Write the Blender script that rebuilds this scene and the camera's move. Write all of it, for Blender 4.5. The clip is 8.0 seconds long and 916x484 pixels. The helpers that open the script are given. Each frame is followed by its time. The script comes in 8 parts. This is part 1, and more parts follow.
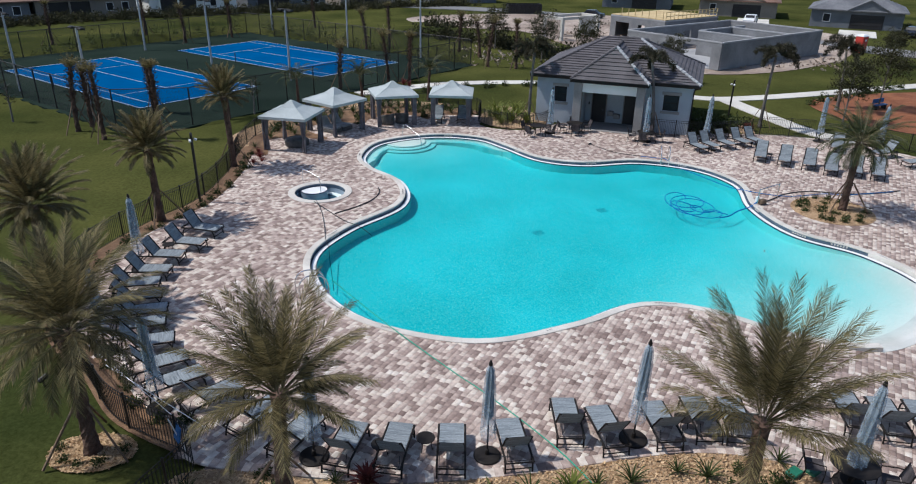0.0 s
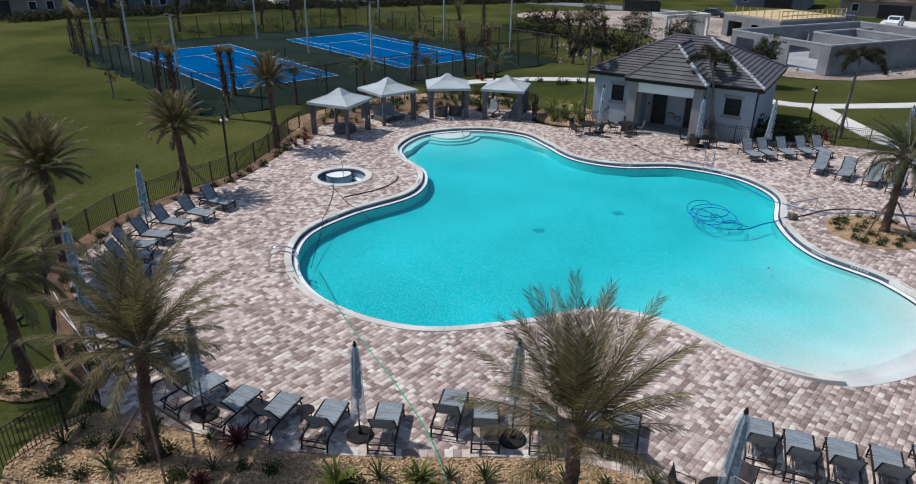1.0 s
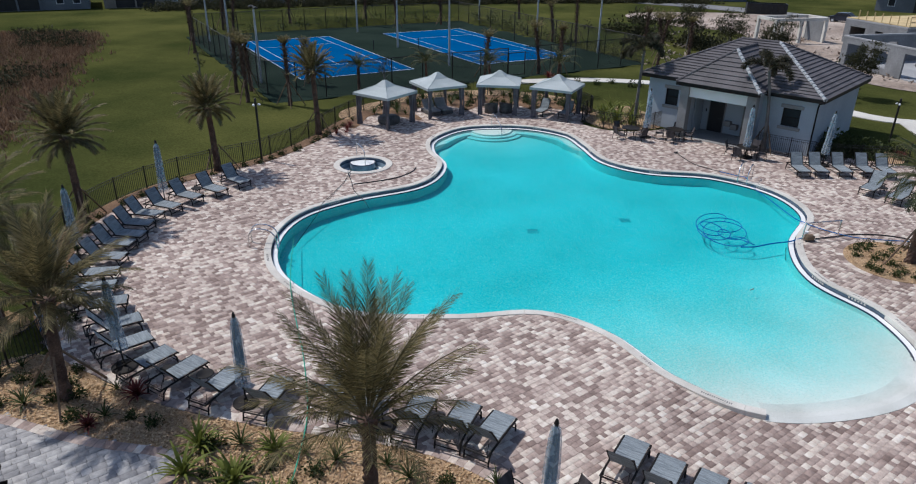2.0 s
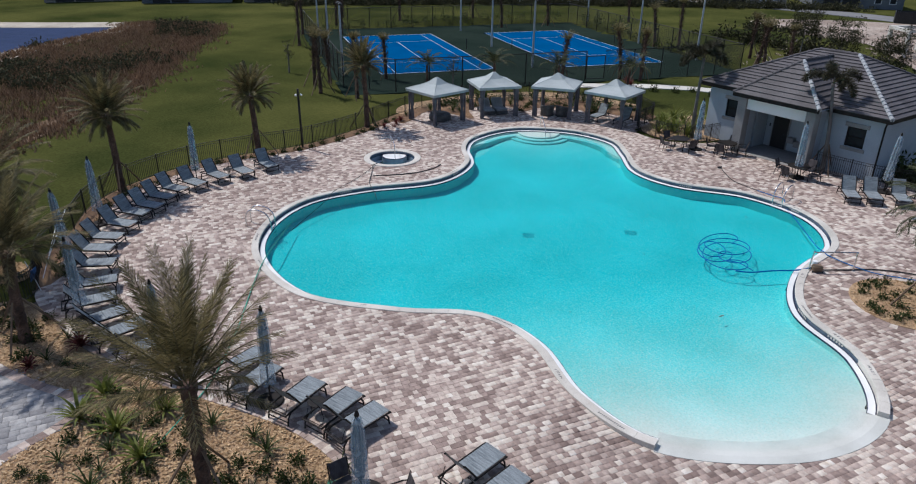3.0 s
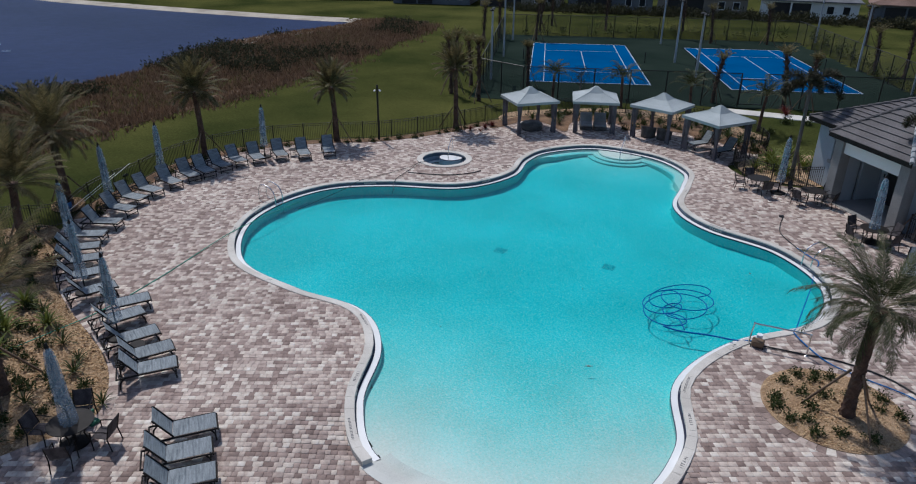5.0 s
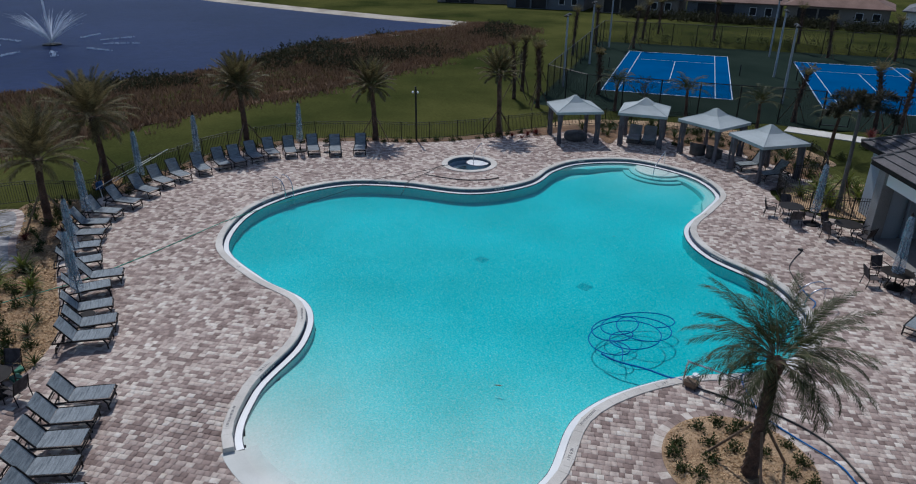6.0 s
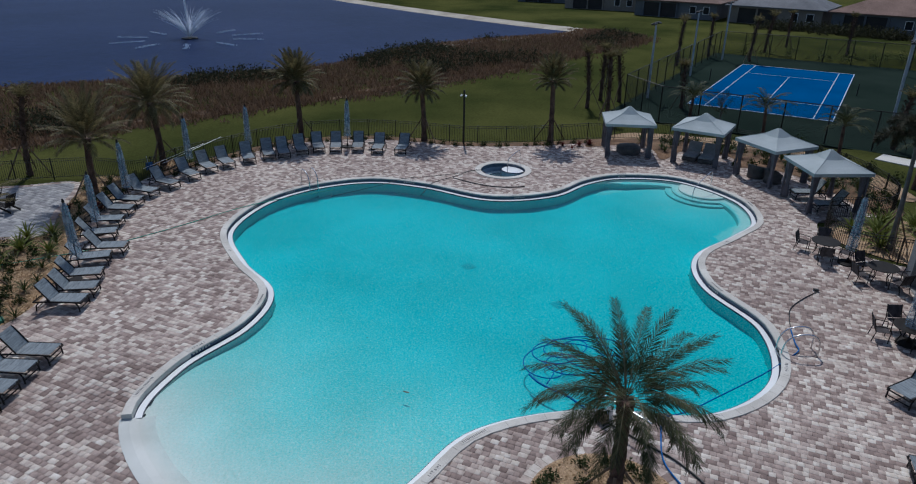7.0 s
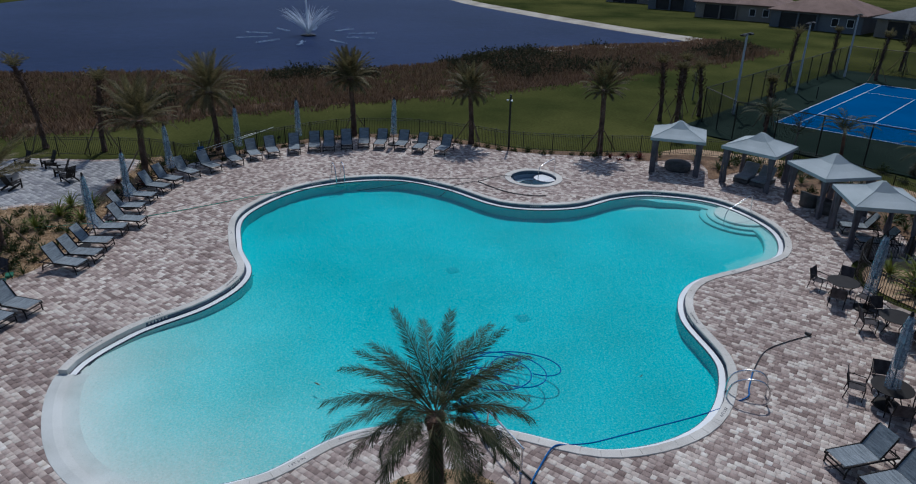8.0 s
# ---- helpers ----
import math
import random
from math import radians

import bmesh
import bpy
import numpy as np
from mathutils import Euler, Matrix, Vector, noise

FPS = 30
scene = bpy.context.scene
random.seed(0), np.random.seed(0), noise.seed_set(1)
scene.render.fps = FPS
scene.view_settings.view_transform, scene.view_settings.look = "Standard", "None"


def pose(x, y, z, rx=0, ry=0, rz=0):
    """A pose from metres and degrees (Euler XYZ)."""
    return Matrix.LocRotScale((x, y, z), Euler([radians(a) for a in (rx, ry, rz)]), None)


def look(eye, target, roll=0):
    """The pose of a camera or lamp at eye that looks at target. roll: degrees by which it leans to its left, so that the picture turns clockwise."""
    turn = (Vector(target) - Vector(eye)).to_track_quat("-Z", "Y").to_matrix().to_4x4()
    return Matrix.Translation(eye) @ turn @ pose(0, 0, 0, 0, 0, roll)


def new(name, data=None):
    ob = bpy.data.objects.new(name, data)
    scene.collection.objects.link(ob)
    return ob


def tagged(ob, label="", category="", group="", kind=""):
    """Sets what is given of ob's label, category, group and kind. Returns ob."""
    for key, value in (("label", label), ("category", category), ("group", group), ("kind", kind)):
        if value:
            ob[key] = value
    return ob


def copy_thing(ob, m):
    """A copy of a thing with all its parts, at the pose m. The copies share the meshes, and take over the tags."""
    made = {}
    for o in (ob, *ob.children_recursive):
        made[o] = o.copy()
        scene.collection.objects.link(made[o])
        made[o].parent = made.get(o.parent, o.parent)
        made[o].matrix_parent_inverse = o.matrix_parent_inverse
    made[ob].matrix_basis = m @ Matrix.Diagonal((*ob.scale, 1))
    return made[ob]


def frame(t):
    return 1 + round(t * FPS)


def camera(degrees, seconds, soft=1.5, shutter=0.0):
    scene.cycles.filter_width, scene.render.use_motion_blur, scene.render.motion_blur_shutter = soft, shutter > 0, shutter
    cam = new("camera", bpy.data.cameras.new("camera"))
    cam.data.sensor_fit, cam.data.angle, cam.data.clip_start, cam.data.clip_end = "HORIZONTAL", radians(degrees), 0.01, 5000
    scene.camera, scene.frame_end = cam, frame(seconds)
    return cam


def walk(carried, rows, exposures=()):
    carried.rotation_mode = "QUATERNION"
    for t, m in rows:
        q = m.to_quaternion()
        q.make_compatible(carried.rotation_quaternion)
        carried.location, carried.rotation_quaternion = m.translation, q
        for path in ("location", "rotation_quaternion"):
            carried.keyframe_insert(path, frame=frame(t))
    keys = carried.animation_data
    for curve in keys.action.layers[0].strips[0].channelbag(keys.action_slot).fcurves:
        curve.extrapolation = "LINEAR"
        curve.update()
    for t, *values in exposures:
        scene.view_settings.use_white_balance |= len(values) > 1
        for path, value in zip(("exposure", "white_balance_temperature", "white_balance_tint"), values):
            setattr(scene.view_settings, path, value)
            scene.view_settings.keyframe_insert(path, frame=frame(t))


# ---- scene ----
cam = camera(67.5, 8.0, 1.1)
# the place is laid out on a plan grid of 0.925 m: PLAN turns it into metres (a tennis court is 23.77 m long)
PLAN = 0.925
# t, eye x, y, z on the plan grid, yaw, pitch, lean
ROWS = [
    (0.0, 0.146, 0.527, 13.329, 0.177, -24.055, 1.01),
    (0.5, 3.579, 0.585, 13.302, 6.129, -24.288, 0.789),
    (1.0, 7.007, 0.979, 13.259, 12.167, -24.471, 0.683),
    (1.5, 10.395, 1.728, 13.217, 18.009, -24.596, 0.639),
    (3.0, 19.912, 6.158, 13.279, 36.184, -24.79, 0.616),
    (3.5, 22.825, 8.301, 13.37, 42.596, -24.722, 0.603),
    (4.0, 25.439, 10.801, 13.396, 48.535, -24.622, 0.546),
    (4.5, 27.711, 13.581, 13.441, 54.33, -24.554, 0.587),
    (6.0, 32.13, 23.26, 13.506, 71.966, -24.282, 0.65),
    (6.5, 32.877, 26.757, 13.476, 78.041, -24.134, 0.693),
    (7.0, 33.268, 30.287, 13.467, 84.606, -24.012, 0.724),
    (7.5, 33.256, 33.794, 13.464, 90.692, -23.959, 0.859),
    (8.0, 32.945, 37.216, 13.441, 96.834, -23.83, 1.048),
]
walk(cam, [(t, pose(PLAN * x, PLAN * y, PLAN * z, 0, 0, yaw) @ pose(0, 0, 0, 90 + pitch) @ pose(0, 0, 0, 0, 0, lean)) for t, x, y, z, yaw, pitch, lean in ROWS],
     exposures=[(0.0, 0.35, 6000, 12), (1.5, 0.23, 6000, 12), (3.0, 0.19, 6020, 13), (4.5, -0.02, 5950, 13), (6.5, -0.33, 5700, 11), (8.0, -0.42, 5560, 10)])

# ---- light: a clear sky, the sun from the lake side ----
SUN_AZ, SUN_EL = 178.0, 56.0        # bearing from +x towards +y, and height
world = bpy.data.worlds.new("world")
scene.world = world
world.use_nodes = True
sky = world.node_tree.nodes.new("ShaderNodeTexSky")
sky.sky_type = "NISHITA"
sky.sun_disc = False
sky.sun_elevation = radians(SUN_EL)
sky.sun_rotation = radians(90 - SUN_AZ)
back = world.node_tree.nodes["Background"]
back.inputs["Strength"].default_value = 0.096
world.node_tree.links.new(sky.outputs["Color"], back.inputs["Color"])
sun = new("sun", bpy.data.lights.new("sun", "SUN"))
sun.data.energy = 3.2
sun.data.angle = radians(0.53)
sun.data.color = (1.0, 0.94, 0.85)
sun.matrix_world = look((math.cos(radians(SUN_AZ)) * math.cos(radians(SUN_EL)) * 90,
                         math.sin(radians(SUN_AZ)) * math.cos(radians(SUN_EL)) * 90, math.sin(radians(SUN_EL)) * 90), (0, 0, 0))

# ---- small tools ----
def part(name, bm, material, parent=None, label="", smooth=False):
    """One mesh object from a bmesh, under a thing or a part."""
    me = bpy.data.meshes.new(name)
    bm.normal_update()
    bm.to_mesh(me)
    bm.free()
    if smooth:
        me.polygons.foreach_set("use_smooth", [True] * len(me.polygons))
    for m in (material if isinstance(material, (list, tuple)) else [material]):
        me.materials.append(m)
    ob = new(name, me)
    ob.parent = parent
    if label:
        ob["label"] = label
    return ob


def raw(name, verts, faces, material, parent=None, label=""):
    """One mesh object from coordinates worked out in bulk."""
    me = bpy.data.meshes.new(name)
    me.from_pydata([tuple(v) for v in verts], [], [tuple(f) for f in faces])
    me.materials.append(material)
    me.update()
    ob = new(name, me)
    ob.parent = parent
    if label:
        ob["label"] = label
    return ob


def thing(name, m, label, category, group="", kind=""):
    """An Empty at the base of a thing, which parents its parts."""
    ob = new(name)
    ob.empty_display_size = 0.2
    ob.matrix_basis = m
    return tagged(ob, label, category, group, kind)


def box(bm, sx, sy, sz, m=Matrix(), bevel=0.0, mat=0):
    """A box of that size, centred on m."""
    made = bmesh.ops.create_cube(bm, size=1, matrix=m @ Matrix.Diagonal((sx, sy, sz, 1)))
    if bevel:
        edges = list({e for v in made["verts"] for e in v.link_edges})
        done = bmesh.ops.bevel(bm, geom=edges, offset=bevel, segments=1, affect="EDGES", clamp_overlap=True)
        for f in done["faces"]:
            f.material_index = mat
    if mat:
        for f in {f for v in made["verts"] if v.is_valid for f in v.link_faces}:
            f.material_index = mat


def at(x, y, z, rx=0, ry=0, rz=0):
    return pose(x, y, z, rx, ry, rz)


def tube(bm, points, radii, seg=8, cap=True):
    """A round bar through the points; radii: one number or one a point."""
    points = [Vector(p) for p in points]
    if not isinstance(radii, (list, tuple)):
        radii = [radii] * len(points)
    rings, side = [], None
    for i, p in enumerate(points):
        d = (points[min(i + 1, len(points) - 1)] - points[max(i - 1, 0)]).normalized()
        if side is None:
            side = d.orthogonal().normalized()
        side = (side - d * side.dot(d)).normalized()
        up = d.cross(side)
        rings.append([bm.verts.new(p + (side * math.cos(a) + up * math.sin(a)) * radii[i])
                      for a in (2 * math.pi * k / seg for k in range(seg))])
    for a, b in zip(rings, rings[1:]):
        for k in range(seg):
            bm.faces.new((a[k], a[(k + 1) % seg], b[(k + 1) % seg], b[k]))
    if cap:
        bm.faces.new(rings[0][::-1])
        bm.faces.new(rings[-1])


def lathe(bm, profile, seg=16, m=Matrix()):
    """A turned shape from (radius, height) pairs."""
    rings = [[bm.verts.new(m @ Vector((r * math.cos(2 * math.pi * k / seg), r * math.sin(2 * math.pi * k / seg), z)))
              for k in range(seg)] for r, z in profile]
    for a, b in zip(rings, rings[1:]):
        for k in range(seg):
            bm.faces.new((a[k], a[(k + 1) % seg], b[(k + 1) % seg], b[k]))
    bm.faces.new(rings[0][::-1])
    bm.faces.new(rings[-1])


def spline(points, steps, closed=True):
    """A smooth line through plan points (Catmull-Rom)."""
    p = [Vector(q) for q in points]
    n, out = len(p), []
    for i in range(n if closed else n - 1):
        if closed:
            a, b, c, d = p[i - 1], p[i], p[(i + 1) % n], p[(i + 2) % n]
        else:
            a, b, c, d = p[max(i - 1, 0)], p[i], p[i + 1], p[min(i + 2, n - 1)]
        for k in range(steps):
            t = k / steps
            out.append(0.5 * (2 * b + (c - a) * t + (2 * a - 5 * b + 4 * c - d) * t * t + (3 * b - a - 3 * c + d) * t ** 3))
    if not closed:
        out.append(p[-1].copy())
    return out


def even(line, step, closed=True):
    """The same line with points at even distances."""
    pts = list(line) + ([line[0]] if closed else [])
    seg = [(b - a).length for a, b in zip(pts, pts[1:])]
    total = sum(seg)
    n = max(2, round(total / step))
    out, i, run = [], 0, 0.0
    for k in range(n if closed else n + 1):
        s = total * k / n
        while i < len(seg) - 1 and run + seg[i] < s:
            run += seg[i]
            i += 1
        out.append(pts[i].lerp(pts[i + 1], min(1.0, (s - run) / max(seg[i], 1e-9))))
    return out


def offset(line, d, closed=True):
    """The line moved d to the left of its run."""
    n, out = len(line), []
    for i, p in enumerate(line):
        a = line[i - 1] if closed or i else line[0]
        b = line[(i + 1) % n] if closed or i < n - 1 else line[-1]
        t = (b - a).normalized()
        out.append(p + Vector((-t.y, t.x)) * d)
    return out


def inside(px, py, loop):
    """Which of the points (arrays) lie in the loop."""
    hit = np.zeros(np.shape(px), bool)
    n = len(loop)
    for i in range(n):
        ax, ay = loop[i][0], loop[i][1]
        bx, by = loop[(i + 1) % n][0], loop[(i + 1) % n][1]
        if ay == by:
            continue
        cross = (ay > py) != (by > py)
        hit ^= cross & (px < (bx - ax) * (py - ay) / (by - ay) + ax)
    return hit


def gap(px, py, loop, closed=True):
    """How far the points (arrays) are from the line."""
    best = np.full(np.shape(px), 1e9)
    n = len(loop)
    for i in range(n if closed else n - 1):
        ax, ay = loop[i][0], loop[i][1]
        dx, dy = loop[(i + 1) % n][0] - ax, loop[(i + 1) % n][1] - ay
        t = np.clip(((px - ax) * dx + (py - ay) * dy) / max(dx * dx + dy * dy, 1e-9), 0, 1)
        best = np.minimum(best, np.hypot(px - ax - t * dx, py - ay - t * dy))
    return best


def sheet(name, outer, holes, height, material, parent=None):
    """A flat piece of ground between an outer line and holes; height: number or function of x, y."""
    bm = bmesh.new()
    edges = []
    for loop in [outer, *holes]:
        vs = [bm.verts.new((p[0], p[1], 0)) for p in loop]
        edges += [bm.edges.new((vs[i], vs[(i + 1) % len(vs)])) for i in range(len(vs))]
    bmesh.ops.triangle_fill(bm, use_beauty=True, use_dissolve=False, edges=edges, normal=(0, 0, 1))
    for v in bm.verts:
        v.co.z = height(v.co.x, v.co.y) if callable(height) else height
    for f in bm.faces:
        if f.normal.z < 0:
            f.normal_flip()
    return part(name, bm, material, parent)

# ---- materials ----
def nodes_of(name):
    m = bpy.data.materials.new(name)
    m.use_nodes = True
    t = m.node_tree
    return m, t, t.nodes["Principled BSDF"]


def link(t, a, b):
    t.links.new(a, b)


def coords(t, world_space=True):
    if world_space:
        return t.nodes.new("ShaderNodeNewGeometry").outputs["Position"]
    return t.nodes.new("ShaderNodeTexCoord").outputs["Object"]


def grain(t, scale, where, detail=5.0, rough=0.6, stretch=None):
    if stretch:
        mp = t.nodes.new("ShaderNodeMapping")
        mp.inputs["Scale"].default_value = stretch
        link(t, where, mp.inputs["Vector"])
        where = mp.outputs["Vector"]
    n = t.nodes.new("ShaderNodeTexNoise")
    n.inputs["Scale"].default_value = scale
    n.inputs["Detail"].default_value = detail
    n.inputs["Roughness"].default_value = rough
    link(t, where, n.inputs["Vector"])
    return n.outputs["Fac"]


def ramp(t, fac, stops):
    r = t.nodes.new("ShaderNodeValToRGB")
    e = r.color_ramp.elements
    while len(e) < len(stops):
        e.new(0.5)
    for q, (pos, col) in zip(e, stops):
        q.position, q.color = pos, (*col, 1)
    link(t, fac, r.inputs["Fac"])
    return r.outputs["Color"]


def blend(t, kind, fac, a, b):
    n = t.nodes.new("ShaderNodeMix")
    n.data_type, n.blend_type = "RGBA", kind
    if isinstance(fac, (int, float)):
        n.inputs["Factor"].default_value = fac
    else:
        link(t, fac, n.inputs["Factor"])
    for s, v in ((n.inputs[6], a), (n.inputs[7], b)):
        if isinstance(v, (list, tuple)):
            s.default_value = (*v, 1)
        else:
            link(t, v, s)
    return n.outputs[2]


def bump(t, b, fac, strength, distance):
    n = t.nodes.new("ShaderNodeBump")
    n.inputs["Strength"].default_value = strength
    n.inputs["Distance"].default_value = distance
    link(t, fac, n.inputs["Height"])
    link(t, n.outputs["Normal"], b.inputs["Normal"])


def surface(name, dark, light, big=0.6, fine=30.0, rough=0.7, metal=0.0, relief=0.15, depth=0.01, mixed=0.5, world_space=True,
            vary=0.0, stretch=None, spec=0.4):
    """Two-scale colour variation and fine relief. vary: how far single objects differ in brightness."""
    m, t, b = nodes_of(name)
    w = coords(t, world_space)
    g1, g2 = grain(t, big, w, 3, 0.55, stretch), grain(t, fine, w, 6, 0.65, stretch)
    col = ramp(t, g1, [(0.33, dark), (0.67, light)])
    col = blend(t, "OVERLAY", mixed, col, ramp(t, g2, [(0.3, (0.25, 0.25, 0.25)), (0.7, (0.75, 0.75, 0.75))]))
    if vary:
        o = t.nodes.new("ShaderNodeObjectInfo")
        col = blend(t, "MULTIPLY", vary, col, ramp(t, o.outputs["Random"], [(0, (0.35, 0.35, 0.35)), (1, (1, 1, 1))]))
    link(t, col, b.inputs["Base Color"])
    b.inputs["Roughness"].default_value = rough
    b.inputs["Metallic"].default_value = metal
    b.inputs["Specular IOR Level"].default_value = spec
    if relief:
        bump(t, b, g2, relief, depth)
    return m


def leafy(name, dark, light, back=0.25, rough=0.6, scale=1.5, spec=0.2):
    """Foliage: islands differ, some light shines through."""
    m, t, b = nodes_of(name)
    geo = t.nodes.new("ShaderNodeNewGeometry")
    w = geo.outputs["Position"]
    col = ramp(t, geo.outputs["Random Per Island"], [(0.0, dark), (1.0, light)])
    col = blend(t, "MULTIPLY", 0.6, col, ramp(t, grain(t, scale, w, 3), [(0.3, (0.55, 0.55, 0.5)), (0.7, (1, 1, 1))]))
    link(t, col, b.inputs["Base Color"])
    b.inputs["Roughness"].default_value = rough
    b.inputs["Specular IOR Level"].default_value = spec
    tr = t.nodes.new("ShaderNodeBsdfTranslucent")
    link(t, col, tr.inputs["Color"])
    mx = t.nodes.new("ShaderNodeMixShader")
    mx.inputs["Fac"].default_value = back
    link(t, b.outputs["BSDF"], mx.inputs[1])
    link(t, tr.outputs["BSDF"], mx.inputs[2])
    link(t, mx.outputs["Shader"], t.nodes["Material Output"].inputs["Surface"])
    return m


def paving(name, per_island, grey=False):
    """Tumbled pavers in tan, brown-grey and cream; each one has its own shade and mottling."""
    m, t, b = nodes_of(name)
    geo = t.nodes.new("ShaderNodeNewGeometry")
    w = geo.outputs["Position"]
    pick = geo.outputs["Random Per Island"] if per_island else t.nodes.new("ShaderNodeObjectInfo").outputs["Random"]
    col = ramp(t, pick, [(0.0, (0.215, 0.160, 0.138)), (0.24, (0.31, 0.240, 0.208)), (0.50, (0.41, 0.332, 0.288)),
                         (0.72, (0.515, 0.435, 0.375)), (0.88, (0.575, 0.508, 0.438)), (1.0, (0.655, 0.597, 0.522))])
    if grey:
        col = ramp(t, pick, [(0.0, (0.20, 0.20, 0.205)), (0.5, (0.285, 0.285, 0.285)), (1.0, (0.40, 0.395, 0.385))])
    mott = grain(t, 5.5, w, 4, 0.6)
    col = blend(t, "OVERLAY", 0.55, col, ramp(t, mott, [(0.32, (0.3, 0.29, 0.29)), (0.68, (0.72, 0.71, 0.7))]))
    fine = grain(t, 60, w, 4, 0.7)
    col = blend(t, "OVERLAY", 0.35, col, ramp(t, fine, [(0.3, (0.3, 0.3, 0.3)), (0.7, (0.7, 0.7, 0.7))]))
    stain = grain(t, 0.18, w, 4, 0.6)
    col = blend(t, "MULTIPLY", 0.55, col, ramp(t, stain, [(0.35, (0.72, 0.70, 0.70)), (0.6, (1, 1, 1))]))
    link(t, col, b.inputs["Base Color"])
    b.inputs["Roughness"].default_value = 0.82
    b.inputs["Specular IOR Level"].default_value = 0.2
    bump(t, b, fine, 0.25, 0.006)
    return m


def water_of(name, absorb, ripple, ripple_size):
    """Clear pool water: the light that passes is tinted by the depth below each point, with sparkle put in by noise;
    the surface mirrors.
    """
    m, t, b = nodes_of(name)
    t.nodes.remove(b)
    d = t.nodes.new("ShaderNodeAttribute")
    d.attribute_name = "depth"
    rip = t.nodes.new("ShaderNodeMath")      # noise on the depth paints the ripple sparkle into the tint
    rip.operation = "MULTIPLY_ADD"
    rip.inputs[1].default_value, rip.inputs[2].default_value = 5.0, -1.5
    link(t, grain(t, 17.0, coords(t), 3, 0.7), rip.inputs[0])
    sparkle_depth = t.nodes.new("ShaderNodeMath")
    sparkle_depth.operation = "MULTIPLY"
    link(t, d.outputs["Fac"], sparkle_depth.inputs[0])
    link(t, rip.outputs[0], sparkle_depth.inputs[1])
    parts = t.nodes.new("ShaderNodeCombineColor")
    for k, a in enumerate(absorb):
        f = t.nodes.new("ShaderNodeMath")
        f.operation = "MULTIPLY"
        f.inputs[1].default_value = -a
        link(t, sparkle_depth.outputs[0], f.inputs[0])
        e = t.nodes.new("ShaderNodeMath")
        e.operation = "EXPONENT"
        link(t, f.outputs[0], e.inputs[0])
        link(t, e.outputs[0], parts.inputs[k])
    clear = t.nodes.new("ShaderNodeBsdfTransparent")
    link(t, parts.outputs["Color"], clear.inputs["Color"])
    gloss = t.nodes.new("ShaderNodeBsdfGlossy")
    gloss.inputs["Roughness"].default_value = 0.3
    w = coords(t)
    h = grain(t, ripple_size, w, 4, 0.6)
    bp = t.nodes.new("ShaderNodeBump")
    bp.inputs["Strength"].default_value = ripple
    bp.inputs["Distance"].default_value = 0.02
    link(t, h, bp.inputs["Height"])
    link(t, bp.outputs["Normal"], gloss.inputs["Normal"])
    fr = t.nodes.new("ShaderNodeFresnel")
    fr.inputs["IOR"].default_value = 1.33
    link(t, bp.outputs["Normal"], fr.inputs["Normal"])
    mx = t.nodes.new("ShaderNodeMixShader")
    calm = t.nodes.new("ShaderNodeMath")
    calm.operation = "MULTIPLY"
    calm.inputs[1].default_value = 0.22
    link(t, fr.outputs["Fac"], calm.inputs[0])
    link(t, calm.outputs[0], mx.inputs["Fac"])
    link(t, clear.outputs["BSDF"], mx.inputs[1])
    link(t, gloss.outputs["BSDF"], mx.inputs[2])
    link(t, mx.outputs["Shader"], t.nodes["Material Output"].inputs["Surface"])
    return m


M_GRASS = surface("mown grass", (0.030, 0.039, 0.012), (0.080, 0.083, 0.025), 0.09, 9, 0.95, relief=0.5, depth=0.05, mixed=0.7, spec=0.0)
M_MARSH = surface("dry marsh", (0.075, 0.053, 0.039), (0.21, 0.148, 0.101), 0.15, 3, 0.95, relief=0.8, depth=0.2, mixed=0.8, spec=0.0)
M_SAND = surface("pale sand", (0.30, 0.26, 0.20), (0.48, 0.43, 0.35), 0.3, 8, 0.95, relief=0.5, depth=0.05)
M_DIRT = surface("building dirt", (0.20, 0.15, 0.115), (0.42, 0.35, 0.29), 0.12, 2.2, 0.95, relief=0.7, depth=0.15, mixed=0.8)
M_MULCH = surface("yellow pine mulch", (0.32, 0.205, 0.115), (0.48, 0.335, 0.20), 1.3, 26, 0.95, relief=1.0, depth=0.05, mixed=0.9)
# brown of the fence strip; the cabana bed takes it to hold its shade
M_BROWNSHADEMULCH = surface("brown mulch, with shade for the cabana bed", (0.115, 0.065, 0.036), (0.25, 0.15, 0.082), 1.1, 18, 0.95, relief=1.0, depth=0.05, mixed=0.9)
M_REDMULCH = surface("red play mulch", (0.16, 0.055, 0.022), (0.25, 0.095, 0.04), 0.8, 14, 0.95, relief=0.8, depth=0.05)
M_BED = surface("joint sand", (0.10, 0.075, 0.062), (0.17, 0.13, 0.11), 0.5, 40, 0.95)
M_PAVER = paving("pavers", False)
M_PAVERS = paving("pavers joined", True)
M_TERRACE = paving("terrace pavers", True, True)
M_COPING = surface("cast coping", (0.46, 0.43, 0.38), (0.62, 0.59, 0.53), 0.7, 45, 0.7, relief=0.12, depth=0.005, mixed=0.35)
M_LIP = surface("white pool lip", (0.68, 0.69, 0.68), (0.78, 0.79, 0.78), 0.7, 40, 0.45, relief=0.05, depth=0.003, mixed=0.2)
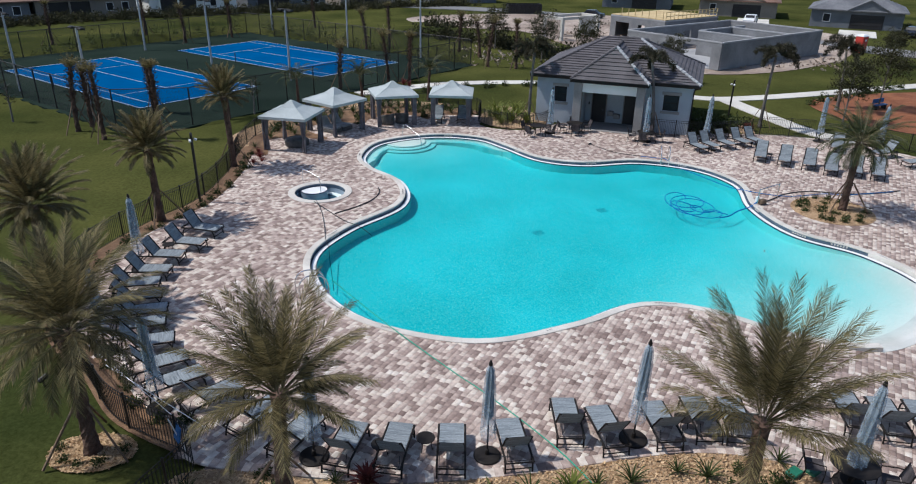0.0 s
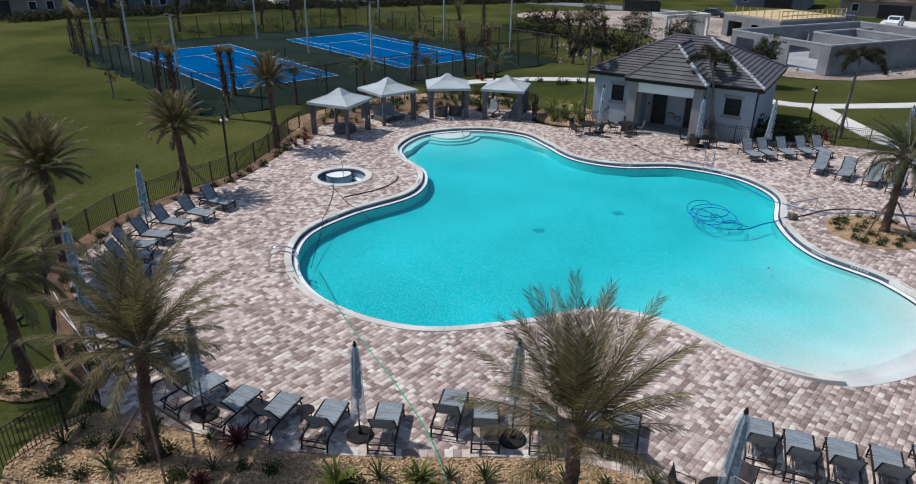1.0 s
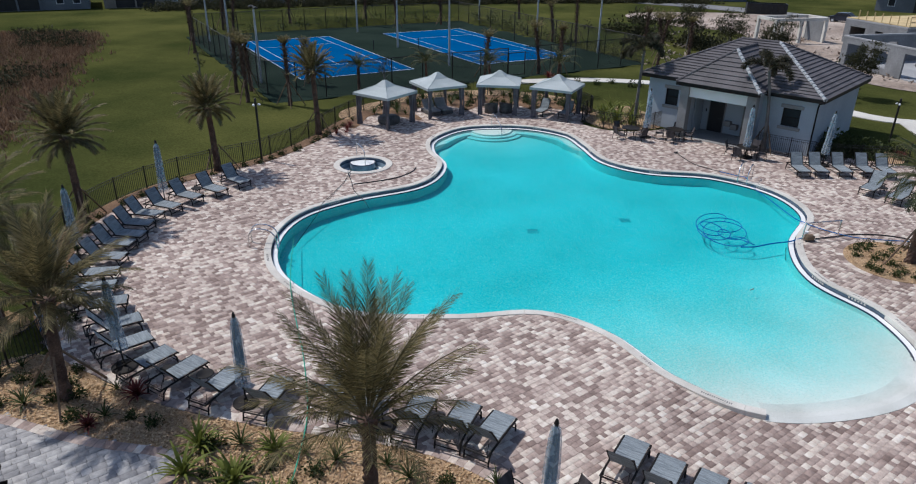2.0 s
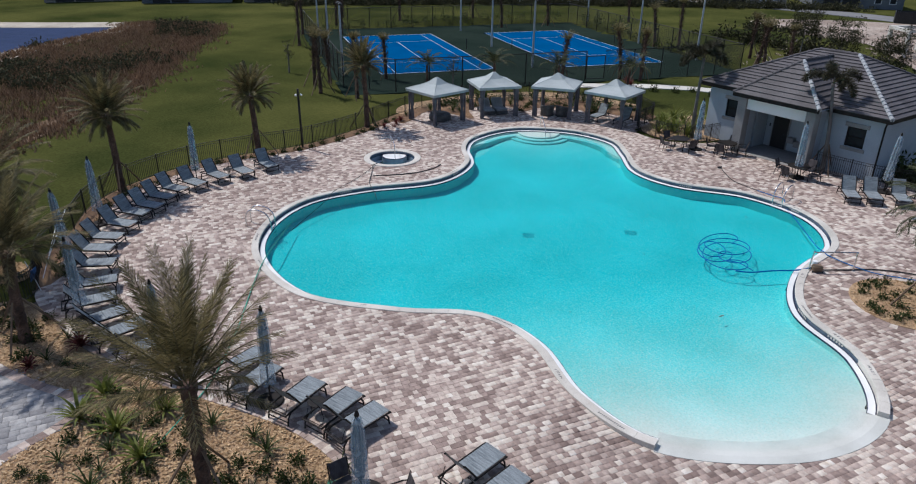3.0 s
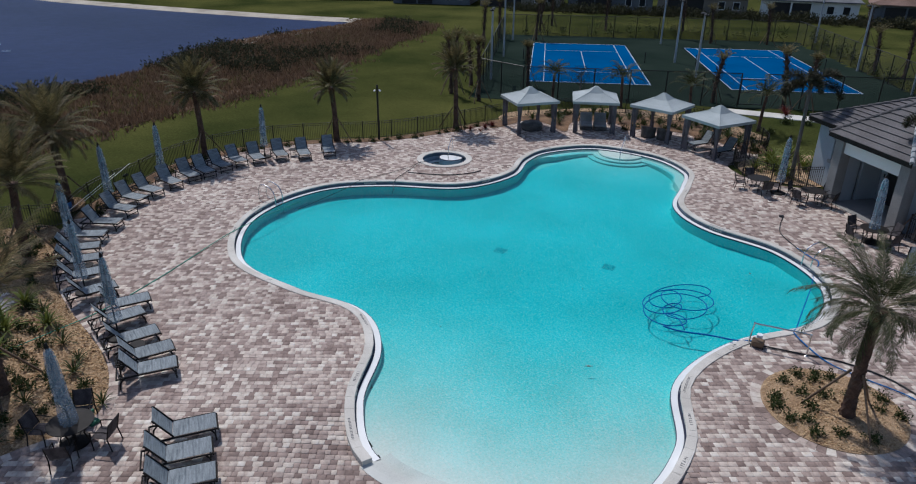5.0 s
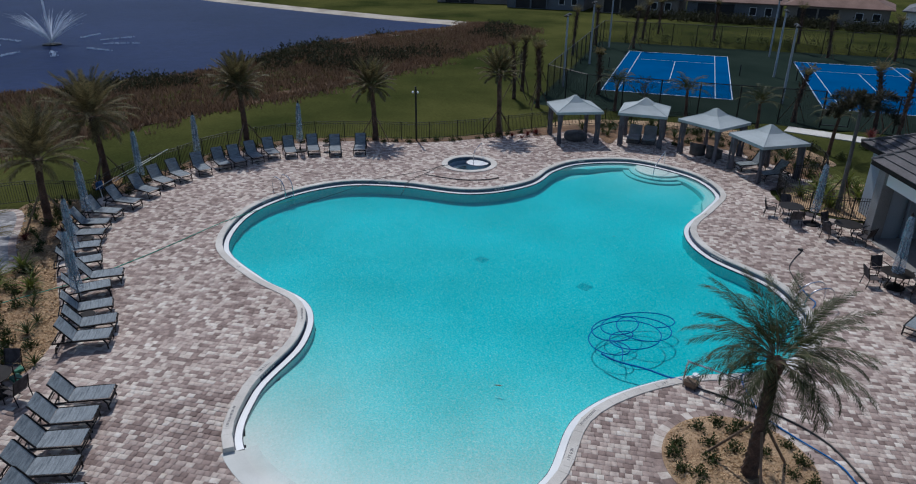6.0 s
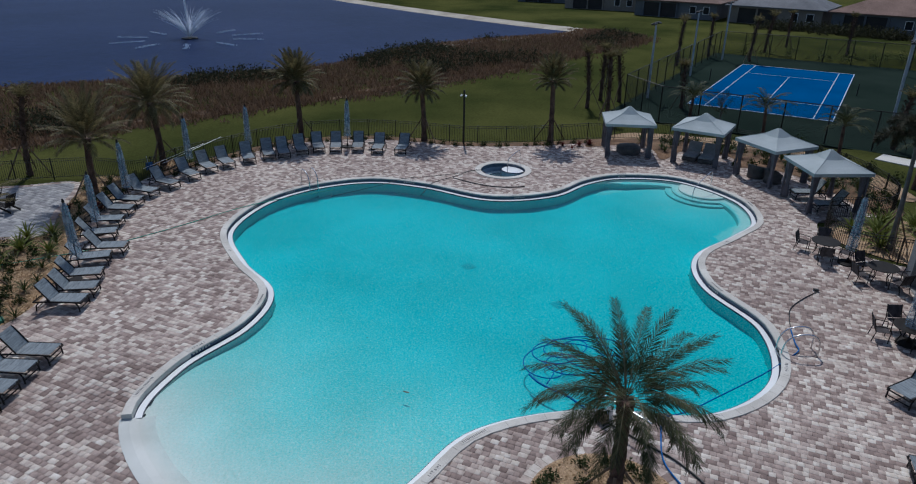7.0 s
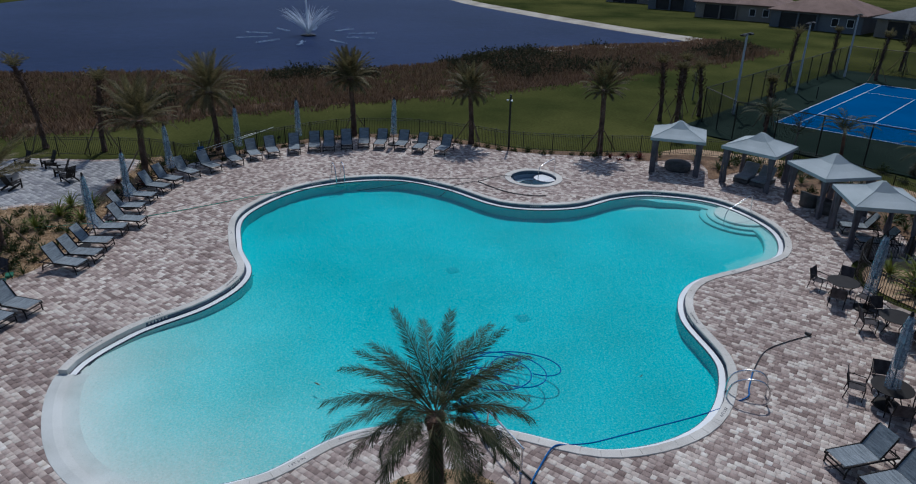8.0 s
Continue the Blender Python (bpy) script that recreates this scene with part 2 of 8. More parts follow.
M_PLASTER = surface("pool plaster", (0.52, 0.55, 0.50), (0.62, 0.65, 0.60), 0.25, 14, 0.8, relief=0.1, depth=0.01, mixed=0.25)
M_TILE = surface("dark waterline tile", (0.055, 0.085, 0.125), (0.10, 0.14, 0.185), 1.2, 30, 0.25, relief=0.1, depth=0.004)
M_NAVY = surface("navy edging", (0.012, 0.016, 0.040), (0.024, 0.030, 0.062), 1.2, 30, 0.4, relief=0.1, depth=0.004)
M_SPAWALL = surface("blue-grey spa plaster and shade", (0.20, 0.26, 0.32), (0.27, 0.34, 0.40), 0.7, 30, 0.6, relief=0.05, depth=0.003, mixed=0.3)
M_WATER = water_of("pool water", (2.9, 0.33, 0.20), 0.5, 9.0)
M_SPAWATER = water_of("spa water", (0.55, 0.06, 0.04), 0.25, 9.0)
M_COURT = surface("blue court paint", (0.001, 0.064, 0.185), (0.0015, 0.078, 0.22), 0.2, 60, 0.9, relief=0.05, depth=0.003, mixed=0.2, spec=0.0)
M_COURTG = surface("green court paint", (0.015, 0.025, 0.020), (0.023, 0.035, 0.028), 0.15, 50, 0.9, relief=0.05, depth=0.003, mixed=0.25, spec=0.0)
M_LINE = surface("white line paint", (0.42, 0.48, 0.54), (0.56, 0.62, 0.68), 2, 40, 0.7, relief=0)
M_CONC = surface("pale concrete", (0.48, 0.46, 0.41), (0.62, 0.60, 0.54), 0.3, 20, 0.85, relief=0.15, depth=0.01, mixed=0.35)
M_SLAB = surface("site concrete", (0.26, 0.265, 0.27), (0.36, 0.365, 0.37), 0.3, 20, 0.9, relief=0.15, depth=0.01, mixed=0.4)
M_ROAD = surface("grey road", (0.13, 0.13, 0.13), (0.20, 0.20, 0.20), 0.15, 25, 0.9)
M_BRONZE = surface("dark bronze metal", (0.013, 0.011, 0.010), (0.022, 0.019, 0.017), 3, 60, 0.6, 0.0, relief=0.03, depth=0.002, world_space=False, spec=0.15)
M_BLACK = surface("black fence paint", (0.010, 0.009, 0.008), (0.018, 0.016, 0.014), 3, 60, 0.5, relief=0.03, depth=0.002)
M_STEEL = surface("polished steel", (0.55, 0.56, 0.57), (0.68, 0.69, 0.70), 2, 30, 0.22, 1.0, relief=0)
M_POLE = surface("galvanised pole", (0.34, 0.36, 0.38), (0.46, 0.48, 0.50), 1, 20, 0.55, 0.4, relief=0.05)
M_SLING = surface("blue-grey sling weave", (0.132, 0.156, 0.172), (0.275, 0.308, 0.325), 9.0, 60, 0.75, relief=0.3, depth=0.004, mixed=0.7,
                  world_space=False, vary=0.22, stretch=(2.2, 0.22, 1), spec=0.2)
M_CHAIRSLING = surface("dark brown-grey sling weave", (0.045, 0.040, 0.042), (0.085, 0.076, 0.078), 6.0, 60, 0.8, relief=0.3, depth=0.004, mixed=0.6,
                       world_space=False, spec=0.15)
M_UMBRELLA = surface("folded blue canvas", (0.055, 0.095, 0.13), (0.105, 0.16, 0.205), 4.0, 40, 0.7, relief=0.3, depth=0.01, world_space=False)
M_WRAP, _t, _b = nodes_of("clear rain cover")
_b.inputs["Base Color"].default_value = (0.46, 0.56, 0.63, 1)
_b.inputs["Roughness"].default_value = 0.25
link(_t, ramp(_t, grain(_t, 4, coords(_t, False), 2), [(0.3, (0.24, 0.24, 0.24)), (0.7, (0.48, 0.48, 0.48))]), _b.inputs["Alpha"])
M_CANOPY = surface("pale grey canopy cloth", (0.32, 0.36, 0.36), (0.40, 0.44, 0.44), 0.8, 60, 0.85, relief=0.2, depth=0.01, mixed=0.35)
M_DRAPE = surface("grey curtain cloth", (0.080, 0.075, 0.084), (0.135, 0.127, 0.14), 2.0, 50, 0.9, relief=0.2, depth=0.01)
M_WICKER = surface("grey wicker", (0.05, 0.048, 0.046), (0.11, 0.105, 0.10), 3, 45, 0.7, relief=0.5, depth=0.01)
M_CUSHION = surface("light grey cushion", (0.20, 0.21, 0.22), (0.28, 0.29, 0.30), 2, 50, 0.9, relief=0.2)
M_TEAL = surface("aqua towel cloth", (0.16, 0.40, 0.44), (0.24, 0.50, 0.53), 3, 50, 0.9, relief=0.2)
M_STUCCO = surface("white stucco", (0.66, 0.66, 0.63), (0.76, 0.76, 0.73), 0.4, 45, 0.9, relief=0.3, depth=0.008, mixed=0.25)
# pale pool house walls under the eaves: their shade is put into this blue-grey
M_HOUSEWALL = surface("house wall stucco, shade in its blue-grey", (0.29, 0.335, 0.375), (0.36, 0.405, 0.445), 0.4, 45, 0.9, relief=0.3, depth=0.008, mixed=0.25)
M_CHIP = leafy("mulch chip", (0.29, 0.175, 0.09), (0.68, 0.49, 0.295), 0.0, 0.9, spec=0.05)
M_APRON = surface("worn white plaster edge", (0.47, 0.48, 0.44), (0.58, 0.59, 0.55), 0.9, 40, 0.6, relief=0.1, depth=0.004, mixed=0.35)
M_DRAIN = surface("grey drain cover", (0.38, 0.44, 0.43), (0.45, 0.51, 0.49), 2, 40, 0.8)
M_TRIM = surface("grey stone trim", (0.19, 0.185, 0.18), (0.27, 0.265, 0.255), 0.6, 25, 0.85, relief=0.3, depth=0.01)
M_ROOF = surface("brown-grey roof tile", (0.067, 0.062, 0.066), (0.107, 0.099, 0.104), 0.8, 14, 0.75, relief=0.2, depth=0.01, mixed=0.5)
M_RIDGE = surface("pale ridge mortar", (0.25, 0.265, 0.28), (0.36, 0.375, 0.39), 1.2, 14, 0.85, relief=0.3, depth=0.02)
M_DARK = surface("dark door paint and lanai shade", (0.014, 0.013, 0.014), (0.024, 0.022, 0.022), 1, 30, 0.6, relief=0.05)
M_GLASS = surface("dark window glass", (0.010, 0.012, 0.015), (0.018, 0.021, 0.025), 1, 3, 0.35, relief=0, spec=0.2)
M_BLOCK = surface("concrete block", (0.15, 0.155, 0.16), (0.23, 0.235, 0.24), 0.5, 12, 0.9, relief=0.3, depth=0.02, mixed=0.5)
M_PLY = surface("plywood", (0.42, 0.31, 0.15), (0.58, 0.45, 0.24), 0.6, 10, 0.8, relief=0.1)
M_TRUNK = surface("rough palm trunk", (0.050, 0.029, 0.021), (0.135, 0.082, 0.057), 2.5, 22, 0.95, relief=0.9, depth=0.03, mixed=0.8)
M_GREYTRUNK = surface("smooth grey palm trunk", (0.10, 0.09, 0.08), (0.18, 0.165, 0.148), 2.0, 25, 0.9, relief=0.3, depth=0.01)
M_TWIG = surface("frond stem", (0.085, 0.072, 0.036), (0.15, 0.128, 0.062), 4, 40, 0.7, relief=0)
M_STAKE = surface("timber brace", (0.10, 0.065, 0.04), (0.19, 0.13, 0.085), 2, 40, 0.85)
M_FROND = leafy("date palm leaf", (0.052, 0.049, 0.024), (0.33, 0.27, 0.125), 0.34)
M_FRONDG = leafy("green palm leaf", (0.024, 0.034, 0.014), (0.095, 0.105, 0.04), 0.2)
M_SHRUB = leafy("shrub leaf", (0.022, 0.036, 0.010), (0.075, 0.095, 0.028))
M_LIME = leafy("lime strap leaf", (0.06, 0.09, 0.012), (0.20, 0.22, 0.045))
M_RED = leafy("red leaf", (0.055, 0.012, 0.012), (0.18, 0.04, 0.032))
M_BOOT = leafy("dry leaf base", (0.035, 0.022, 0.015), (0.12, 0.08, 0.055), 0.05, 0.9, spec=0.05)
M_DRYBRUSH = leafy("dry reeds", (0.11, 0.066, 0.044), (0.36, 0.235, 0.145), 0.25, 0.9, spec=0.02)
M_DARKBRUSH = leafy("dark brush", (0.030, 0.032, 0.018), (0.085, 0.084, 0.045), 0.2, 0.8, spec=0.08)
M_HOSE = surface("blue hose", (0.008, 0.10, 0.30), (0.012, 0.14, 0.40), 2, 20, 0.6, relief=0, spec=0.1)
M_BLACKHOSE = surface("black hose", (0.012, 0.012, 0.013), (0.022, 0.022, 0.023), 2, 20, 0.5, relief=0)
M_GREEN = surface("green plastic", (0.012, 0.11, 0.065), (0.02, 0.16, 0.09), 2, 20, 0.5, relief=0)
M_BLUE = surface("blue plastic", (0.02, 0.09, 0.24), (0.03, 0.13, 0.32), 2, 20, 0.5, relief=0)
M_REDPL = surface("red plastic", (0.36, 0.03, 0.02), (0.46, 0.045, 0.03), 2, 20, 0.5, relief=0)
M_CARPAINT = surface("white car paint", (0.66, 0.68, 0.70), (0.74, 0.76, 0.78), 1, 10, 0.25, relief=0)
M_CARDARK = surface("dark car paint", (0.012, 0.016, 0.026), (0.02, 0.025, 0.04), 1, 10, 0.25, relief=0)
M_ROPE = surface("green hose", (0.02, 0.26, 0.17), (0.03, 0.36, 0.24), 3, 30, 0.5, relief=0)
M_INK = surface("dark marking", (0.09, 0.09, 0.095), (0.13, 0.13, 0.135), 2, 30, 0.6, relief=0)
M_WHITEPL = surface("white plastic", (0.66, 0.67, 0.67), (0.76, 0.77, 0.77), 2, 30, 0.4, relief=0)
M_HOUSEROOF = surface("red-brown house roof", (0.13, 0.075, 0.055), (0.21, 0.13, 0.10), 0.4, 6, 0.85, relief=0.4, depth=0.05)
M_LAKE = surface("lake water", (0.019, 0.031, 0.074), (0.030, 0.045, 0.102), 0.03, 0.8, 0.4, relief=0.35, depth=0.08, spec=0.005, mixed=0.3)
M_SPRAY = surface("fountain spray", (0.70, 0.74, 0.80), (0.85, 0.88, 0.92), 2, 20, 0.6, relief=0)

# ---- plan lines ----
POOL = even(spline([(-6.86, 28.82), (-5.7, 32.13), (-3.42, 35.55), (-3.76, 39.02), (-5.77, 41.5), (-6.75, 44.14), (-5.81, 47.79), (-2.1, 49.92),
                    (1.5, 49.42), (3.53, 47.2), (5.5, 44.6), (8.17, 43.78), (11.79, 44.5), (15.34, 43.13), (17.13, 39.95), (16.6, 36.0),
                    (17.3, 32.6), (19.6, 30.3), (20.65, 27.1), (19.2, 24.0), (15.7, 21.74), (12.6, 22.3), (9.97, 24.08), (7.46, 24.45),
                    (4.75, 22.85), (0.85, 21.47), (-3.38, 22.69), (-5.95, 25.43)], 12), 0.3)
DECK = even(spline([(-7.09, 15.20), (-3.31, 14.68), (-1.13, 14.57), (2.04, 15.00), (6.33, 15.92), (8.81, 15.80), (10.06, 15.01), (10.6, 12.4), (13.5, 8.0),
                    (22, 6.0), (30, 12), (34, 25), (34, 40), (29.99, 47.82), (25.10, 50.99), (17.75, 51.77), (12.76, 53.54), (8.75, 54.67), (7.43, 53.35), (5.91, 51.94),
                    (3.79, 51.37), (1.56, 52.56), (1.46, 55.68), (-2.58, 57.36), (-7.68, 56.76), (-12.14, 53.53), (-14.3, 47.9), (-13.6, 44.1), (-13.4, 40.3),
                    (-13.5, 35.6), (-14.7, 32.1), (-15.7, 27.9), (-15.1, 23.8), (-13.7, 21.4), (-11.4, 19.1), (-9.0, 16.9)], 10), 0.6)
TERRACE = even(spline([(-6.8, 11.7), (-2.0, 12.6), (0.9, 13.2), (1.5, 12.0), (1.7, 10.3), (3.2, 7.5), (3.0, 1.0), (-2.5, -2.0),
                       (-5.6, 3.0), (-6.4, 8.5)], 8), 0.6)
FENCE = even(spline([(-6.67, 3.88), (-7.32, 8.33), (-7.75, 11.6), (-7.5, 13.2), (-7.1, 14.2), (-6.95, 14.95), (-7.5, 15.55), (-8.6, 16.1), (-10.2, 17.1), (-12.0, 19.1), (-14.2, 21.1), (-15.7, 23.7),
                     (-16.3, 27.9), (-15.3, 32.2), (-14.1, 35.4), (-14.0, 40.3), (-14.6, 45.1), (-14.25, 50.34), (-11.54, 55.51),
                     (-6.73, 58.42), (-1.55, 58.47), (1.5, 56.30), (1.5, 53.18), (3.79, 51.5), (6.0, 51.8), (7.2, 53.8)], 8, False), 0.12, False)
LAKE = even(spline([(-30, -70), (-32.56, -19.09), (-36.01, -8.11), (-39.5, 4.05), (-43.2, 14.2), (-48.5, 23.4), (-58.0, 30.0), (-68.3, 41.3), (-75.0, 55.2), (-79.8, 60.8), (-84.5, 56.8),
                    (-93.0, 49.6), (-112.0, 35.5), (-134.4, 20.5), (-165, 0), (-220, -70)], 6), 4.0)
MARSH = even(spline([(-8, -30), (-9.84, -4.15), (-13.56, 3.70), (-18.6, 9.6), (-21.5, 13.6), (-25.0, 18.6), (-28.6, 24.2), (-32.6, 30.6), (-41.0, 41.2), (-50.2, 50.3), (-65.4, 65.5), (-75.0, 65.5), (-80.4, 61.6),
                     (-75.8, 54.6), (-69.2, 40.6), (-58.8, 29.0), (-49.4, 22.6), (-44.2, 13.4), (-40.4, 3.4), (-36.9, -9.09), (-30, -30)], 6), 2.0)
MOUTH_A, MOUTH_B = Vector((20.66, 27.2)), Vector((15.5, 21.75))     # where the coping ends at the beach entry
WATER_Z, LIP_Z, DIP = -0.18, -0.16, 0.15


def near_index(line, p):
    return min(range(len(line)), key=lambda i: (line[i] - p).length)


IA, IB = near_index(POOL, MOUTH_A), near_index(POOL, MOUTH_B)
MOUTH = POOL[IA:IB + 1]
RIM = [POOL[i % len(POOL)] for i in range(IB, IA + len(POOL) + 1)]   # the coping's run, all but the beach


def deck_drop(x, y):
    d = np.clip(1 - gap(np.asarray(x, float), np.asarray(y, float), MOUTH, False) / 3.2, 0, 1)
    return -DIP * d * d * (3 - 2 * d)


# ---- the ground: one sheet to the horizon, hollowed for lake and pool ----
def ground_height(x, y):
    z = np.full(np.shape(x), -0.05)
    d = gap(x, y, LAKE)
    z = np.where(inside(x, y, LAKE), -0.05 - np.minimum(d * 0.12, 1.5), z)
    z = z - 0.25 * np.clip(1 - d / 14, 0, 1)
    hill = np.exp(-(((x + 8) / 22) ** 2 + ((y - 103) / 7) ** 2)) + 0.7 * np.exp(-(((x + 42) / 16) ** 2 + ((y - 92) / 6) ** 2))
    z = z + 1.3 * hill
    cu, cv = (x + 27.3) * -0.8033 + (y - 76.64) * 0.5956, (x + 27.3) * 0.5956 + (y - 76.64) * 0.8033
    z = np.where((np.abs(cu) < 21) & (np.abs(cv) < 20.6), -0.32, z)      # levelled for the courts
    for loop, depth in ((DECK, 2.2), (TERRACE, 0.25)):
        into = np.clip(gap(x, y, loop) - 0.7, 0, 1.5) / 1.5 * inside(x, y, loop)
        z = z - depth * into
    return z


def uneven(a, b, fine_a, fine_b, coarse, fine):
    left = list(np.arange(a, fine_a, coarse))
    mid = list(np.arange(fine_a, fine_b, fine))
    return np.array(left + mid + list(np.arange(fine_b, b + 1, coarse)))


gx = np.concatenate([[-2500, -1200, -600], uneven(-300, 300, -80, 70, 12, 1.3), [600, 1200, 2500]])
gy = np.concatenate([[-2500, -1200, -600], uneven(-300, 300, -24, 112, 12, 1.3), [600, 1200, 2500]])
XX, YY = np.meshgrid(gx, gy)
ZZ = ground_height(XX, YY)
nx = len(gx)
gv = np.stack([XX.ravel(), YY.ravel(), ZZ.ravel()], 1)
gf = [(j * nx + i, j * nx + i + 1, (j + 1) * nx + i + 1, (j + 1) * nx + i) for j in range(len(gy) - 1) for i in range(nx - 1)]
ground = tagged(raw("ground", gv, gf, M_GRASS), "mown green lawn that runs to the lake and houses", "lawn", kind="structure")
ground.data.polygons.foreach_set("use_smooth", [True] * len(ground.data.polygons))


def on_ground(x, y):
    return float(ground_height(np.array([float(x)]), np.array([float(y)]))[0])


def mound(name, loop, lift, material, label, category, crown=0.0, cell=0.5):
    """A sheet of other ground that lies on the lawn, with a slightly raised middle."""
    xs = np.arange(min(p[0] for p in loop) - cell, max(p[0] for p in loop) + cell, cell)
    ys = np.arange(min(p[1] for p in loop) - cell, max(p[1] for p in loop) + cell, cell)
    X, Y = np.meshgrid(xs, ys)
    keep = inside(X, Y, loop)
    bm = bmesh.new()
    edge = [bm.verts.new((p[0], p[1], on_ground(p[0], p[1]) + lift)) for p in loop]
    es = [bm.edges.new((edge[i], edge[(i + 1) % len(edge)])) for i in range(len(edge))]
    bmesh.ops.triangle_fill(bm, use_beauty=True, edges=es, normal=(0, 0, 1))
    for f in bm.faces:
        if f.normal.z < 0:
            f.normal_flip()
    return tagged(part(name, bm, material), label, category, kind="structure")


tagged(sheet("lake_water", LAKE, [], -0.42, M_LAKE), "dark blue lake with a low fountain", "lake", kind="structure")
tagged(sheet("marsh", MARSH, [], lambda x, y: on_ground(x, y) + 0.05, M_MARSH), "brown dry marsh strip between lawn and lake", "marsh", kind="structure")
bm = bmesh.new()
far = [p for p in LAKE if p.x < -60 and p.y > -20]
for i, (a, b) in enumerate(zip(far, far[1:])):
    n = Vector(((b - a).y, -(b - a).x)).normalized() * 2.2
    quad = [(a + n * -0.8), (b + n * -0.8), (b + n), (a + n)]
    bm.faces.new([bm.verts.new((p.x, p.y, on_ground(p.x, p.y) + 0.08)) for p in quad])
tagged(part("sand_bank", bm, M_SAND), "pale sandy bank along the lake", "bank", kind="structure")

# ---- pool ----
swimming_pool = thing("swimming_pool", at(0, 0, 0), "free-form turquoise swimming pool with a shallow beach entry", "swimming pool", kind="structure")


def band(name, line, rows, material, closed=False, parent=swimming_pool, label=""):
    """A ribbon along a line; rows: (offset inwards, height or function of the point)."""
    bm = bmesh.new()
    rings = []
    for d, z in rows:
        rings.append([bm.verts.new((p.x, p.y, z(p) if callable(z) else z)) for p in offset(line, -d, closed)])
    n = len(line)
    for a, b in zip(rings, rings[1:]):
        for i in range(n if closed else n - 1):
            j = (i + 1) % n
            bm.faces.new((a[i], a[j], b[j], b[i]))
    ob = part(name, bm, material, parent, label)
    return ob


band("tile_wall", RIM, [(0.285, 0.0), (0.30, -0.20)], M_TILE, label="dark blue waterline tile")
band("lip", RIM, [(0.355, -0.31), (0.36, LIP_Z - 0.01), (0.37, LIP_Z), (0.575, LIP_Z - 0.004)], M_LIP, label="white overflow lip")
band("gutter", RIM, [(0.295, -0.178), (0.37, -0.178)], M_NAVY, label="dark navy overflow gutter")
band("lip_edge", RIM, [(0.575, LIP_Z - 0.005), (0.595, LIP_Z - 0.010), (0.60, -0.225)], M_NAVY, label="thin navy band along the lip's inner edge")
band("side_wall", RIM, [(0.597, -0.215), (0.605, -1.65)], M_PLASTER, label="white plaster side")
band("beach_apron", MOUTH, [(-0.06, -0.60), (-0.05, -DIP + 0.015), (0.25, -DIP + 0.012), (0.50, WATER_Z - 0.004), (1.1, WATER_Z - 0.06)], M_APRON, label="white rounded beach edge")


STEPS = Vector((-4.0, 48.6))


def water_depth(x, y):
    d = gap(x, y, MOUTH, False)
    slope = np.clip((d - 0.45) / 10.5, 0, 1.2)
    by_steps = 0.33 + 0.055 * np.maximum(np.hypot(x - STEPS.x, y - STEPS.y) - 2.3, 0)     # the floor rises towards the steps
    return np.minimum(np.clip(0.60 * slope ** 1.02, -0.05, 0.6), by_steps)


def cells(loop, step):
    """Grid points and quads that cover the loop."""
    xs = np.arange(min(p.x for p in loop) - step, max(p.x for p in loop) + 2 * step, step)
    ys = np.arange(min(p.y for p in loop) - step, max(p.y for p in loop) + 2 * step, step)
    X, Y = np.meshgrid(xs, ys)
    keep = inside(X[:-1, :-1] + step / 2, Y[:-1, :-1] + step / 2, loop)
    w = len(xs)
    quads = [(j * w + i, j * w + i + 1, (j + 1) * w + i + 1, (j + 1) * w + i) for j, i in zip(*np.nonzero(keep))]
    used = sorted({k for q in quads for k in q})
    at_new = {k: n for n, k in enumerate(used)}
    return X.ravel()[used], Y.ravel()[used], [tuple(at_new[k] for k in q) for q in quads]


fx, fy, fq = cells(offset(POOL, -0.45), 0.4)
wall_gap = gap(fx, fy, offset(RIM, -0.60, False), False)
fz = WATER_Z - 0.02 - np.minimum(water_depth(fx, fy), 0.47 + 0.30 * wall_gap)     # coved towards the sides
basin = raw("basin", np.stack([fx, fy, fz], 1), fq, M_PLASTER, swimming_pool, "white plaster floor sloping from the beach")
basin.data.polygons.foreach_set("use_smooth", [True] * len(basin.data.polygons))
wx, wy, wq = cells(offset(POOL, -0.22), 0.16)
pool_water = raw("water", np.stack([wx, wy, np.full(len(wx), WATER_Z)], 1), wq, M_WATER, swimming_pool, "clear turquoise rippled water")
# entry steps and benches in the small lobe
BENCH_Z = -0.32
lobe = [p for p in RIM if p.y > 42.6 and p.x < 3.6]
deep = np.maximum(water_depth(wx, wy), 0.0)
deep = np.where(gap(wx, wy, lobe, False) < 1.22, np.minimum(deep, WATER_Z - BENCH_Z), deep)
for r, z in ((2.28, -0.42), (1.90, -0.315), (1.52, -0.215)):
    deep = np.where(np.hypot(wx - STEPS.x, wy - STEPS.y) < r, np.minimum(deep, WATER_Z - z), deep)
    bm = bmesh.new()
    lathe(bm, [(r, -1.6), (r, z - 0.02), (r - 0.03, z), (0.01, z)], 48, at(STEPS.x, STEPS.y, 0))
    part("step", bm, M_PLASTER, swimming_pool, "white rounded pool step")
bm = bmesh.new()
rows = [[], [], [], []]
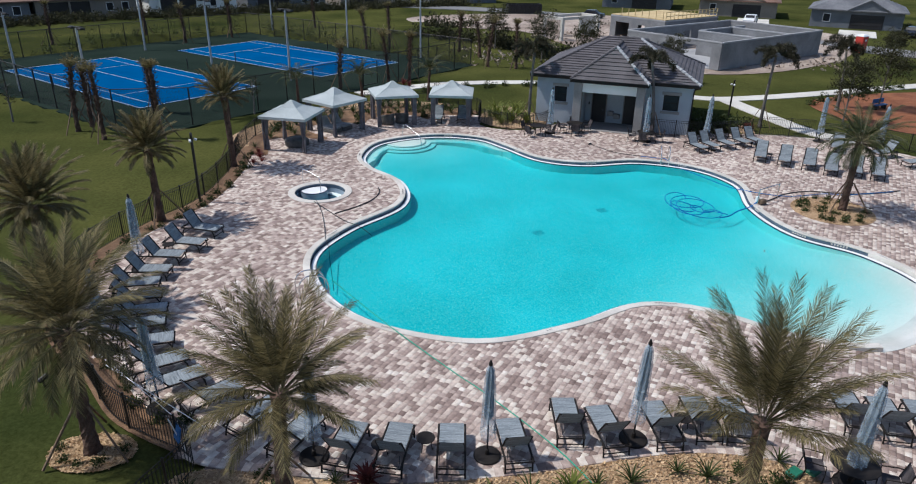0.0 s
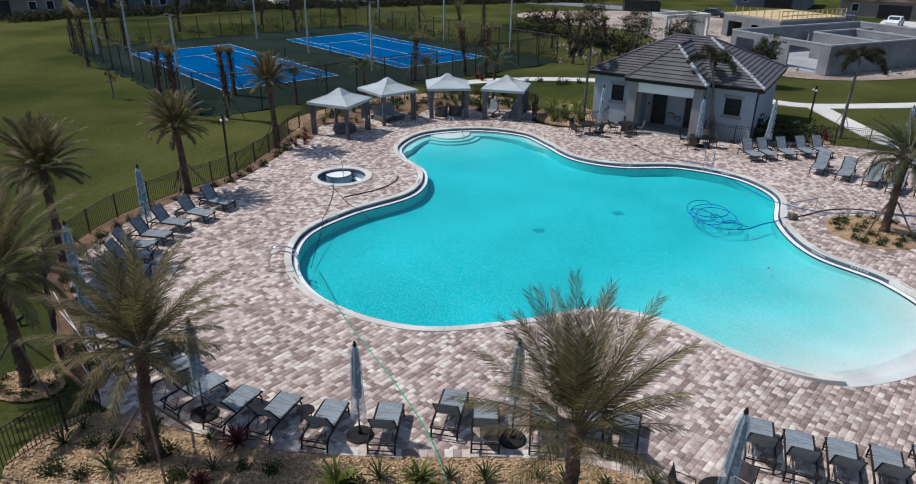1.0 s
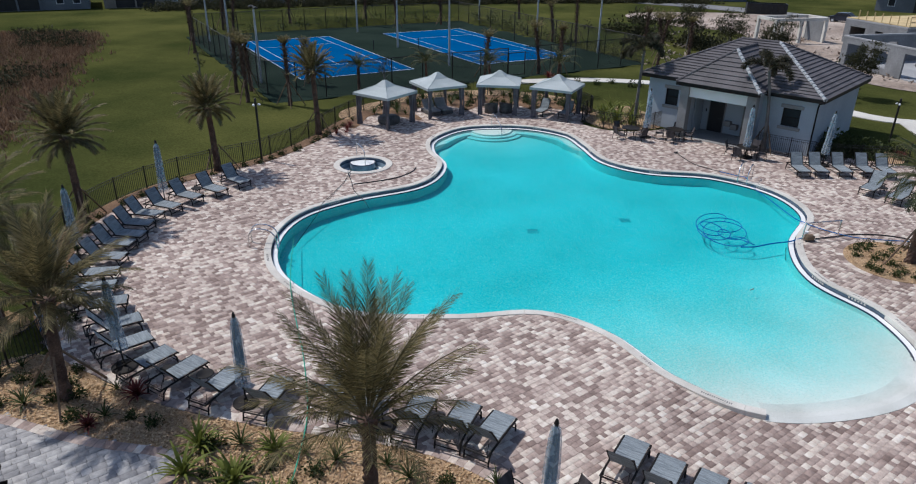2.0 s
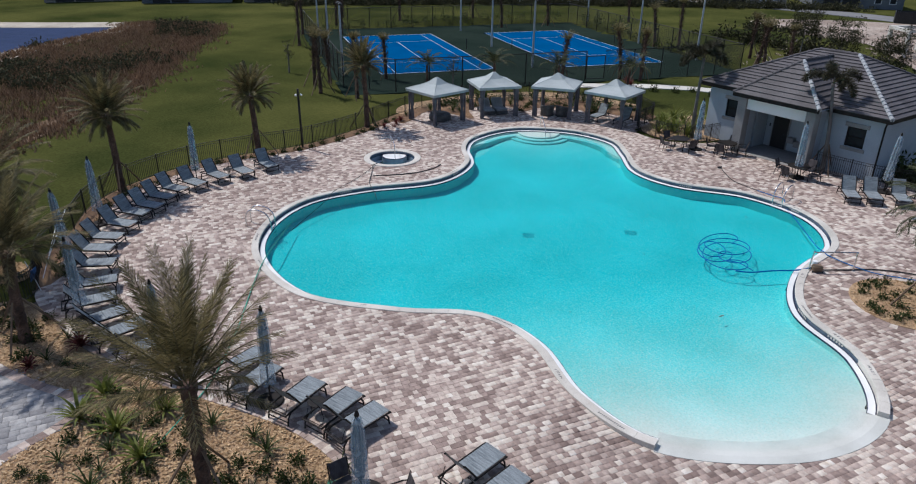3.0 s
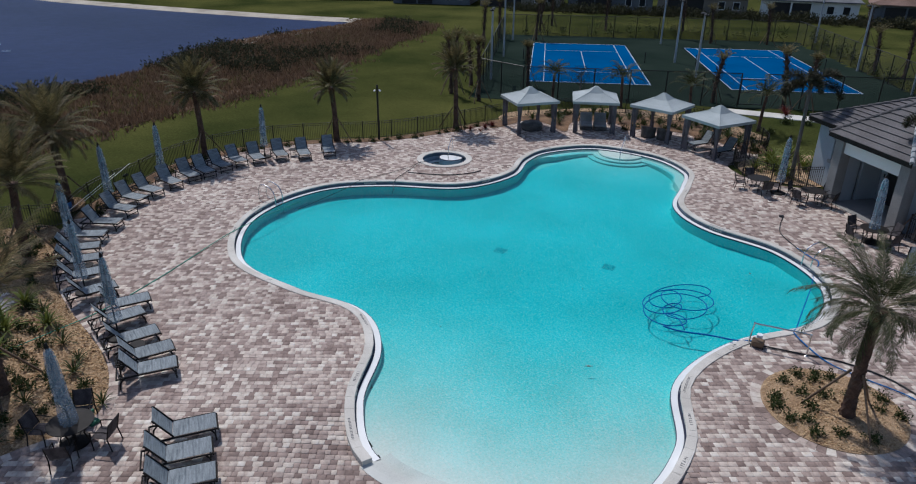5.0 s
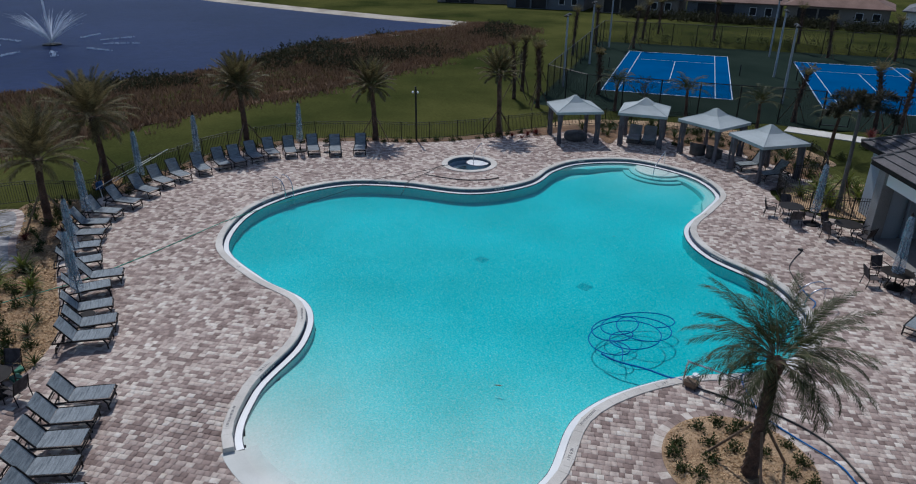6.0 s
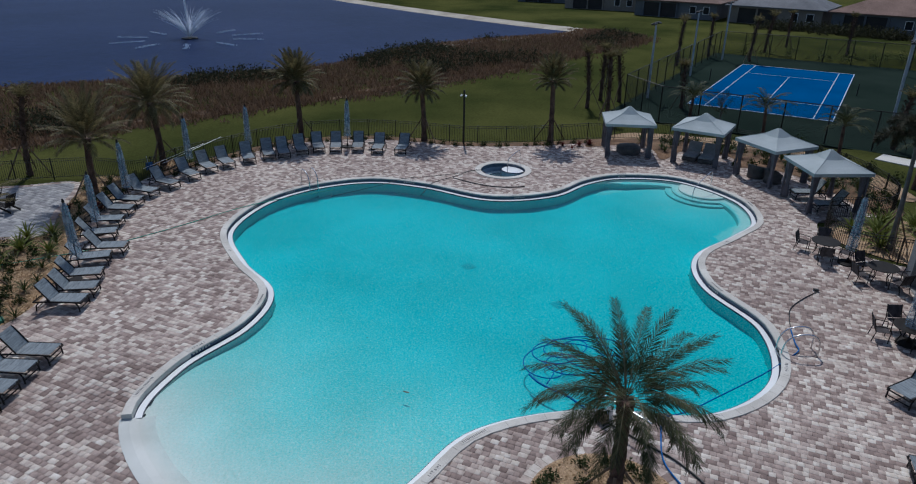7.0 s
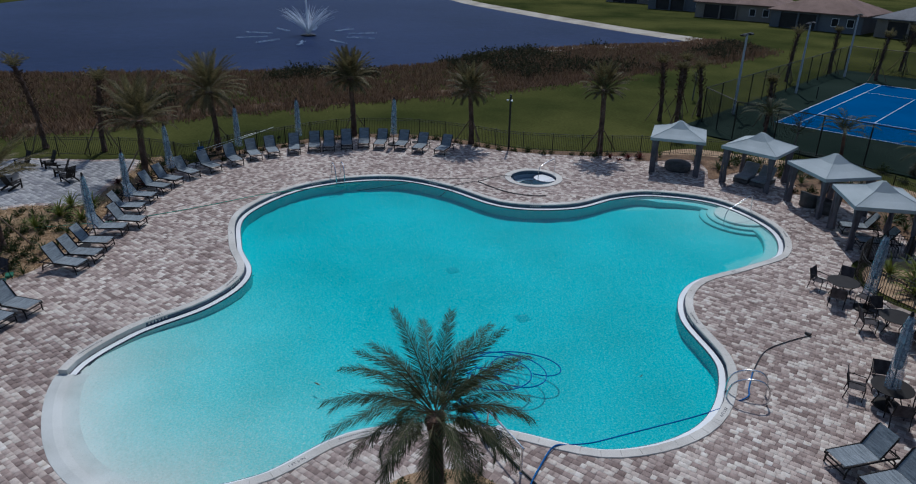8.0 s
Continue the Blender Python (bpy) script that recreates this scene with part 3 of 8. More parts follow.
for k, p in enumerate(lobe):
    w = min(1.0, k / 5, (len(lobe) - 1 - k) / 5)
    u = (lobe[min(k + 1, len(lobe) - 1)] - lobe[max(k - 1, 0)]).normalized()
    n = Vector((u.y, -u.x))
    for row, d, z in zip(rows, (0.60, 0.61 + 0.56 * w, 0.62 + 0.58 * w, 0.625 + 0.58 * w), (BENCH_Z, BENCH_Z, BENCH_Z - 0.03, -1.5)):
        q = p + n * d
        row.append(bm.verts.new((q.x, q.y, z)))
for one, two in zip(rows, rows[1:]):
    for k in range(len(lobe) - 1):
        bm.faces.new((one[k], one[k + 1], two[k + 1], two[k]))
part("bench", bm, M_PLASTER, swimming_pool, "white underwater bench")
dep = pool_water.data.attributes.new("depth", "FLOAT", "POINT")
dep.data.foreach_set("value", deep.astype(np.float32))
for x, y in ((4.25, 33.55), (8.2, 37.0)):
    bm = bmesh.new()
    floor_z = WATER_Z - 0.02 - float(water_depth(np.array([x]), np.array([y]))[0])
    for k in range(5):
        box(bm, 0.58, 0.075, 0.02, at(x, y, floor_z + 0.004, 0, 0, 30) @ at(0, (k - 2) * 0.115, 0))
    part("floor_drain", bm, M_DRAIN, swimming_pool, "grey square floor drain")
# pieces of the coping: one cast stone after another
stones = even(RIM, 0.62, False)
for i, (a, b) in enumerate(zip(stones, stones[1:])):
    u = (b - a).normalized()
    w = Vector((u.y, -u.x))
    prev_u = (a - stones[i - 1]).normalized() if i else u
    next_u = (stones[i + 2] - b).normalized() if i + 2 < len(stones) else u
    wa = Vector(((u + prev_u).y, -(u + prev_u).x)).normalized()
    wb = Vector(((u + next_u).y, -(u + next_u).x)).normalized()
    g = u * 0.004
    bm = bmesh.new()
    lo = -0.30 if i in (0, len(stones) - 2) or gap(np.array([a.x]), np.array([a.y]), MOUTH, False)[0] < 3.5 else -0.02
    foot = [a + g, b - g, b - g + wb * 0.315, a + g + wa * 0.315]
    top = [a + g + wa * 0.012, b - g + wb * 0.012, b - g + wb * 0.305, a + g + wa * 0.305]
    vs = [[bm.verts.new((p.x, p.y, z)) for p in ring] for ring, z in ((foot, lo), (foot, 0.022), (top, 0.034))]
    for k in range(4):
        for q in range(2):
            bm.faces.new((vs[q][k], vs[q][(k + 1) % 4], vs[q + 1][(k + 1) % 4], vs[q + 1][k]))
    bm.faces.new(vs[2])
    bm.faces.new(vs[0][::-1])
    bmesh.ops.recalc_face_normals(bm, faces=bm.faces)
    part("coping_stone", bm, M_COPING, swimming_pool)

# ---- spa ----
SPA = Vector((-7.8, 36.97))
spa = thing("spa", at(SPA.x, SPA.y, 0), "round white spa with a pale stone rim and steel rail", "spa", kind="structure")
bm = bmesh.new()
rings = [(1.78, -0.1), (1.78, 0.03), (1.76, 0.04), (1.42, 0.04), (1.40, 0.03), (1.40, -0.01)]
vs = [[bm.verts.new((r * math.cos(a), r * math.sin(a), z)) for a in np.linspace(0, 2 * math.pi, 48, endpoint=False)] for r, z in rings]
for a, b in zip(vs, vs[1:]):
    for k in range(48):
        bm.faces.new((a[k], a[(k + 1) % 48], b[(k + 1) % 48], b[k]))
part("rim", bm, M_COPING, spa, "pale cast stone rim")
bm = bmesh.new()
rings = [(1.405, 0.02), (1.405, -0.22)]
vs = [[bm.verts.new((r * math.cos(a), r * math.sin(a), z)) for a in np.linspace(0, 2 * math.pi, 48, endpoint=False)] for r, z in rings]
for k in range(48):
    bm.faces.new((vs[0][k], vs[0][(k + 1) % 48], vs[1][(k + 1) % 48], vs[1][k]))
part("tile_band", bm, M_TILE, spa, "blue-grey tile band")
bm = bmesh.new()
# upright faces take blue-grey plaster with their shade in it, flats stay white
for name, rings, material, label in (("shell", [(1.41, -0.2), (1.40, -0.50)], M_SPAWALL, "blue-grey plaster side with shade in it"), ("seat", [(1.40, -0.50), (0.98, -0.52)], M_LIP, "white bench ring"),
                                     ("seat_front", [(0.98, -0.52), (0.96, -0.95)], M_SPAWALL, "bench front in shaded blue-grey"), ("basin_floor", [(0.96, -0.95), (0.02, -0.97)], M_LIP, "white plaster floor")):
    bm = bmesh.new()
    vs = [[bm.verts.new((r * math.cos(a), r * math.sin(a), z)) for a in np.linspace(0, 2 * math.pi, 48, endpoint=False)] for r, z in rings]
    for k in range(48):
        bm.faces.new((vs[0][k], vs[0][(k + 1) % 48], vs[1][(k + 1) % 48], vs[1][k]))
    part(name, bm, material, spa, label, True)
bm = bmesh.new()
ring = [Vector((-0.52 + 0.78 * math.cos(a), 0.78 + 0.78 * math.sin(a))) for a in np.linspace(0, 2 * math.pi, 64, endpoint=False)]
ring = [p if p.length < 1.39 else p * (1.39 / p.length) for p in ring]
low = [bm.verts.new((p.x, p.y, -0.95)) for p in ring]
high = [bm.verts.new((p.x, p.y, -0.15)) for p in ring]
for k in range(64):
    bm.faces.new((low[k], low[(k + 1) % 64], high[(k + 1) % 64], high[k]))
step = part("entry_step", bm, M_SPAWALL, spa, "round entry step, blue-grey for its shaded side")
bm = bmesh.new()
bm.faces.new([bm.verts.new((p.x, p.y, -0.149)) for p in ring])
part("tread", bm, M_LIP, step, "white step tread")
bench = [(0.99 * math.cos(a), 0.99 * math.sin(a)) for a in np.linspace(0, 2 * math.pi, 41)]
for name, line, z, owner in (("step_edge", [(p.x * 0.985, p.y * 0.985) for p in ring + ring[:1]], -0.142, step), ("bench_edge", bench, -0.512, spa)):
    bm = bmesh.new()
    tube(bm, [(x, y, z) for x, y in line], 0.026, 6, False)
    part(name, bm, M_NAVY, owner, "navy edge tile")
sx, sy, sq = cells([Vector((1.40 * math.cos(a), 1.40 * math.sin(a))) for a in np.linspace(0, 2 * math.pi, 40, endpoint=False)], 0.1)
spa_water = raw("spa_water", np.stack([sx, sy, np.full(len(sx), -0.42)], 1), sq, M_SPAWATER, spa)
dep = spa_water.data.attributes.new("depth", "FLOAT", "POINT")
dep.data.foreach_set("value", np.where(np.hypot(sx, sy) > 0.97, 0.1, 0.55).astype(np.float32))
bm = bmesh.new()
tube(bm, spline([(-1.24, 1.29, 0.03), (-1.22, 1.27, 0.75), (-1.10, 1.15, 0.92), (-0.30, 0.52, 0.78), (-0.06, 0.32, 0.55), (-0.02, 0.28, -0.5)], 6, False), 0.024, 8)
part("rail", bm, M_STEEL, spa, "polished steel grab rail", True)

# ---- courts ----
COURT_AZ = 143.45           # bearing of the long side
CU = Vector((math.cos(radians(COURT_AZ)), math.sin(radians(COURT_AZ))))
CV = Vector((CU.y, -CU.x))
C1 = Vector((-33.38, 69.12))
C2 = Vector((-21.22, 84.16))
mid_c = (C1 + C2) / 2
pad = thing("court_pad", at(mid_c.x, mid_c.y, -0.14, 0, 0, COURT_AZ), "dark green acrylic hard court surround", "court", kind="structure")
bm = bmesh.new()
box(bm, 41.6, 41.0, 0.3, at(0, 0, -0.15))
part("surround", bm, M_COURTG, pad)
for name, c in (("tennis_court", C1), ("tennis_court", C2)):
    court = thing(name, at(c.x, c.y, -0.14, 0, 0, COURT_AZ) @ Matrix.Scale(1 / PLAN, 4), "blue tennis court with white lines, no net", "tennis court", "tennis courts", "structure")
    bm = bmesh.new()
    box(bm, 23.9, 11.1, 0.012, at(0, 0, 0.014))
    part("playing_surface", bm, M_COURT, court)
    for x, y, lx, ly in ((0, 5.485, 23.77, 0.07), (0, -5.485, 23.77, 0.07), (0, 4.115, 23.77, 0.06), (0, -4.115, 23.77, 0.06),
                         (11.85, 0, 0.1, 10.97), (-11.85, 0, 0.1, 10.97), (6.4, 0, 0.06, 8.23), (-6.4, 0, 0.06, 8.23), (0, 0, 12.8, 0.06)):
        bm = bmesh.new()
        box(bm, lx, ly, 0.006, at(x, y, 0.024))
        part("line", bm, M_LINE, court)
    for y in (-6.4, 6.4):
        bm = bmesh.new()
        tube(bm, [(0, y, 0), (0, y, 1.07)], 0.045, 8)
        part("net_post", bm, M_BLACK, court, "black net post")


def ribbon(name, line, width, z, material, label, category):
    """A path along a line."""
    bm = bmesh.new()
    a, b = offset(line, width / 2, False), offset(line, -width / 2, False)
    va = [bm.verts.new((p.x, p.y, on_ground(p.x, p.y) + z)) for p in a]
    vb = [bm.verts.new((p.x, p.y, on_ground(p.x, p.y) + z)) for p in b]
    for i in range(len(line) - 1):
        bm.faces.new((vb[i], vb[i + 1], va[i + 1], va[i]))
    made = bmesh.ops.extrude_face_region(bm, geom=bm.faces[:])
    for v in made["geom"]:
        if isinstance(v, bmesh.types.BMVert):
            v.co.z -= 0.08
    bmesh.ops.recalc_face_normals(bm, faces=bm.faces)
    return tagged(part(name, bm, material), label, category, kind="structure")


ribbon("path", even(spline([(-9.39, 63.30), (-3.12, 67.86), (2.09, 69.64), (9.24, 70.16), (16.32, 68.36), (22.31, 64.09), (28.33, 64.96), (38.36, 68.73), (48.36, 72.59), (62, 78)], 8, False), 1.0, False),
       1.7, 0.06, M_CONC, "pale concrete garden path across the lawn", "path")
ribbon("path", even(spline([(24.31, 63.62), (25.42, 58.19), (26.72, 53.00), (29.02, 48.86)], 8, False), 0.8, False), 1.7, 0.065, M_CONC,
       "pale concrete path to the pool gate", "path")

# ---- planting beds ----
BED = even(spline([(-7.0, 14.4), (-3.4, 14.2), (-1.2, 14.1), (2.0, 14.55), (6.3, 15.55), (8.8, 15.45), (9.8, 14.7), (10.2, 12.0), (9.0, 8.0),
                   (6.0, 6.5), (3.6, 7.5), (2.0, 10.4), (1.8, 12.2), (1.1, 13.5), (-2.0, 12.9), (-7.0, 12.0)], 8), 0.5)
mound("mulch_bed", offset(BED, 0.45), 0.03, M_MULCH, "yellow wood mulch bed with young shrubs", "planting bed")
bm = bmesh.new()
lathe(bm, [(2.1, -0.2), (2.1, 0.03), (1.6, 0.09), (0.6, 0.12), (0.01, 0.12)], 40, at(20.35, 35.45, 0))
tagged(part("mulch_island", bm, M_MULCH), "round yellow mulch island with small shrubs", "planting bed", kind="structure")
along = [i for i, p in enumerate(FENCE) if p.y > 15.0 and p.x < -7.6 and p.y < 46]
outer_edge, inner_edge = offset(FENCE, 0.12, False), offset(FENCE, -0.85, False)
mound("mulch_strip", even([outer_edge[i] for i in along[::4]] + [inner_edge[i] for i in along[::-4]], 0.5),
      0.057, M_BROWNSHADEMULCH, "mulch strip along the pool fence", "planting bed")
mound("mulch_ring", even([Vector((-10.0 + 1.2 * math.cos(a), 15.5 + 0.8 * math.sin(a))) for a in np.linspace(0, 2 * math.pi, 24, endpoint=False)], 0.4),
      0.064, M_MULCH, "mulch ring round a palm on the lawn", "planting bed")
mound("mulch_bed", even(spline([(1.67, 56.09), (1.87, 53.17), (3.79, 51.78), (5.61, 52.36), (7.23, 54.08), (5.93, 57.23), (3.50, 59.38)], 8), 0.4), 0.05, M_MULCH,
      "mulch bed with strap-leaved shrubs beside the pool house", "planting bed")
mound("mulch_bed", even(spline([(13.8, 50.9), (17.0, 50.0), (21.6, 50.6), (22.6, 54.0), (18.8, 54.4), (17.3, 51.6), (14.4, 51.9)], 8), 0.4), 0.05, M_MULCH,
      "mulch bed in front of the pool house", "planting bed")
mound("mulch_bed", even(spline([(-16.30, 47.78), (-14.47, 45.64), (-13.56, 50.84), (-10.89, 55.62), (-6.73, 58.63), (-1.49, 58.68), (-1.49, 60.14), (-7.81, 60.31), (-12.81, 56.70), (-15.25, 51.94)], 8), 0.5),
      0.05, M_MULCH, "mulch strip behind the cabanas", "planting bed")
mound("play_area", even(spline([(31.26, 62.18), (36.31, 66.19), (44.29, 68.55), (54, 69), (60, 62), (54, 52), (42, 50), (33.07, 53.88)], 8), 1.0), 0.05, M_REDMULCH,
      "red-brown mulch playground surface", "playground")
mound("building_lot", even(spline([(-6.48, 117.40), (6.32, 108.27), (14.54, 94.67), (20.53, 81.48), (27.53, 76.44), (38.66, 80.82), (51.00, 93.13), (59.67, 112.24), (42.03, 133.30), (10.68, 137.50), (-8.68, 128.80)], 8), 2.0), 0.06, M_DIRT,
      "pale rubble building lot with tracks", "building lot")
ribbon("street", even(spline([(-33.23, 153.37), (0.00, 146.32), (23.30, 133.29), (43.60, 115.28), (53.24, 100.57), (66, 90), (90, 80)], 8, False), 3.0, False), 7.0, 0.07, M_ROAD,
       "grey residential street", "street")

# ---- deck: a bed of joint sand; the pavers lie on it (end of the file) ----
deck = thing("deck", at(0, 0, 0), "tan and brown concrete paver pool deck", "deck", kind="structure")
dx, dy, dq = cells(DECK, 0.5)
keepq = []
solid = ~inside(dx, dy, offset(POOL, -0.30)) & (np.hypot(dx - SPA.x, dy - SPA.y) > 1.45)
for q in dq:
    if all(solid[k] for k in q):
        keepq.append(q)
raw("bedding", np.stack([dx, dy, -0.045 + deck_drop(dx, dy)], 1), keepq, M_BED, deck, "brown joint sand")
terrace = thing("terrace", at(0, 0, 0), "pale grey paver terrace beside the planting bed", "terrace", kind="structure")
tx, ty, tq = cells(TERRACE, 0.5)
raw("bedding", np.stack([tx, ty, np.full(len(tx), -0.045)], 1), tq, M_BED, terrace, "brown joint sand")

# ---- palms ----
def frond_into(V, F, base, out, length, lift, droop, leaflets, leaf_len, width, rng, twist=0.0, vee=0.5):
    """Leaflets of one arched frond, added to the lists; returns the stem's points."""
    base, out = np.array(base, float), np.array(out, float) / np.linalg.norm(out)
    up = np.array([0, 0, 1.0])
    side = np.array([-out[1], out[0], 0.0])
    stem = []
    for i in range(9):
        s = i / 8
        a = lift - droop * s ** 1.6
        step = length / 8
        if i == 0:
            p = base.copy()
        else:
            p = stem[-1] + (out * math.cos(a) + up * math.sin(a)) * step
        stem.append(p)
    stem = np.array(stem)
    for k in range(leaflets):
        s = 0.16 + 0.84 * (k + rng.random() * 0.6) / leaflets
        x = s * 8
        i = min(int(x), 7)
        p = stem[i] + (stem[i + 1] - stem[i]) * (x - i)
        d = stem[i + 1] - stem[i]
        d = d / np.linalg.norm(d)
        nrm = np.cross(side, d)
        grow = leaf_len * (0.55 + 0.75 * math.sin(math.pi * min(1, s * 0.85 + 0.08))) * (0.85 + 0.3 * rng.random())
        for sg in (-1, 1):
            tip = d * (0.85 + 0.55 * s) + side * sg * (0.95 - 0.3 * s) + nrm * (vee * (rng.random() - 0.25)) + rng.normal(0, 0.07, 3)
            tip = p + tip / np.linalg.norm(tip) * grow
            mid = p + (tip - p) * 0.45 + nrm * 0.02
            tip = tip - up * grow * 0.10
            n = len(V)
            w = d * width * 0.5
            V.extend([p - w * 0.6, p + w * 0.6, mid + w, mid - w, tip])
            F.append((n, n + 1, n + 2, n + 3))
            F.append((n + 3, n + 2, n + 4))
    return stem


def stem_into(V, F, pts, r0, r1):
    """A three-sided stem along the points."""
    n0 = len(V)
    for i, p in enumerate(pts):
        r = r0 + (r1 - r0) * i / (len(pts) - 1)
        for k in range(3):
            a = 2 * math.pi * k / 3
            V.append(np.array(p) + np.array([math.cos(a) * r, math.sin(a) * r * 0.7, math.sin(a) * r]))
    for i in range(len(pts) - 1):
        for k in range(3):
            a, b = n0 + i * 3 + k, n0 + i * 3 + (k + 1) % 3
            F.append((a, b, b + 3, a + 3))


def trunk_mesh(height, r0, r1, lean, rough, seed, seg=14, rings=34, flare=1.25, head=1.0):
    """A palm trunk with the scars of old leaf bases."""
    rng = np.random.default_rng(seed)
    bm = bmesh.new()
    last = None
    for i in range(rings + 1):
        s = i / rings
        r = r0 + (r1 - r0) * s
        r *= 1 + (flare - 1) * max(0, 1 - s * 9) + (head - 1) * max(0, (s - 0.82) / 0.18) ** 1.5
        bend = lean * s * s
        ring = []
        for k in range(seg):
            a = 2 * math.pi * (k + 0.5 * (i % 2)) / seg
            rr = r * (1 + rough * (0.5 if (i + k) % 2 else -0.3) + rough * 0.6 * rng.normal())
            ring.append(bm.verts.new((bend + rr * math.cos(a), bend * 0.3 + rr * math.sin(a), height * s + rough * 0.1 * rng.normal())))
        if last:
            for k in range(seg):
                bm.faces.new((last[k], last[(k + 1) % seg], ring[(k + 1) % seg], ring[k]))
        last = ring
    bm.faces.new(last)
    return bm


def crown_part(name, V, F, material, parent, label=""):
    return raw(name, V, F, material, parent, label)


def date_palm(x, y, height, seed, upright=0.5, size=2.5, lean=0.2, count=58, z=0.0, green=False, arch=1.0, peak=84, thick=0.0265):
    """A date palm: shaggy trunk, a full crown of stiff feather fronds, timber braces."""
    rng = np.random.default_rng(seed)
    palm = thing("date_palm", at(x, y, z, 0, 0, rng.random() * 360), "date palm with a shaggy brown trunk and stiff grey-green fronds", "palm tree", "date palms")
    part("trunk", trunk_mesh(height, 0.19, 0.145, lean, 0.12, seed, head=1.6), M_TRUNK, palm, smooth=False)
    V, F, SV, SF = [], [], [], []
    top = np.array([lean, lean * 0.3, height])
    for i in range(count):
        s = (i + 0.5) / count
        az = i * 2.39996 + rng.normal(0, 0.12)
        lift = radians(peak - (peak - 11 + 60 * (1 - upright)) * s ** 1.15) + rng.normal(0, 0.07)
        long = size * (0.72 + 0.36 * math.sin(math.pi * min(1, 0.25 + s * 0.75))) * (0.9 + 0.2 * rng.random())
        out = (math.cos(az), math.sin(az), 0)
        st = frond_into(V, F, top + np.array([math.cos(az) * 0.12, math.sin(az) * 0.12, 0.28 - 0.42 * s]), out, long, lift,
                        arch * radians(26 + 62 * s + 40 * max(0.0, 0.5 - upright)) * (1.3 - 0.8 * upright), 92, 0.37 * size / 2.5, thick, rng, vee=0.5)
        stem_into(SV, SF, st, 0.022, 0.004)
    crown = crown_part("crown", V, F, M_FRONDG if green else M_FROND, palm, "dense feather fronds")
    tagged(raw("midrib", SV, SF, M_TWIG, crown), kind="stuff")
    for k in range(3):
        a = 2.1 * k + 0.5
        bm = bmesh.new()
        tube(bm, [(math.cos(a) * 1.25, math.sin(a) * 1.25, 0.02), (lean * 0.05 + math.cos(a) * 0.2, math.sin(a) * 0.2, 1.6)], 0.04, 4)
        part("brace", bm, M_STAKE, palm, "timber brace")
    return palm


def plume_into(V, F, base, out, length, lift, droop, leaflets, leaf_len, width, rng):
    """A bottle-brush plume: leaflets all round an arched stem; returns the stem's points."""
    out, up = np.array(out, float), np.array([0, 0, 1.0])
    side = np.array([-out[1], out[0], 0.0])
    stem = [np.array(base, float)]
    for i in range(1, 9):
        a = lift - droop * (i / 8) ** 1.3
        stem.append(stem[-1] + (out * math.cos(a) + up * math.sin(a)) * length / 8)
    stem = np.array(stem)
    for k in range(leaflets):
        s = 0.2 + 0.8 * (k + rng.random()) / leaflets
        i = min(int(s * 8), 7)
        d = stem[i + 1] - stem[i]
        p = stem[i] + d * (s * 8 - i)
        d = d / np.linalg.norm(d)
        nrm = np.cross(side, d)
        phi = rng.uniform(0, 2 * math.pi)
        tip = d * rng.uniform(0.2, 0.8) + side * math.cos(phi) + nrm * math.sin(phi)
        tip = p + tip / np.linalg.norm(tip) * leaf_len * (0.6 + 0.6 * math.sin(math.pi * min(1, s))) * rng.uniform(0.75, 1.15)
        w = np.cross(tip - p, nrm + rng.normal(0, 0.4, 3))
        w = w / np.linalg.norm(w) * width * 0.5
        n = len(V)
        mid = p + (tip - p) * 0.5
        V.extend([p - w * 0.6, p + w * 0.6, mid + w, mid - w, tip])
        F.append((n, n + 1, n + 2, n + 3))
        F.append((n + 3, n + 2, n + 4))
    return stem


def foxtail_palm(x, y, height, seed, lean=0.3, plumes=8, size=2.0, z=0.0):
    """A slim grey palm with a few bushy plumes."""
    rng = np.random.default_rng(seed)
    palm = thing("foxtail_palm", at(x, y, z, 0, 0, rng.random() * 360), "slim grey-trunked foxtail palm with bushy dark plumes", "palm tree", "foxtail palms")
    part("trunk", trunk_mesh(height, 0.135, 0.075, lean, 0.02, seed, flare=1.4, head=1.25), M_GREYTRUNK, palm, smooth=True)
    V, F, SV, SF = [], [], [], []
    top = np.array([lean, lean * 0.3, height])
    for i in range(plumes):
        az = i * 2.39996 + rng.normal(0, 0.2)
        lift = radians(88 - 58 * (i + 0.3) / plumes)
        out = (math.cos(az), math.sin(az), 0)
        st = plume_into(V, F, top, out, 1.05 * size * (0.9 + 0.2 * rng.random()), lift, radians(118), 620, 0.36, 0.026, rng)
        stem_into(SV, SF, st, 0.03, 0.006)
    crown = crown_part("crown", V, F, M_DARKFROND, palm, "bushy dark green plumes")
    tagged(raw("midrib", SV, SF, M_TWIG, crown), kind="stuff")
    for k in range(3):
        a = 2.1 * k + 0.9
        bm = bmesh.new()
        tube(bm, [(math.cos(a) * 0.95, math.sin(a) * 0.95, 0.02), (math.cos(a) * 0.12, math.sin(a) * 0.12, 1.7)], 0.035, 4)
        part("brace", bm, M_STAKE, palm, "timber brace")
    return palm


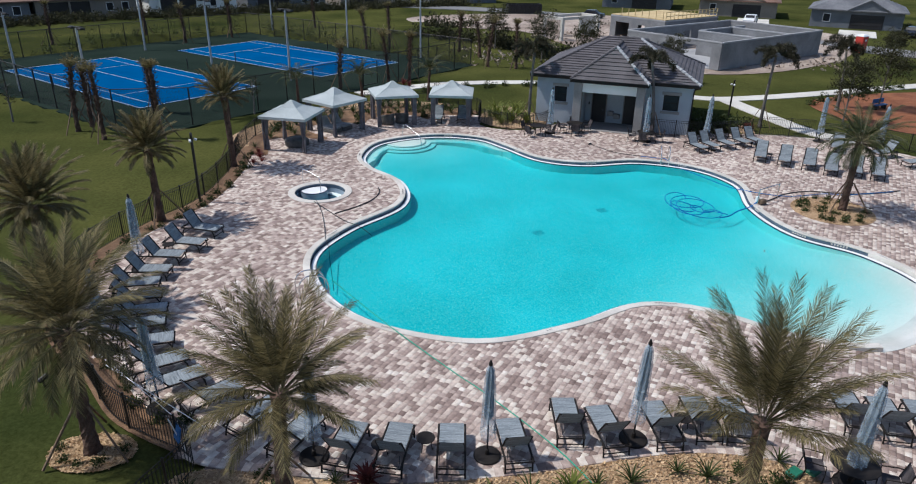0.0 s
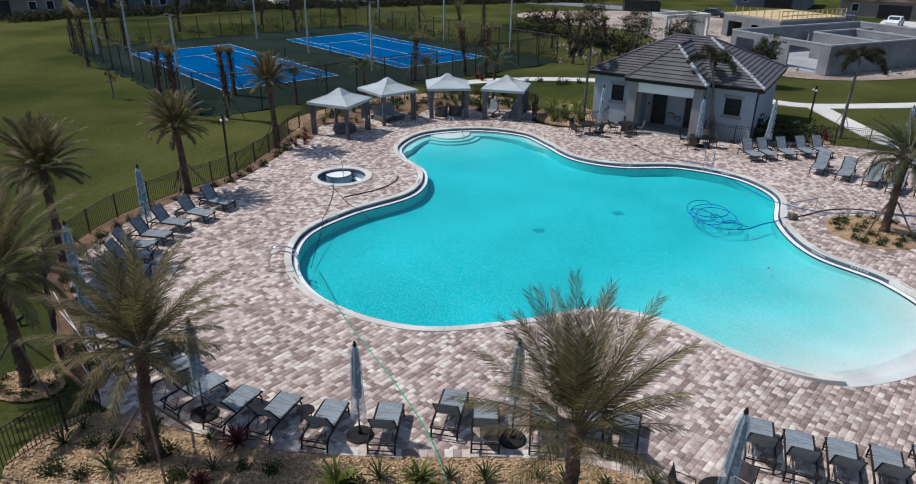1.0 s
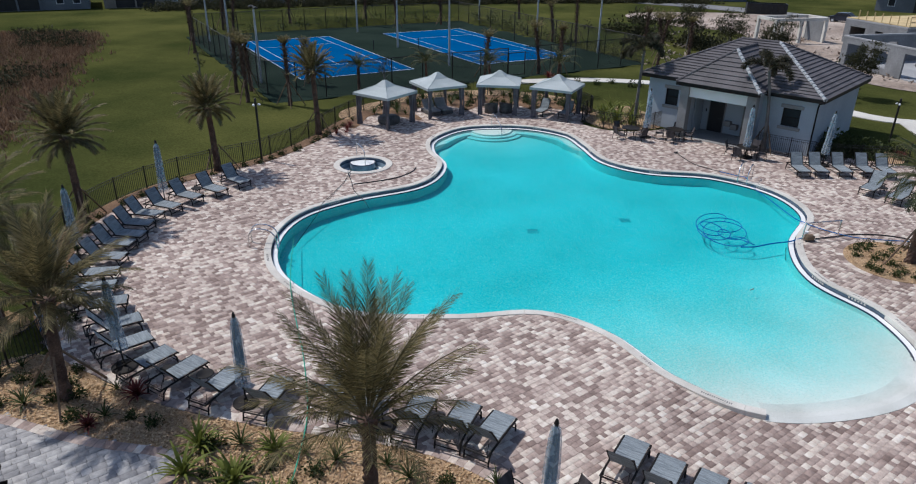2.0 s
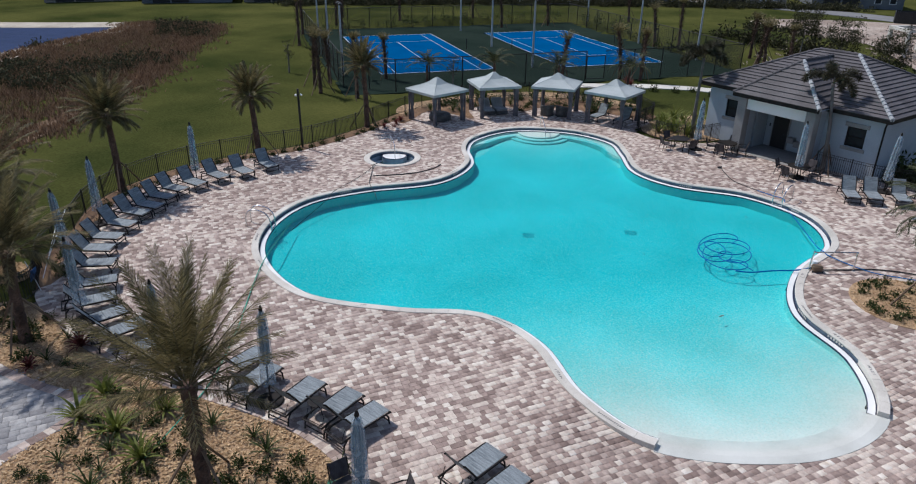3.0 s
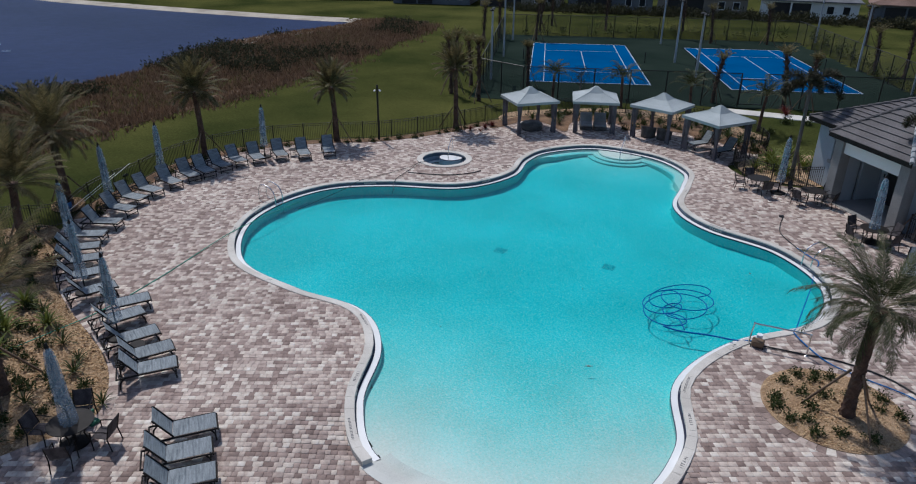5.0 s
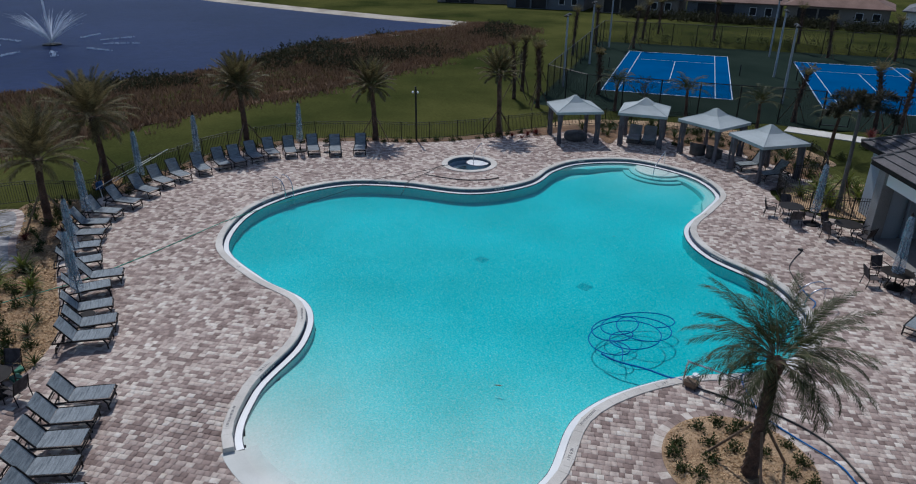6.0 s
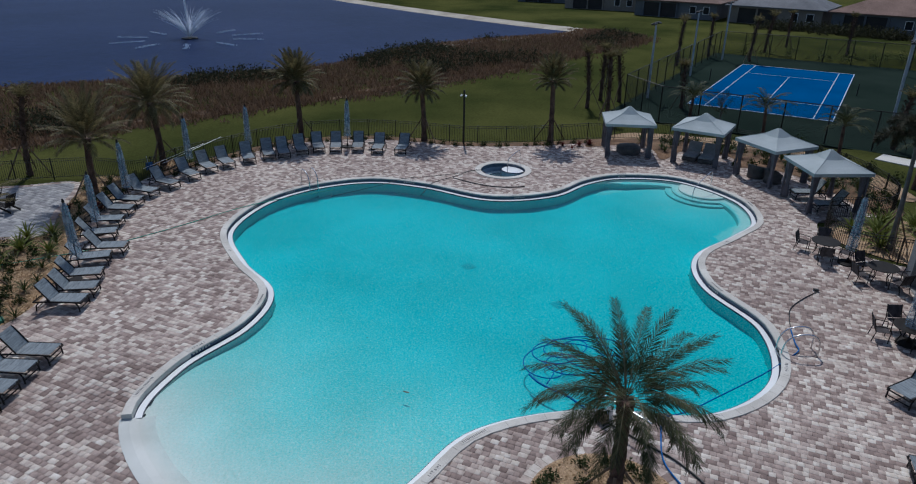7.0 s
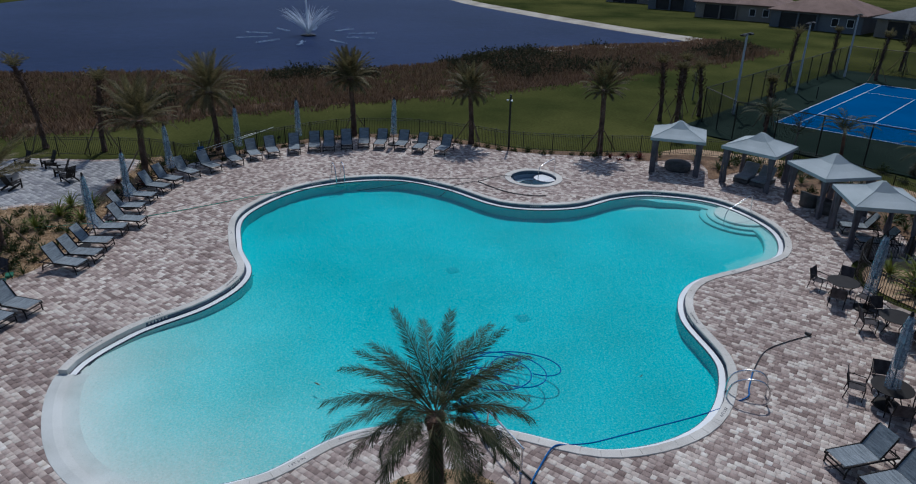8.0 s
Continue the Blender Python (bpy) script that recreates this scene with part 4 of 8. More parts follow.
def cabbage_palm(x, y, height, seed, lean=0.2, tuft=0.6, z=0.0):
    """A newly planted cabbage palm: a thick booted trunk with a small cut tuft."""
    rng = np.random.default_rng(seed)
    palm = thing("cabbage_palm", at(x, y, z, 0, 0, rng.random() * 360), "newly planted cabbage palm, rough trunk and cropped top, braced", "palm tree", "cabbage palms")
    part("trunk", trunk_mesh(height, 0.15, 0.13, lean, 0.3, seed, 10, 30, head=1.0), M_TRUNK, palm)
    V, F = [], []
    for i in range(40):                 # dry leaf bases up the stem
        s = 0.42 + 0.56 * (i + 0.5) / 40
        az = i * 2.39996
        foot = (lean * s * s + 0.1 * math.cos(az), lean * 0.3 * s * s + 0.1 * math.sin(az), height * s)
        frond_into(V, F, foot, (math.cos(az), math.sin(az), 0), 0.42 * (0.7 + 0.6 * rng.random()), radians(66), radians(30), 6, 0.16, 0.05, rng, vee=1.5)
    tagged(raw("leaf_base", V, F, M_BOOT, palm, "ragged brown leaf bases"), kind="stuff")
    V, F = [], []
    top = np.array([lean, lean * 0.3, height - 0.15])
    for i in range(18):
        az = i * 2.39996
        frond_into(V, F, top, (math.cos(az), math.sin(az), 0), 1.5 * tuft * (0.75 + 0.5 * rng.random()), radians(88 - 38 * i / 18), radians(40), 12, 0.24, 0.05, rng, vee=1.5)
    crown_part("crown", V, F, M_FROND, palm, "small cropped tuft")
    for k in range(3):
        a = 2.1 * k + rng.random()
        bm = bmesh.new()
        tube(bm, [(math.cos(a) * 1.2, math.sin(a) * 1.2, 0.0), (math.cos(a) * 0.15, math.sin(a) * 0.15, 1.9)], 0.04, 4)
        part("brace", bm, M_STAKE, palm, "timber brace")
    return palm


def feather_palm(x, y, height, seed, size=1.9, z=0.0, count=16):
    """A young coconut-like palm with broad arching green fronds."""
    rng = np.random.default_rng(seed)
    palm = thing("feather_palm", at(x, y, z, 0, 0, rng.random() * 360), "young palm with broad arching yellow-green fronds", "palm tree", "young feather palms")
    part("trunk", trunk_mesh(height, 0.13, 0.10, 0.15, 0.05, seed, 10, 16), M_TRUNK, palm)
    V, F, SV, SF = [], [], [], []
    top = np.array([0.15, 0.045, height])
    for i in range(count):
        s = (i + 0.5) / count
        az = i * 2.39996
        st = frond_into(V, F, top, (math.cos(az), math.sin(az), 0), size * (0.85 + 0.3 * rng.random()), radians(84 - 60 * s), radians(75), 26, 0.42, 0.045, rng)
        stem_into(SV, SF, st, 0.02, 0.005)
    crown = crown_part("crown", V, F, M_FRONDG, palm, "arching green fronds")
    tagged(raw("midrib", SV, SF, M_TWIG, crown), kind="stuff")
    return palm


M_DARKFROND = leafy("dark bushy leaf", (0.032, 0.032, 0.021), (0.092, 0.086, 0.053), 0.25)
date_palm(-4.15, 13.6, 3.4, 11, 0.92, 2.45, 0.2, 48)
date_palm(7.07, 13.0, 3.45, 12, 1.15, 2.8, 0.06, 46, thick=0.0215)
date_palm(-10.0, 15.55, 4.0, 13, 0.62, 2.5, 0.25, 62)
date_palm(-15.4, 23.55, 4.2, 14, 0.74, 1.95, 0.15, 70, thick=0.032)
date_palm(-14.9, 32.3, 3.75, 15, 0.70, 1.75, 0.15, 60, thick=0.032)
date_palm(-14.05, 41.35, 4.35, 16, 0.85, 1.65, 0.1, 56, thick=0.032)
date_palm(20.82, 35.38, 3.75, 17, 0.74, 2.2, 0.06, 50, 0.1, True, 1.65, 62, 0.021)
foxtail_palm(5.35, 53.7, 5.4, 21, 0.3, 8, 2.0)
foxtail_palm(14.3, 50.8, 5.2, 22, 0.6, 6, 2.0)
foxtail_palm(23.55, 53.75, 5.4, 23, 0.5, 7, 2.0)
foxtail_palm(32.71, 60.07, 5.0, 24, 0.3, 10, 2.2, -0.02)
foxtail_palm(39.51, 55.77, 5.2, 25, 0.4, 10, 2.2, -0.02)
cabbage_palm(-8.3, 4.0, 5.6, 31, 0.8, 0.7)
cabbage_palm(-8.4, 8.2, 4.8, 32, 0.7, 0.7)
for i, (x, y, h) in enumerate([(-21.07, 47.57, 5.0), (-27.65, 48.90, 4.7), (-27.48, 50.59, 4.1), (-24.87, 55.41, 3.9), (-11.50, 65.81, 4.0), (-7.31, 69.77, 4.7),
                               (-5.20, 69.74, 4.4), (-24.80, 46.93, 4.8), (-12.29, 90.86, 4.6), (-9.39, 91.27, 5.2), (-0.39, 89.18, 4.4), (2.92, 78.90, 4.8),
                               (6.00, 78.04, 4.9), (-49.20, 73.72, 5.0), (-55.66, 79.04, 4.6), (-50.49, 87.06, 4.8), (-41.44, 93.15, 4.4), (-32.25, 99.47, 4.8),
                               (-59.92, 84.33, 4.5), (-21.45, 103.72, 4.4), (-45.72, 63.15, 5.0), (-52.79, 70.04, 5.0), (-36.47, 93.44, 4.6), (2.10, 85.39, 4.2)]):
    cabbage_palm(x, y, h, 40 + i, 0.15 + 0.2 * (i % 3), 0.5 + 0.15 * (i % 3), on_ground(x, y) - 0.05)
for i, (x, y, h) in enumerate([(-13.44, 56.93, 2.4), (-8.53, 59.71, 2.3), (-2.89, 61.03, 2.6), (-18.09, 53.29, 2.2)]):
    feather_palm(x, y, h, 80 + i, 2.0)

# ---- loungers, umbrellas, tables ----
def lounger_mesh():
    """A sling lounger, foot end at the origin, head towards +x; the back raised."""
    lounger = thing("sun_lounger", at(0, 0, 0), "bronze-framed sun lounger with blue-grey woven sling, back raised", "sun lounger", "sun loungers on the deck")
    W, H = 0.76, 0.41
    hinge, bk, rise = 1.22, 0.82, radians(56)
    tipx, tipz = hinge + bk * math.cos(rise), H + bk * math.sin(rise)
    for s in (-1, 1):
        bm = bmesh.new()
        y = s * W / 2
        tube(bm, [(0.02, y * 0.86, H - 0.05), (0.06, y, H - 0.005), (0.35, y, H), (hinge, y, H + 0.005), (1.86, y, H - 0.02)], 0.031, 8)
        part("side_rail", bm, M_BRONZE, lounger)
        bm = bmesh.new()
        tube(bm, [(hinge - 0.02, y * 0.94, H + 0.02), (tipx - 0.05, y * 0.94, tipz - 0.03), (tipx, y * 0.86, tipz)], 0.026, 6)
        part("back_rail", bm, M_BRONZE, lounger)
        bm = bmesh.new()
        tube(bm, [(0.22, y, H), (0.12, y, H - 0.16), (0.10, y, 0.01)], 0.027, 6)
        part("leg", bm, M_BRONZE, lounger)
        bm = bmesh.new()
        tube(bm, [(1.62, y, H - 0.01), (1.76, y, H - 0.17), (1.80, y, 0.01)], 0.027, 6)
        part("leg", bm, M_BRONZE, lounger)
    for x, z in ((0.02, H - 0.05), (1.86, H - 0.02)):
        bm = bmesh.new()
        tube(bm, [(x, -W / 2, z), (x, W / 2, z)], 0.026, 6)
        part("cross_bar", bm, M_BRONZE, lounger)
    for x in (0.11, 1.78):
        bm = bmesh.new()
        tube(bm, [(x, -W / 2, 0.12), (x, W / 2, 0.12)], 0.02, 6)
        part("stretcher", bm, M_BRONZE, lounger)
    bm = bmesh.new()
    tube(bm, [(hinge + 0.45, -W * 0.42, H + 0.27), (hinge + 0.56, -W * 0.42, H - 0.02), (hinge + 0.56, W * 0.42, H - 0.02), (hinge + 0.45, W * 0.42, H + 0.27)], 0.012, 6)
    part("back_prop", bm, M_BRONZE, lounger)

    def sling(name, x0, z0, x1, z1):
        bm = bmesh.new()
        n = 7
        top = [[bm.verts.new((x0 + (x1 - x0) * i / n, y, z0 + (z1 - z0) * i / n - sag * math.sin(math.pi * i / n) + dz))
                for y, sag in ((-W / 2 + 0.035, 0.0), (0, 0.022), (W / 2 - 0.035, 0.0))] for dz in (0.018, 0.006) for i in range(n + 1)]
        for i in range(n):
            for k in range(2):
                bm.faces.new((top[i][k], top[i + 1][k], top[i + 1][k + 1], top[i][k + 1]))
                bm.faces.new((top[n + 1 + i][k + 1], top[n + 2 + i][k + 1], top[n + 2 + i][k], top[n + 1 + i][k]))
        bmesh.ops.recalc_face_normals(bm, faces=bm.faces)
        return part(name, bm, M_SLING, lounger)

    sling("seat", 0.04, H + 0.015, hinge, H + 0.012)
    sling("backrest", hinge + 0.01, H + 0.02, tipx - 0.01, tipz + 0.008)
    return lounger


def umbrella_mesh(label):
    """A closed market umbrella in a rain cover on a round base."""
    u = thing("umbrella", at(0, 0, 0), label, "umbrella", "closed umbrellas")
    bm = bmesh.new()
    lathe(bm, [(0.36, 0.0), (0.36, 0.045), (0.33, 0.06), (0.06, 0.075), (0.05, 0.22), (0.03, 0.23)], 24)
    part("base", bm, M_BRONZE, u, "round dark base plate")
    bm = bmesh.new()
    tube(bm, [(0, 0, 0.05), (0, 0, 2.80)], 0.024, 8)
    part("pole", bm, M_BRONZE, u)

    def folds(rows, deep, seg=16):
        bm = bmesh.new()
        rings = [[bm.verts.new((r * (1 + (deep if k % 2 else -deep)) * math.cos(2 * math.pi * k / seg + 0.25 * z),
                                r * (1 + (deep if k % 2 else -deep)) * math.sin(2 * math.pi * k / seg + 0.25 * z), z)) for k in range(seg)] for z, r in rows]
        for a, b in zip(rings, rings[1:]):
            for k in range(seg):
                bm.faces.new((a[k], a[(k + 1) % seg], b[(k + 1) % seg], b[k]))
        return bm, rings

    bm, rings = folds(((1.22, 0.07), (1.32, 0.105), (1.7, 0.108), (2.1, 0.10), (2.45, 0.088), (2.68, 0.07), (2.80, 0.03)), 0.17)
    bm.faces.new(rings[0][::-1])
    bm.faces.new(rings[-1])
    canopy = part("canopy", bm, M_UMBRELLA, u, "folded blue canopy")
    bm, rings = folds(((0.62, 0.20), (0.9, 0.19), (1.3, 0.165), (1.7, 0.16), (2.1, 0.15), (2.5, 0.13), (2.72, 0.10), (2.84, 0.045)), 0.09)
    part("rain_cover", bm, M_WRAP, u, "clear plastic rain cover")
    bm = bmesh.new()
    tube(bm, [(0.13, 0.05, 1.55), (0.0, 0.145, 1.5), (-0.13, -0.05, 1.52), (0.02, -0.145, 1.56)], 0.012, 5)
    part("strap", bm, M_WRAP, canopy, "pale tie strap")
    bm = bmesh.new()
    lathe(bm, [(0.035, 2.80), (0.055, 2.87), (0.02, 2.98)], 10)
    part("finial", bm, M_BRONZE, u, "dark finial")
    return u


def side_table(m):
    t = thing("side_table", m, "small round dark mesh side table", "side table", "side tables by the loungers")
    bm = bmesh.new()
    lathe(bm, [(0.26, 0.40), (0.27, 0.41), (0.27, 0.425), (0.25, 0.43)], 20)
    part("tabletop", bm, M_BRONZE, t)
    for k in range(3):
        a = 2.09 * k
        bm = bmesh.new()
        tube(bm, [(0.20 * math.cos(a), 0.20 * math.sin(a), 0.0), (0.16 * math.cos(a), 0.16 * math.sin(a), 0.2), (0.21 * math.cos(a), 0.21 * math.sin(a), 0.41)], 0.014, 6)
        part("leg", bm, M_BRONZE, t)
    return t


def dining_chair_mesh():
    """A sling arm chair; faces +x."""
    c = thing("patio_chair", at(0, 0, 0), "dark metal patio arm chair with dark brown-grey sling", "chair", "chairs round the patio tables")
    for s in (-1, 1):
        y = s * 0.28
        bm = bmesh.new()
        tube(bm, [(0.24, y, 0.0), (0.26, y, 0.40), (0.24, y, 0.62), (-0.16, y, 0.66), (-0.27, y, 0.64)], 0.018, 6)
        part("front_leg", bm, M_BRONZE, c)
        bm = bmesh.new()
        tube(bm, [(-0.30, y, 0.0), (-0.22, y, 0.40), (-0.36, y * 0.95, 0.92)], 0.018, 6)
        part("rear_leg", bm, M_BRONZE, c)
    bm = bmesh.new()
    box(bm, 0.48, 0.52, 0.018, at(0.02, 0, 0.41, 0, -3, 0), 0.006)
    part("seat", bm, M_CHAIRSLING, c)
    bm = bmesh.new()
    box(bm, 0.018, 0.50, 0.50, at(-0.285, 0, 0.67, 0, -15, 0), 0.006)
    part("backrest", bm, M_CHAIRSLING, c)
    return c


def patio_table(m):
    t = thing("patio_table", m, "round dark mesh patio table with an umbrella hole", "table", "patio tables")
    bm = bmesh.new()
    lathe(bm, [(0.60, 0.70), (0.62, 0.705), (0.62, 0.725), (0.60, 0.73)], 32)
    part("tabletop", bm, M_BRONZE, t)
    for k in range(4):
        a = math.pi / 4 + math.pi / 2 * k
        bm = bmesh.new()
        tube(bm, [(0.44 * math.cos(a), 0.44 * math.sin(a), 0.0), (0.30 * math.cos(a), 0.30 * math.sin(a), 0.35), (0.48 * math.cos(a), 0.48 * math.sin(a), 0.70)], 0.02, 6)
        part("leg", bm, M_BRONZE, t)
    return t


# foot end and bearing of the head, round the pool
ARC = [(-11.3, 30.5, 166), (-11.5, 28.95, 172), (-11.95, 27.65, 178), (-11.95, 26.2, 182), (-11.95, 25.13, 192), (-11.45, 24.1, 197), (-10.8, 23.0, 195),
       (-10.5, 22.1, 197), (-9.75, 20.97, 200), (-8.9, 19.9, 212), (-8.05, 19.03, 216), (-6.7, 18.37, 224), (-5.25, 17.65, 238), (-4.0, 16.9, 245),
       (-2.73, 16.57, 258), (-1.43, 16.54, 262), (0.02, 16.56, 270), (1.62, 16.83, 278), (3.38, 17.87, 271), (4.35, 17.52, 280), (6.06, 17.8, 276),
       (7.4, 18.1, 272), (8.53, 18.05, 264), (12.24, 18.55, 262), (13.24, 18.22, 261), (14.32, 18.1, 259), (15.44, 18.05, 258), (16.6, 18.3, 257)]
GROUP_E = [(19.75, 44.1, 66), (20.95, 43.2, 64), (22.2, 42.45, 63), (23.1, 41.4, 63), (24.47, 41.08, 63), (25.6, 40.6, 63),
           (16.75, 45.9, 112), (17.73, 46.4, 112), (19.0, 46.95, 112), (20.3, 47.5, 112), (21.35, 47.85, 110),
           (26.0, 46.6, 60), (28.0, 45.6, 20), (29.0, 43.6, 15)]
first = lounger_mesh()
spots = ARC + GROUP_E
first.matrix_basis = at(spots[0][0], spots[0][1], 0, 0, 0, spots[0][2])
for x, y, a in spots[1:]:
    copy_thing(first, at(x, y, 0, 0, 0, a))

SHADES = [(1.02, 15.68), (5.3, 16.5), (-3.8, 15.5), (-8.9, 17.5), (-12.0, 20.5), (-13.55, 26.9), (10.75, 14.85), (6.7, 50.7), (13.35, 48.8), (17.8, 49.2), (26.3, 49.7), (29.2, 47.2)]
um = umbrella_mesh("closed pale blue umbrella in a rain cover on a round base")
TALL = Matrix.Scale(1.07, 4)
um.matrix_basis = at(SHADES[0][0], SHADES[0][1], 0) @ TALL
for i, (x, y) in enumerate(SHADES[1:]):
    copy_thing(um, at(x, y, 0, 1.5 * math.sin(i * 2.1), 1.5 * math.cos(i * 1.7), 40 * i) @ TALL)
for x, y in ((-0.72, 15.9), (-1.95, 15.6), (6.85, 17.0), (-13.0, 28.6), (20.6, 44.8), (23.9, 42.4), (25.1, 42.0)):
    side_table(at(x, y, 0))
chair = dining_chair_mesh()
first_chair = True
for tx0, ty0, turn in ((10.75, 14.85, 20), (5.75, 50.1, 10), (8.55, 51.0, 50), (13.35, 48.8, 30)):
    patio_table(at(tx0, ty0, 0, 0, 0, turn))
    for k in range(4):
        a = turn + 45 + 90 * k + (7 if k % 2 else -9)
        m = at(tx0 + 0.95 * math.cos(radians(a)), ty0 + 0.95 * math.sin(radians(a)), 0, 0, 0, a + 180)
        if first_chair:
            chair.matrix_basis, first_chair = m, False
        else:
            copy_thing(chair, m)

# ---- cabanas ----
def cabana(x, y, turn, label):
    """A square cabana: posts with tied drapes, a valance and a low tent roof."""
    c = thing("cabana", at(x, y, 0, 0, 0, turn), label, "cabana", "cabanas")
    S, H, T = 1.46, 2.14, 3.18
    for sx in (-1, 1):
        for sy in (-1, 1):
            bm = bmesh.new()
            box(bm, 0.10, 0.10, H, at(sx * S, sy * S, H / 2), 0.01)
            part("post", bm, M_DRAPE, c)
            bm = bmesh.new()
            rings = []
            for z, r in ((2.13, 0.22), (1.7, 0.17), (1.1, 0.12), (0.95, 0.09), (0.6, 0.14), (0.06, 0.17)):
                rings.append([bm.verts.new((sx * (S - 0.14) + 0.85 * r * (1 + 0.22 * (k % 2)) * math.cos(2 * math.pi * k / 12),
                                            sy * (S - 0.14) + 0.85 * r * (1 + 0.22 * (k % 2)) * math.sin(2 * math.pi * k / 12), z)) for k in range(12)])
            for a, b in zip(rings, rings[1:]):
                for k in range(12):
                    bm.faces.new((b[k], b[(k + 1) % 12], a[(k + 1) % 12], a[k]))
            part("drape", bm, M_DRAPE, c, "gathered grey curtain")
    bm = bmesh.new()
    E = 1.65
    n = 8
    ring = []
    for k in range(4):
        p, q = [(-E, -E), (E, -E), (E, E), (-E, E)][k], [(E, -E), (E, E), (-E, E), (-E, -E)][k]
        for i in range(n):
            t = i / n
            ring.append((p[0] + (q[0] - p[0]) * t, p[1] + (q[1] - p[1]) * t))
    rows = []
    for s, z in ((1.0, H + 0.02), (1.0, H + 0.20), (0.66, H + 0.42), (0.33, H + 0.64), (0.06, T - 0.02)):
        rows.append([bm.verts.new((px * s, py * s, z - (0.05 * math.sin(math.pi * (i % n) / n) if 0.2 < s < 0.9 else 0))) for i, (px, py) in enumerate(ring)])
    for a, b in zip(rows, rows[1:]):
        for i in range(len(ring)):
            j = (i + 1) % len(ring)
            bm.faces.new((a[i], a[j], b[j], b[i]))
    bm.faces.new(rows[-1])
    roof = part("canopy", bm, M_CANOPY, c, "pale grey tent canopy with valance")
    for k in range(4):
        p = [(-E, -E), (E, -E), (E, E), (-E, E)][k]
        bm = bmesh.new()
        tube(bm, [(p[0], p[1], H + 0.205), (p[0] * 0.66, p[1] * 0.66, H + 0.425), (p[0] * 0.33, p[1] * 0.33, H + 0.645), (0, 0, T)], 0.014, 5)
        part("seam", bm, M_CANOPY, roof, "raised corner seam")
    return c


CABANAS = [(-11.3, 46.0, -11.7), (-9.2, 50.4, -37.5), (-5.22, 53.2, -72.9), (-0.69, 53.75, -92.5)]
for i, (x, y, a) in enumerate(CABANAS):
    cabana(x, y, a, "square cabana with pale grey tent roof and tied grey drapes")


def inside_cabana(i, dx, dy, turn=0):
    x, y, a = CABANAS[i]
    r = radians(a)
    return at(x + dx * math.cos(r) - dy * math.sin(r), y + dx * math.sin(r) + dy * math.cos(r), 0, 0, 0, a + turn)


def daybed(m):
    """A cushioned low lounger, foot towards -x, its back raised at +x."""
    d = thing("cabana_daybed", m, "grey cushioned daybed with raised back in a cabana", "daybed", "cabana daybeds")
    bm = bmesh.new()
    box(bm, 1.75, 0.92, 0.24, at(0, 0, 0.16), 0.03)
    part("base", bm, M_WICKER, d)
    bm = bmesh.new()
    box(bm, 1.15, 0.88, 0.15, at(-0.28, 0, 0.36), 0.05)
    part("cushion", bm, M_CUSHION, d)
    bm = bmesh.new()
    box(bm, 0.86, 0.88, 0.15, at(0.50, 0, 0.66, 0, -52, 0), 0.05)
    part("back_cushion", bm, M_CUSHION, d)
    bm = bmesh.new()
    box(bm, 0.80, 0.82, 0.04, at(0.60, 0, 0.61, 0, -52, 0), 0.01)
    part("back_panel", bm, M_WICKER, d)
    for x in (-0.75, 0.75):
        for y in (-0.38, 0.38):
            bm = bmesh.new()
            tube(bm, [(x, y, 0.0), (x, y, 0.06)], 0.03, 6)
            part("leg", bm, M_BRONZE, d)


daybed(inside_cabana(1, -0.15, -0.52, 180))
daybed(inside_cabana(1, -0.15, 0.52, 180))


def barrel_chair(m):
    """A round wicker armchair, open towards +x."""
    c = thing("barrel_chair", m, "round grey wicker armchair with its back to the pool", "armchair", "cabana armchairs")
    bm = bmesh.new()
    n = 20
    rows = []
    for r, z0, z1 in ((0.52, 0.05, 0.0), (0.50, 0.30, 0.30), (0.54, 0.42, 0.72), (0.56, 0.46, 0.84), (0.50, 0.48, 0.86), (0.42, 0.44, 0.74), (0.40, 0.40, 0.40)):
        rows.append([bm.verts.new((r * math.cos(t), r * math.sin(t), z0 + (z1 - z0) * (0.5 - 0.5 * math.cos(t)) ** 0.6)) for t in (2 * math.pi * k / n for k in range(n))])
    for one, two in zip(rows, rows[1:]):
        for k in range(n):
            bm.faces.new((one[k], one[(k + 1) % n], two[(k + 1) % n], two[k]))
    bm.faces.new(rows[0][::-1])
    part("shell", bm, M_WICKER, c, smooth=True)
    bm = bmesh.new()
    lathe(bm, [(0.36, 0.30), (0.41, 0.36), (0.40, 0.46), (0.30, 0.49), (0.02, 0.50)], 20)
    part("cushion", bm, M_CUSHION, c, "light grey seat cushion", True)


barrel_chair(inside_cabana(2, 0.55, -0.55, 200))
barrel_chair(inside_cabana(2, 0.35, 0.6, 160))
bm = bmesh.new()
lathe(bm, [(0.72, 0.0), (0.82, 0.1), (0.82, 0.40), (0.70, 0.52), (0.35, 0.60), (0.01, 0.62)], 24)
ottoman = thing("ottoman", inside_cabana(0, 0.1, 0.2), "round dark wicker ottoman in a cabana", "ottoman")
part("drum", bm, M_WICKER, ottoman)
for x, y, a in ((-1.85, 52.75, 84), (0.12, 52.85, 88)):
    copy_thing(first, at(x, y, 0, 0, 0, a))
towel = thing("towel", at(-1.85, 52.75, 0.405, 0, 0, 84), "aqua towel laid along a lounger in a cabana", "towel")
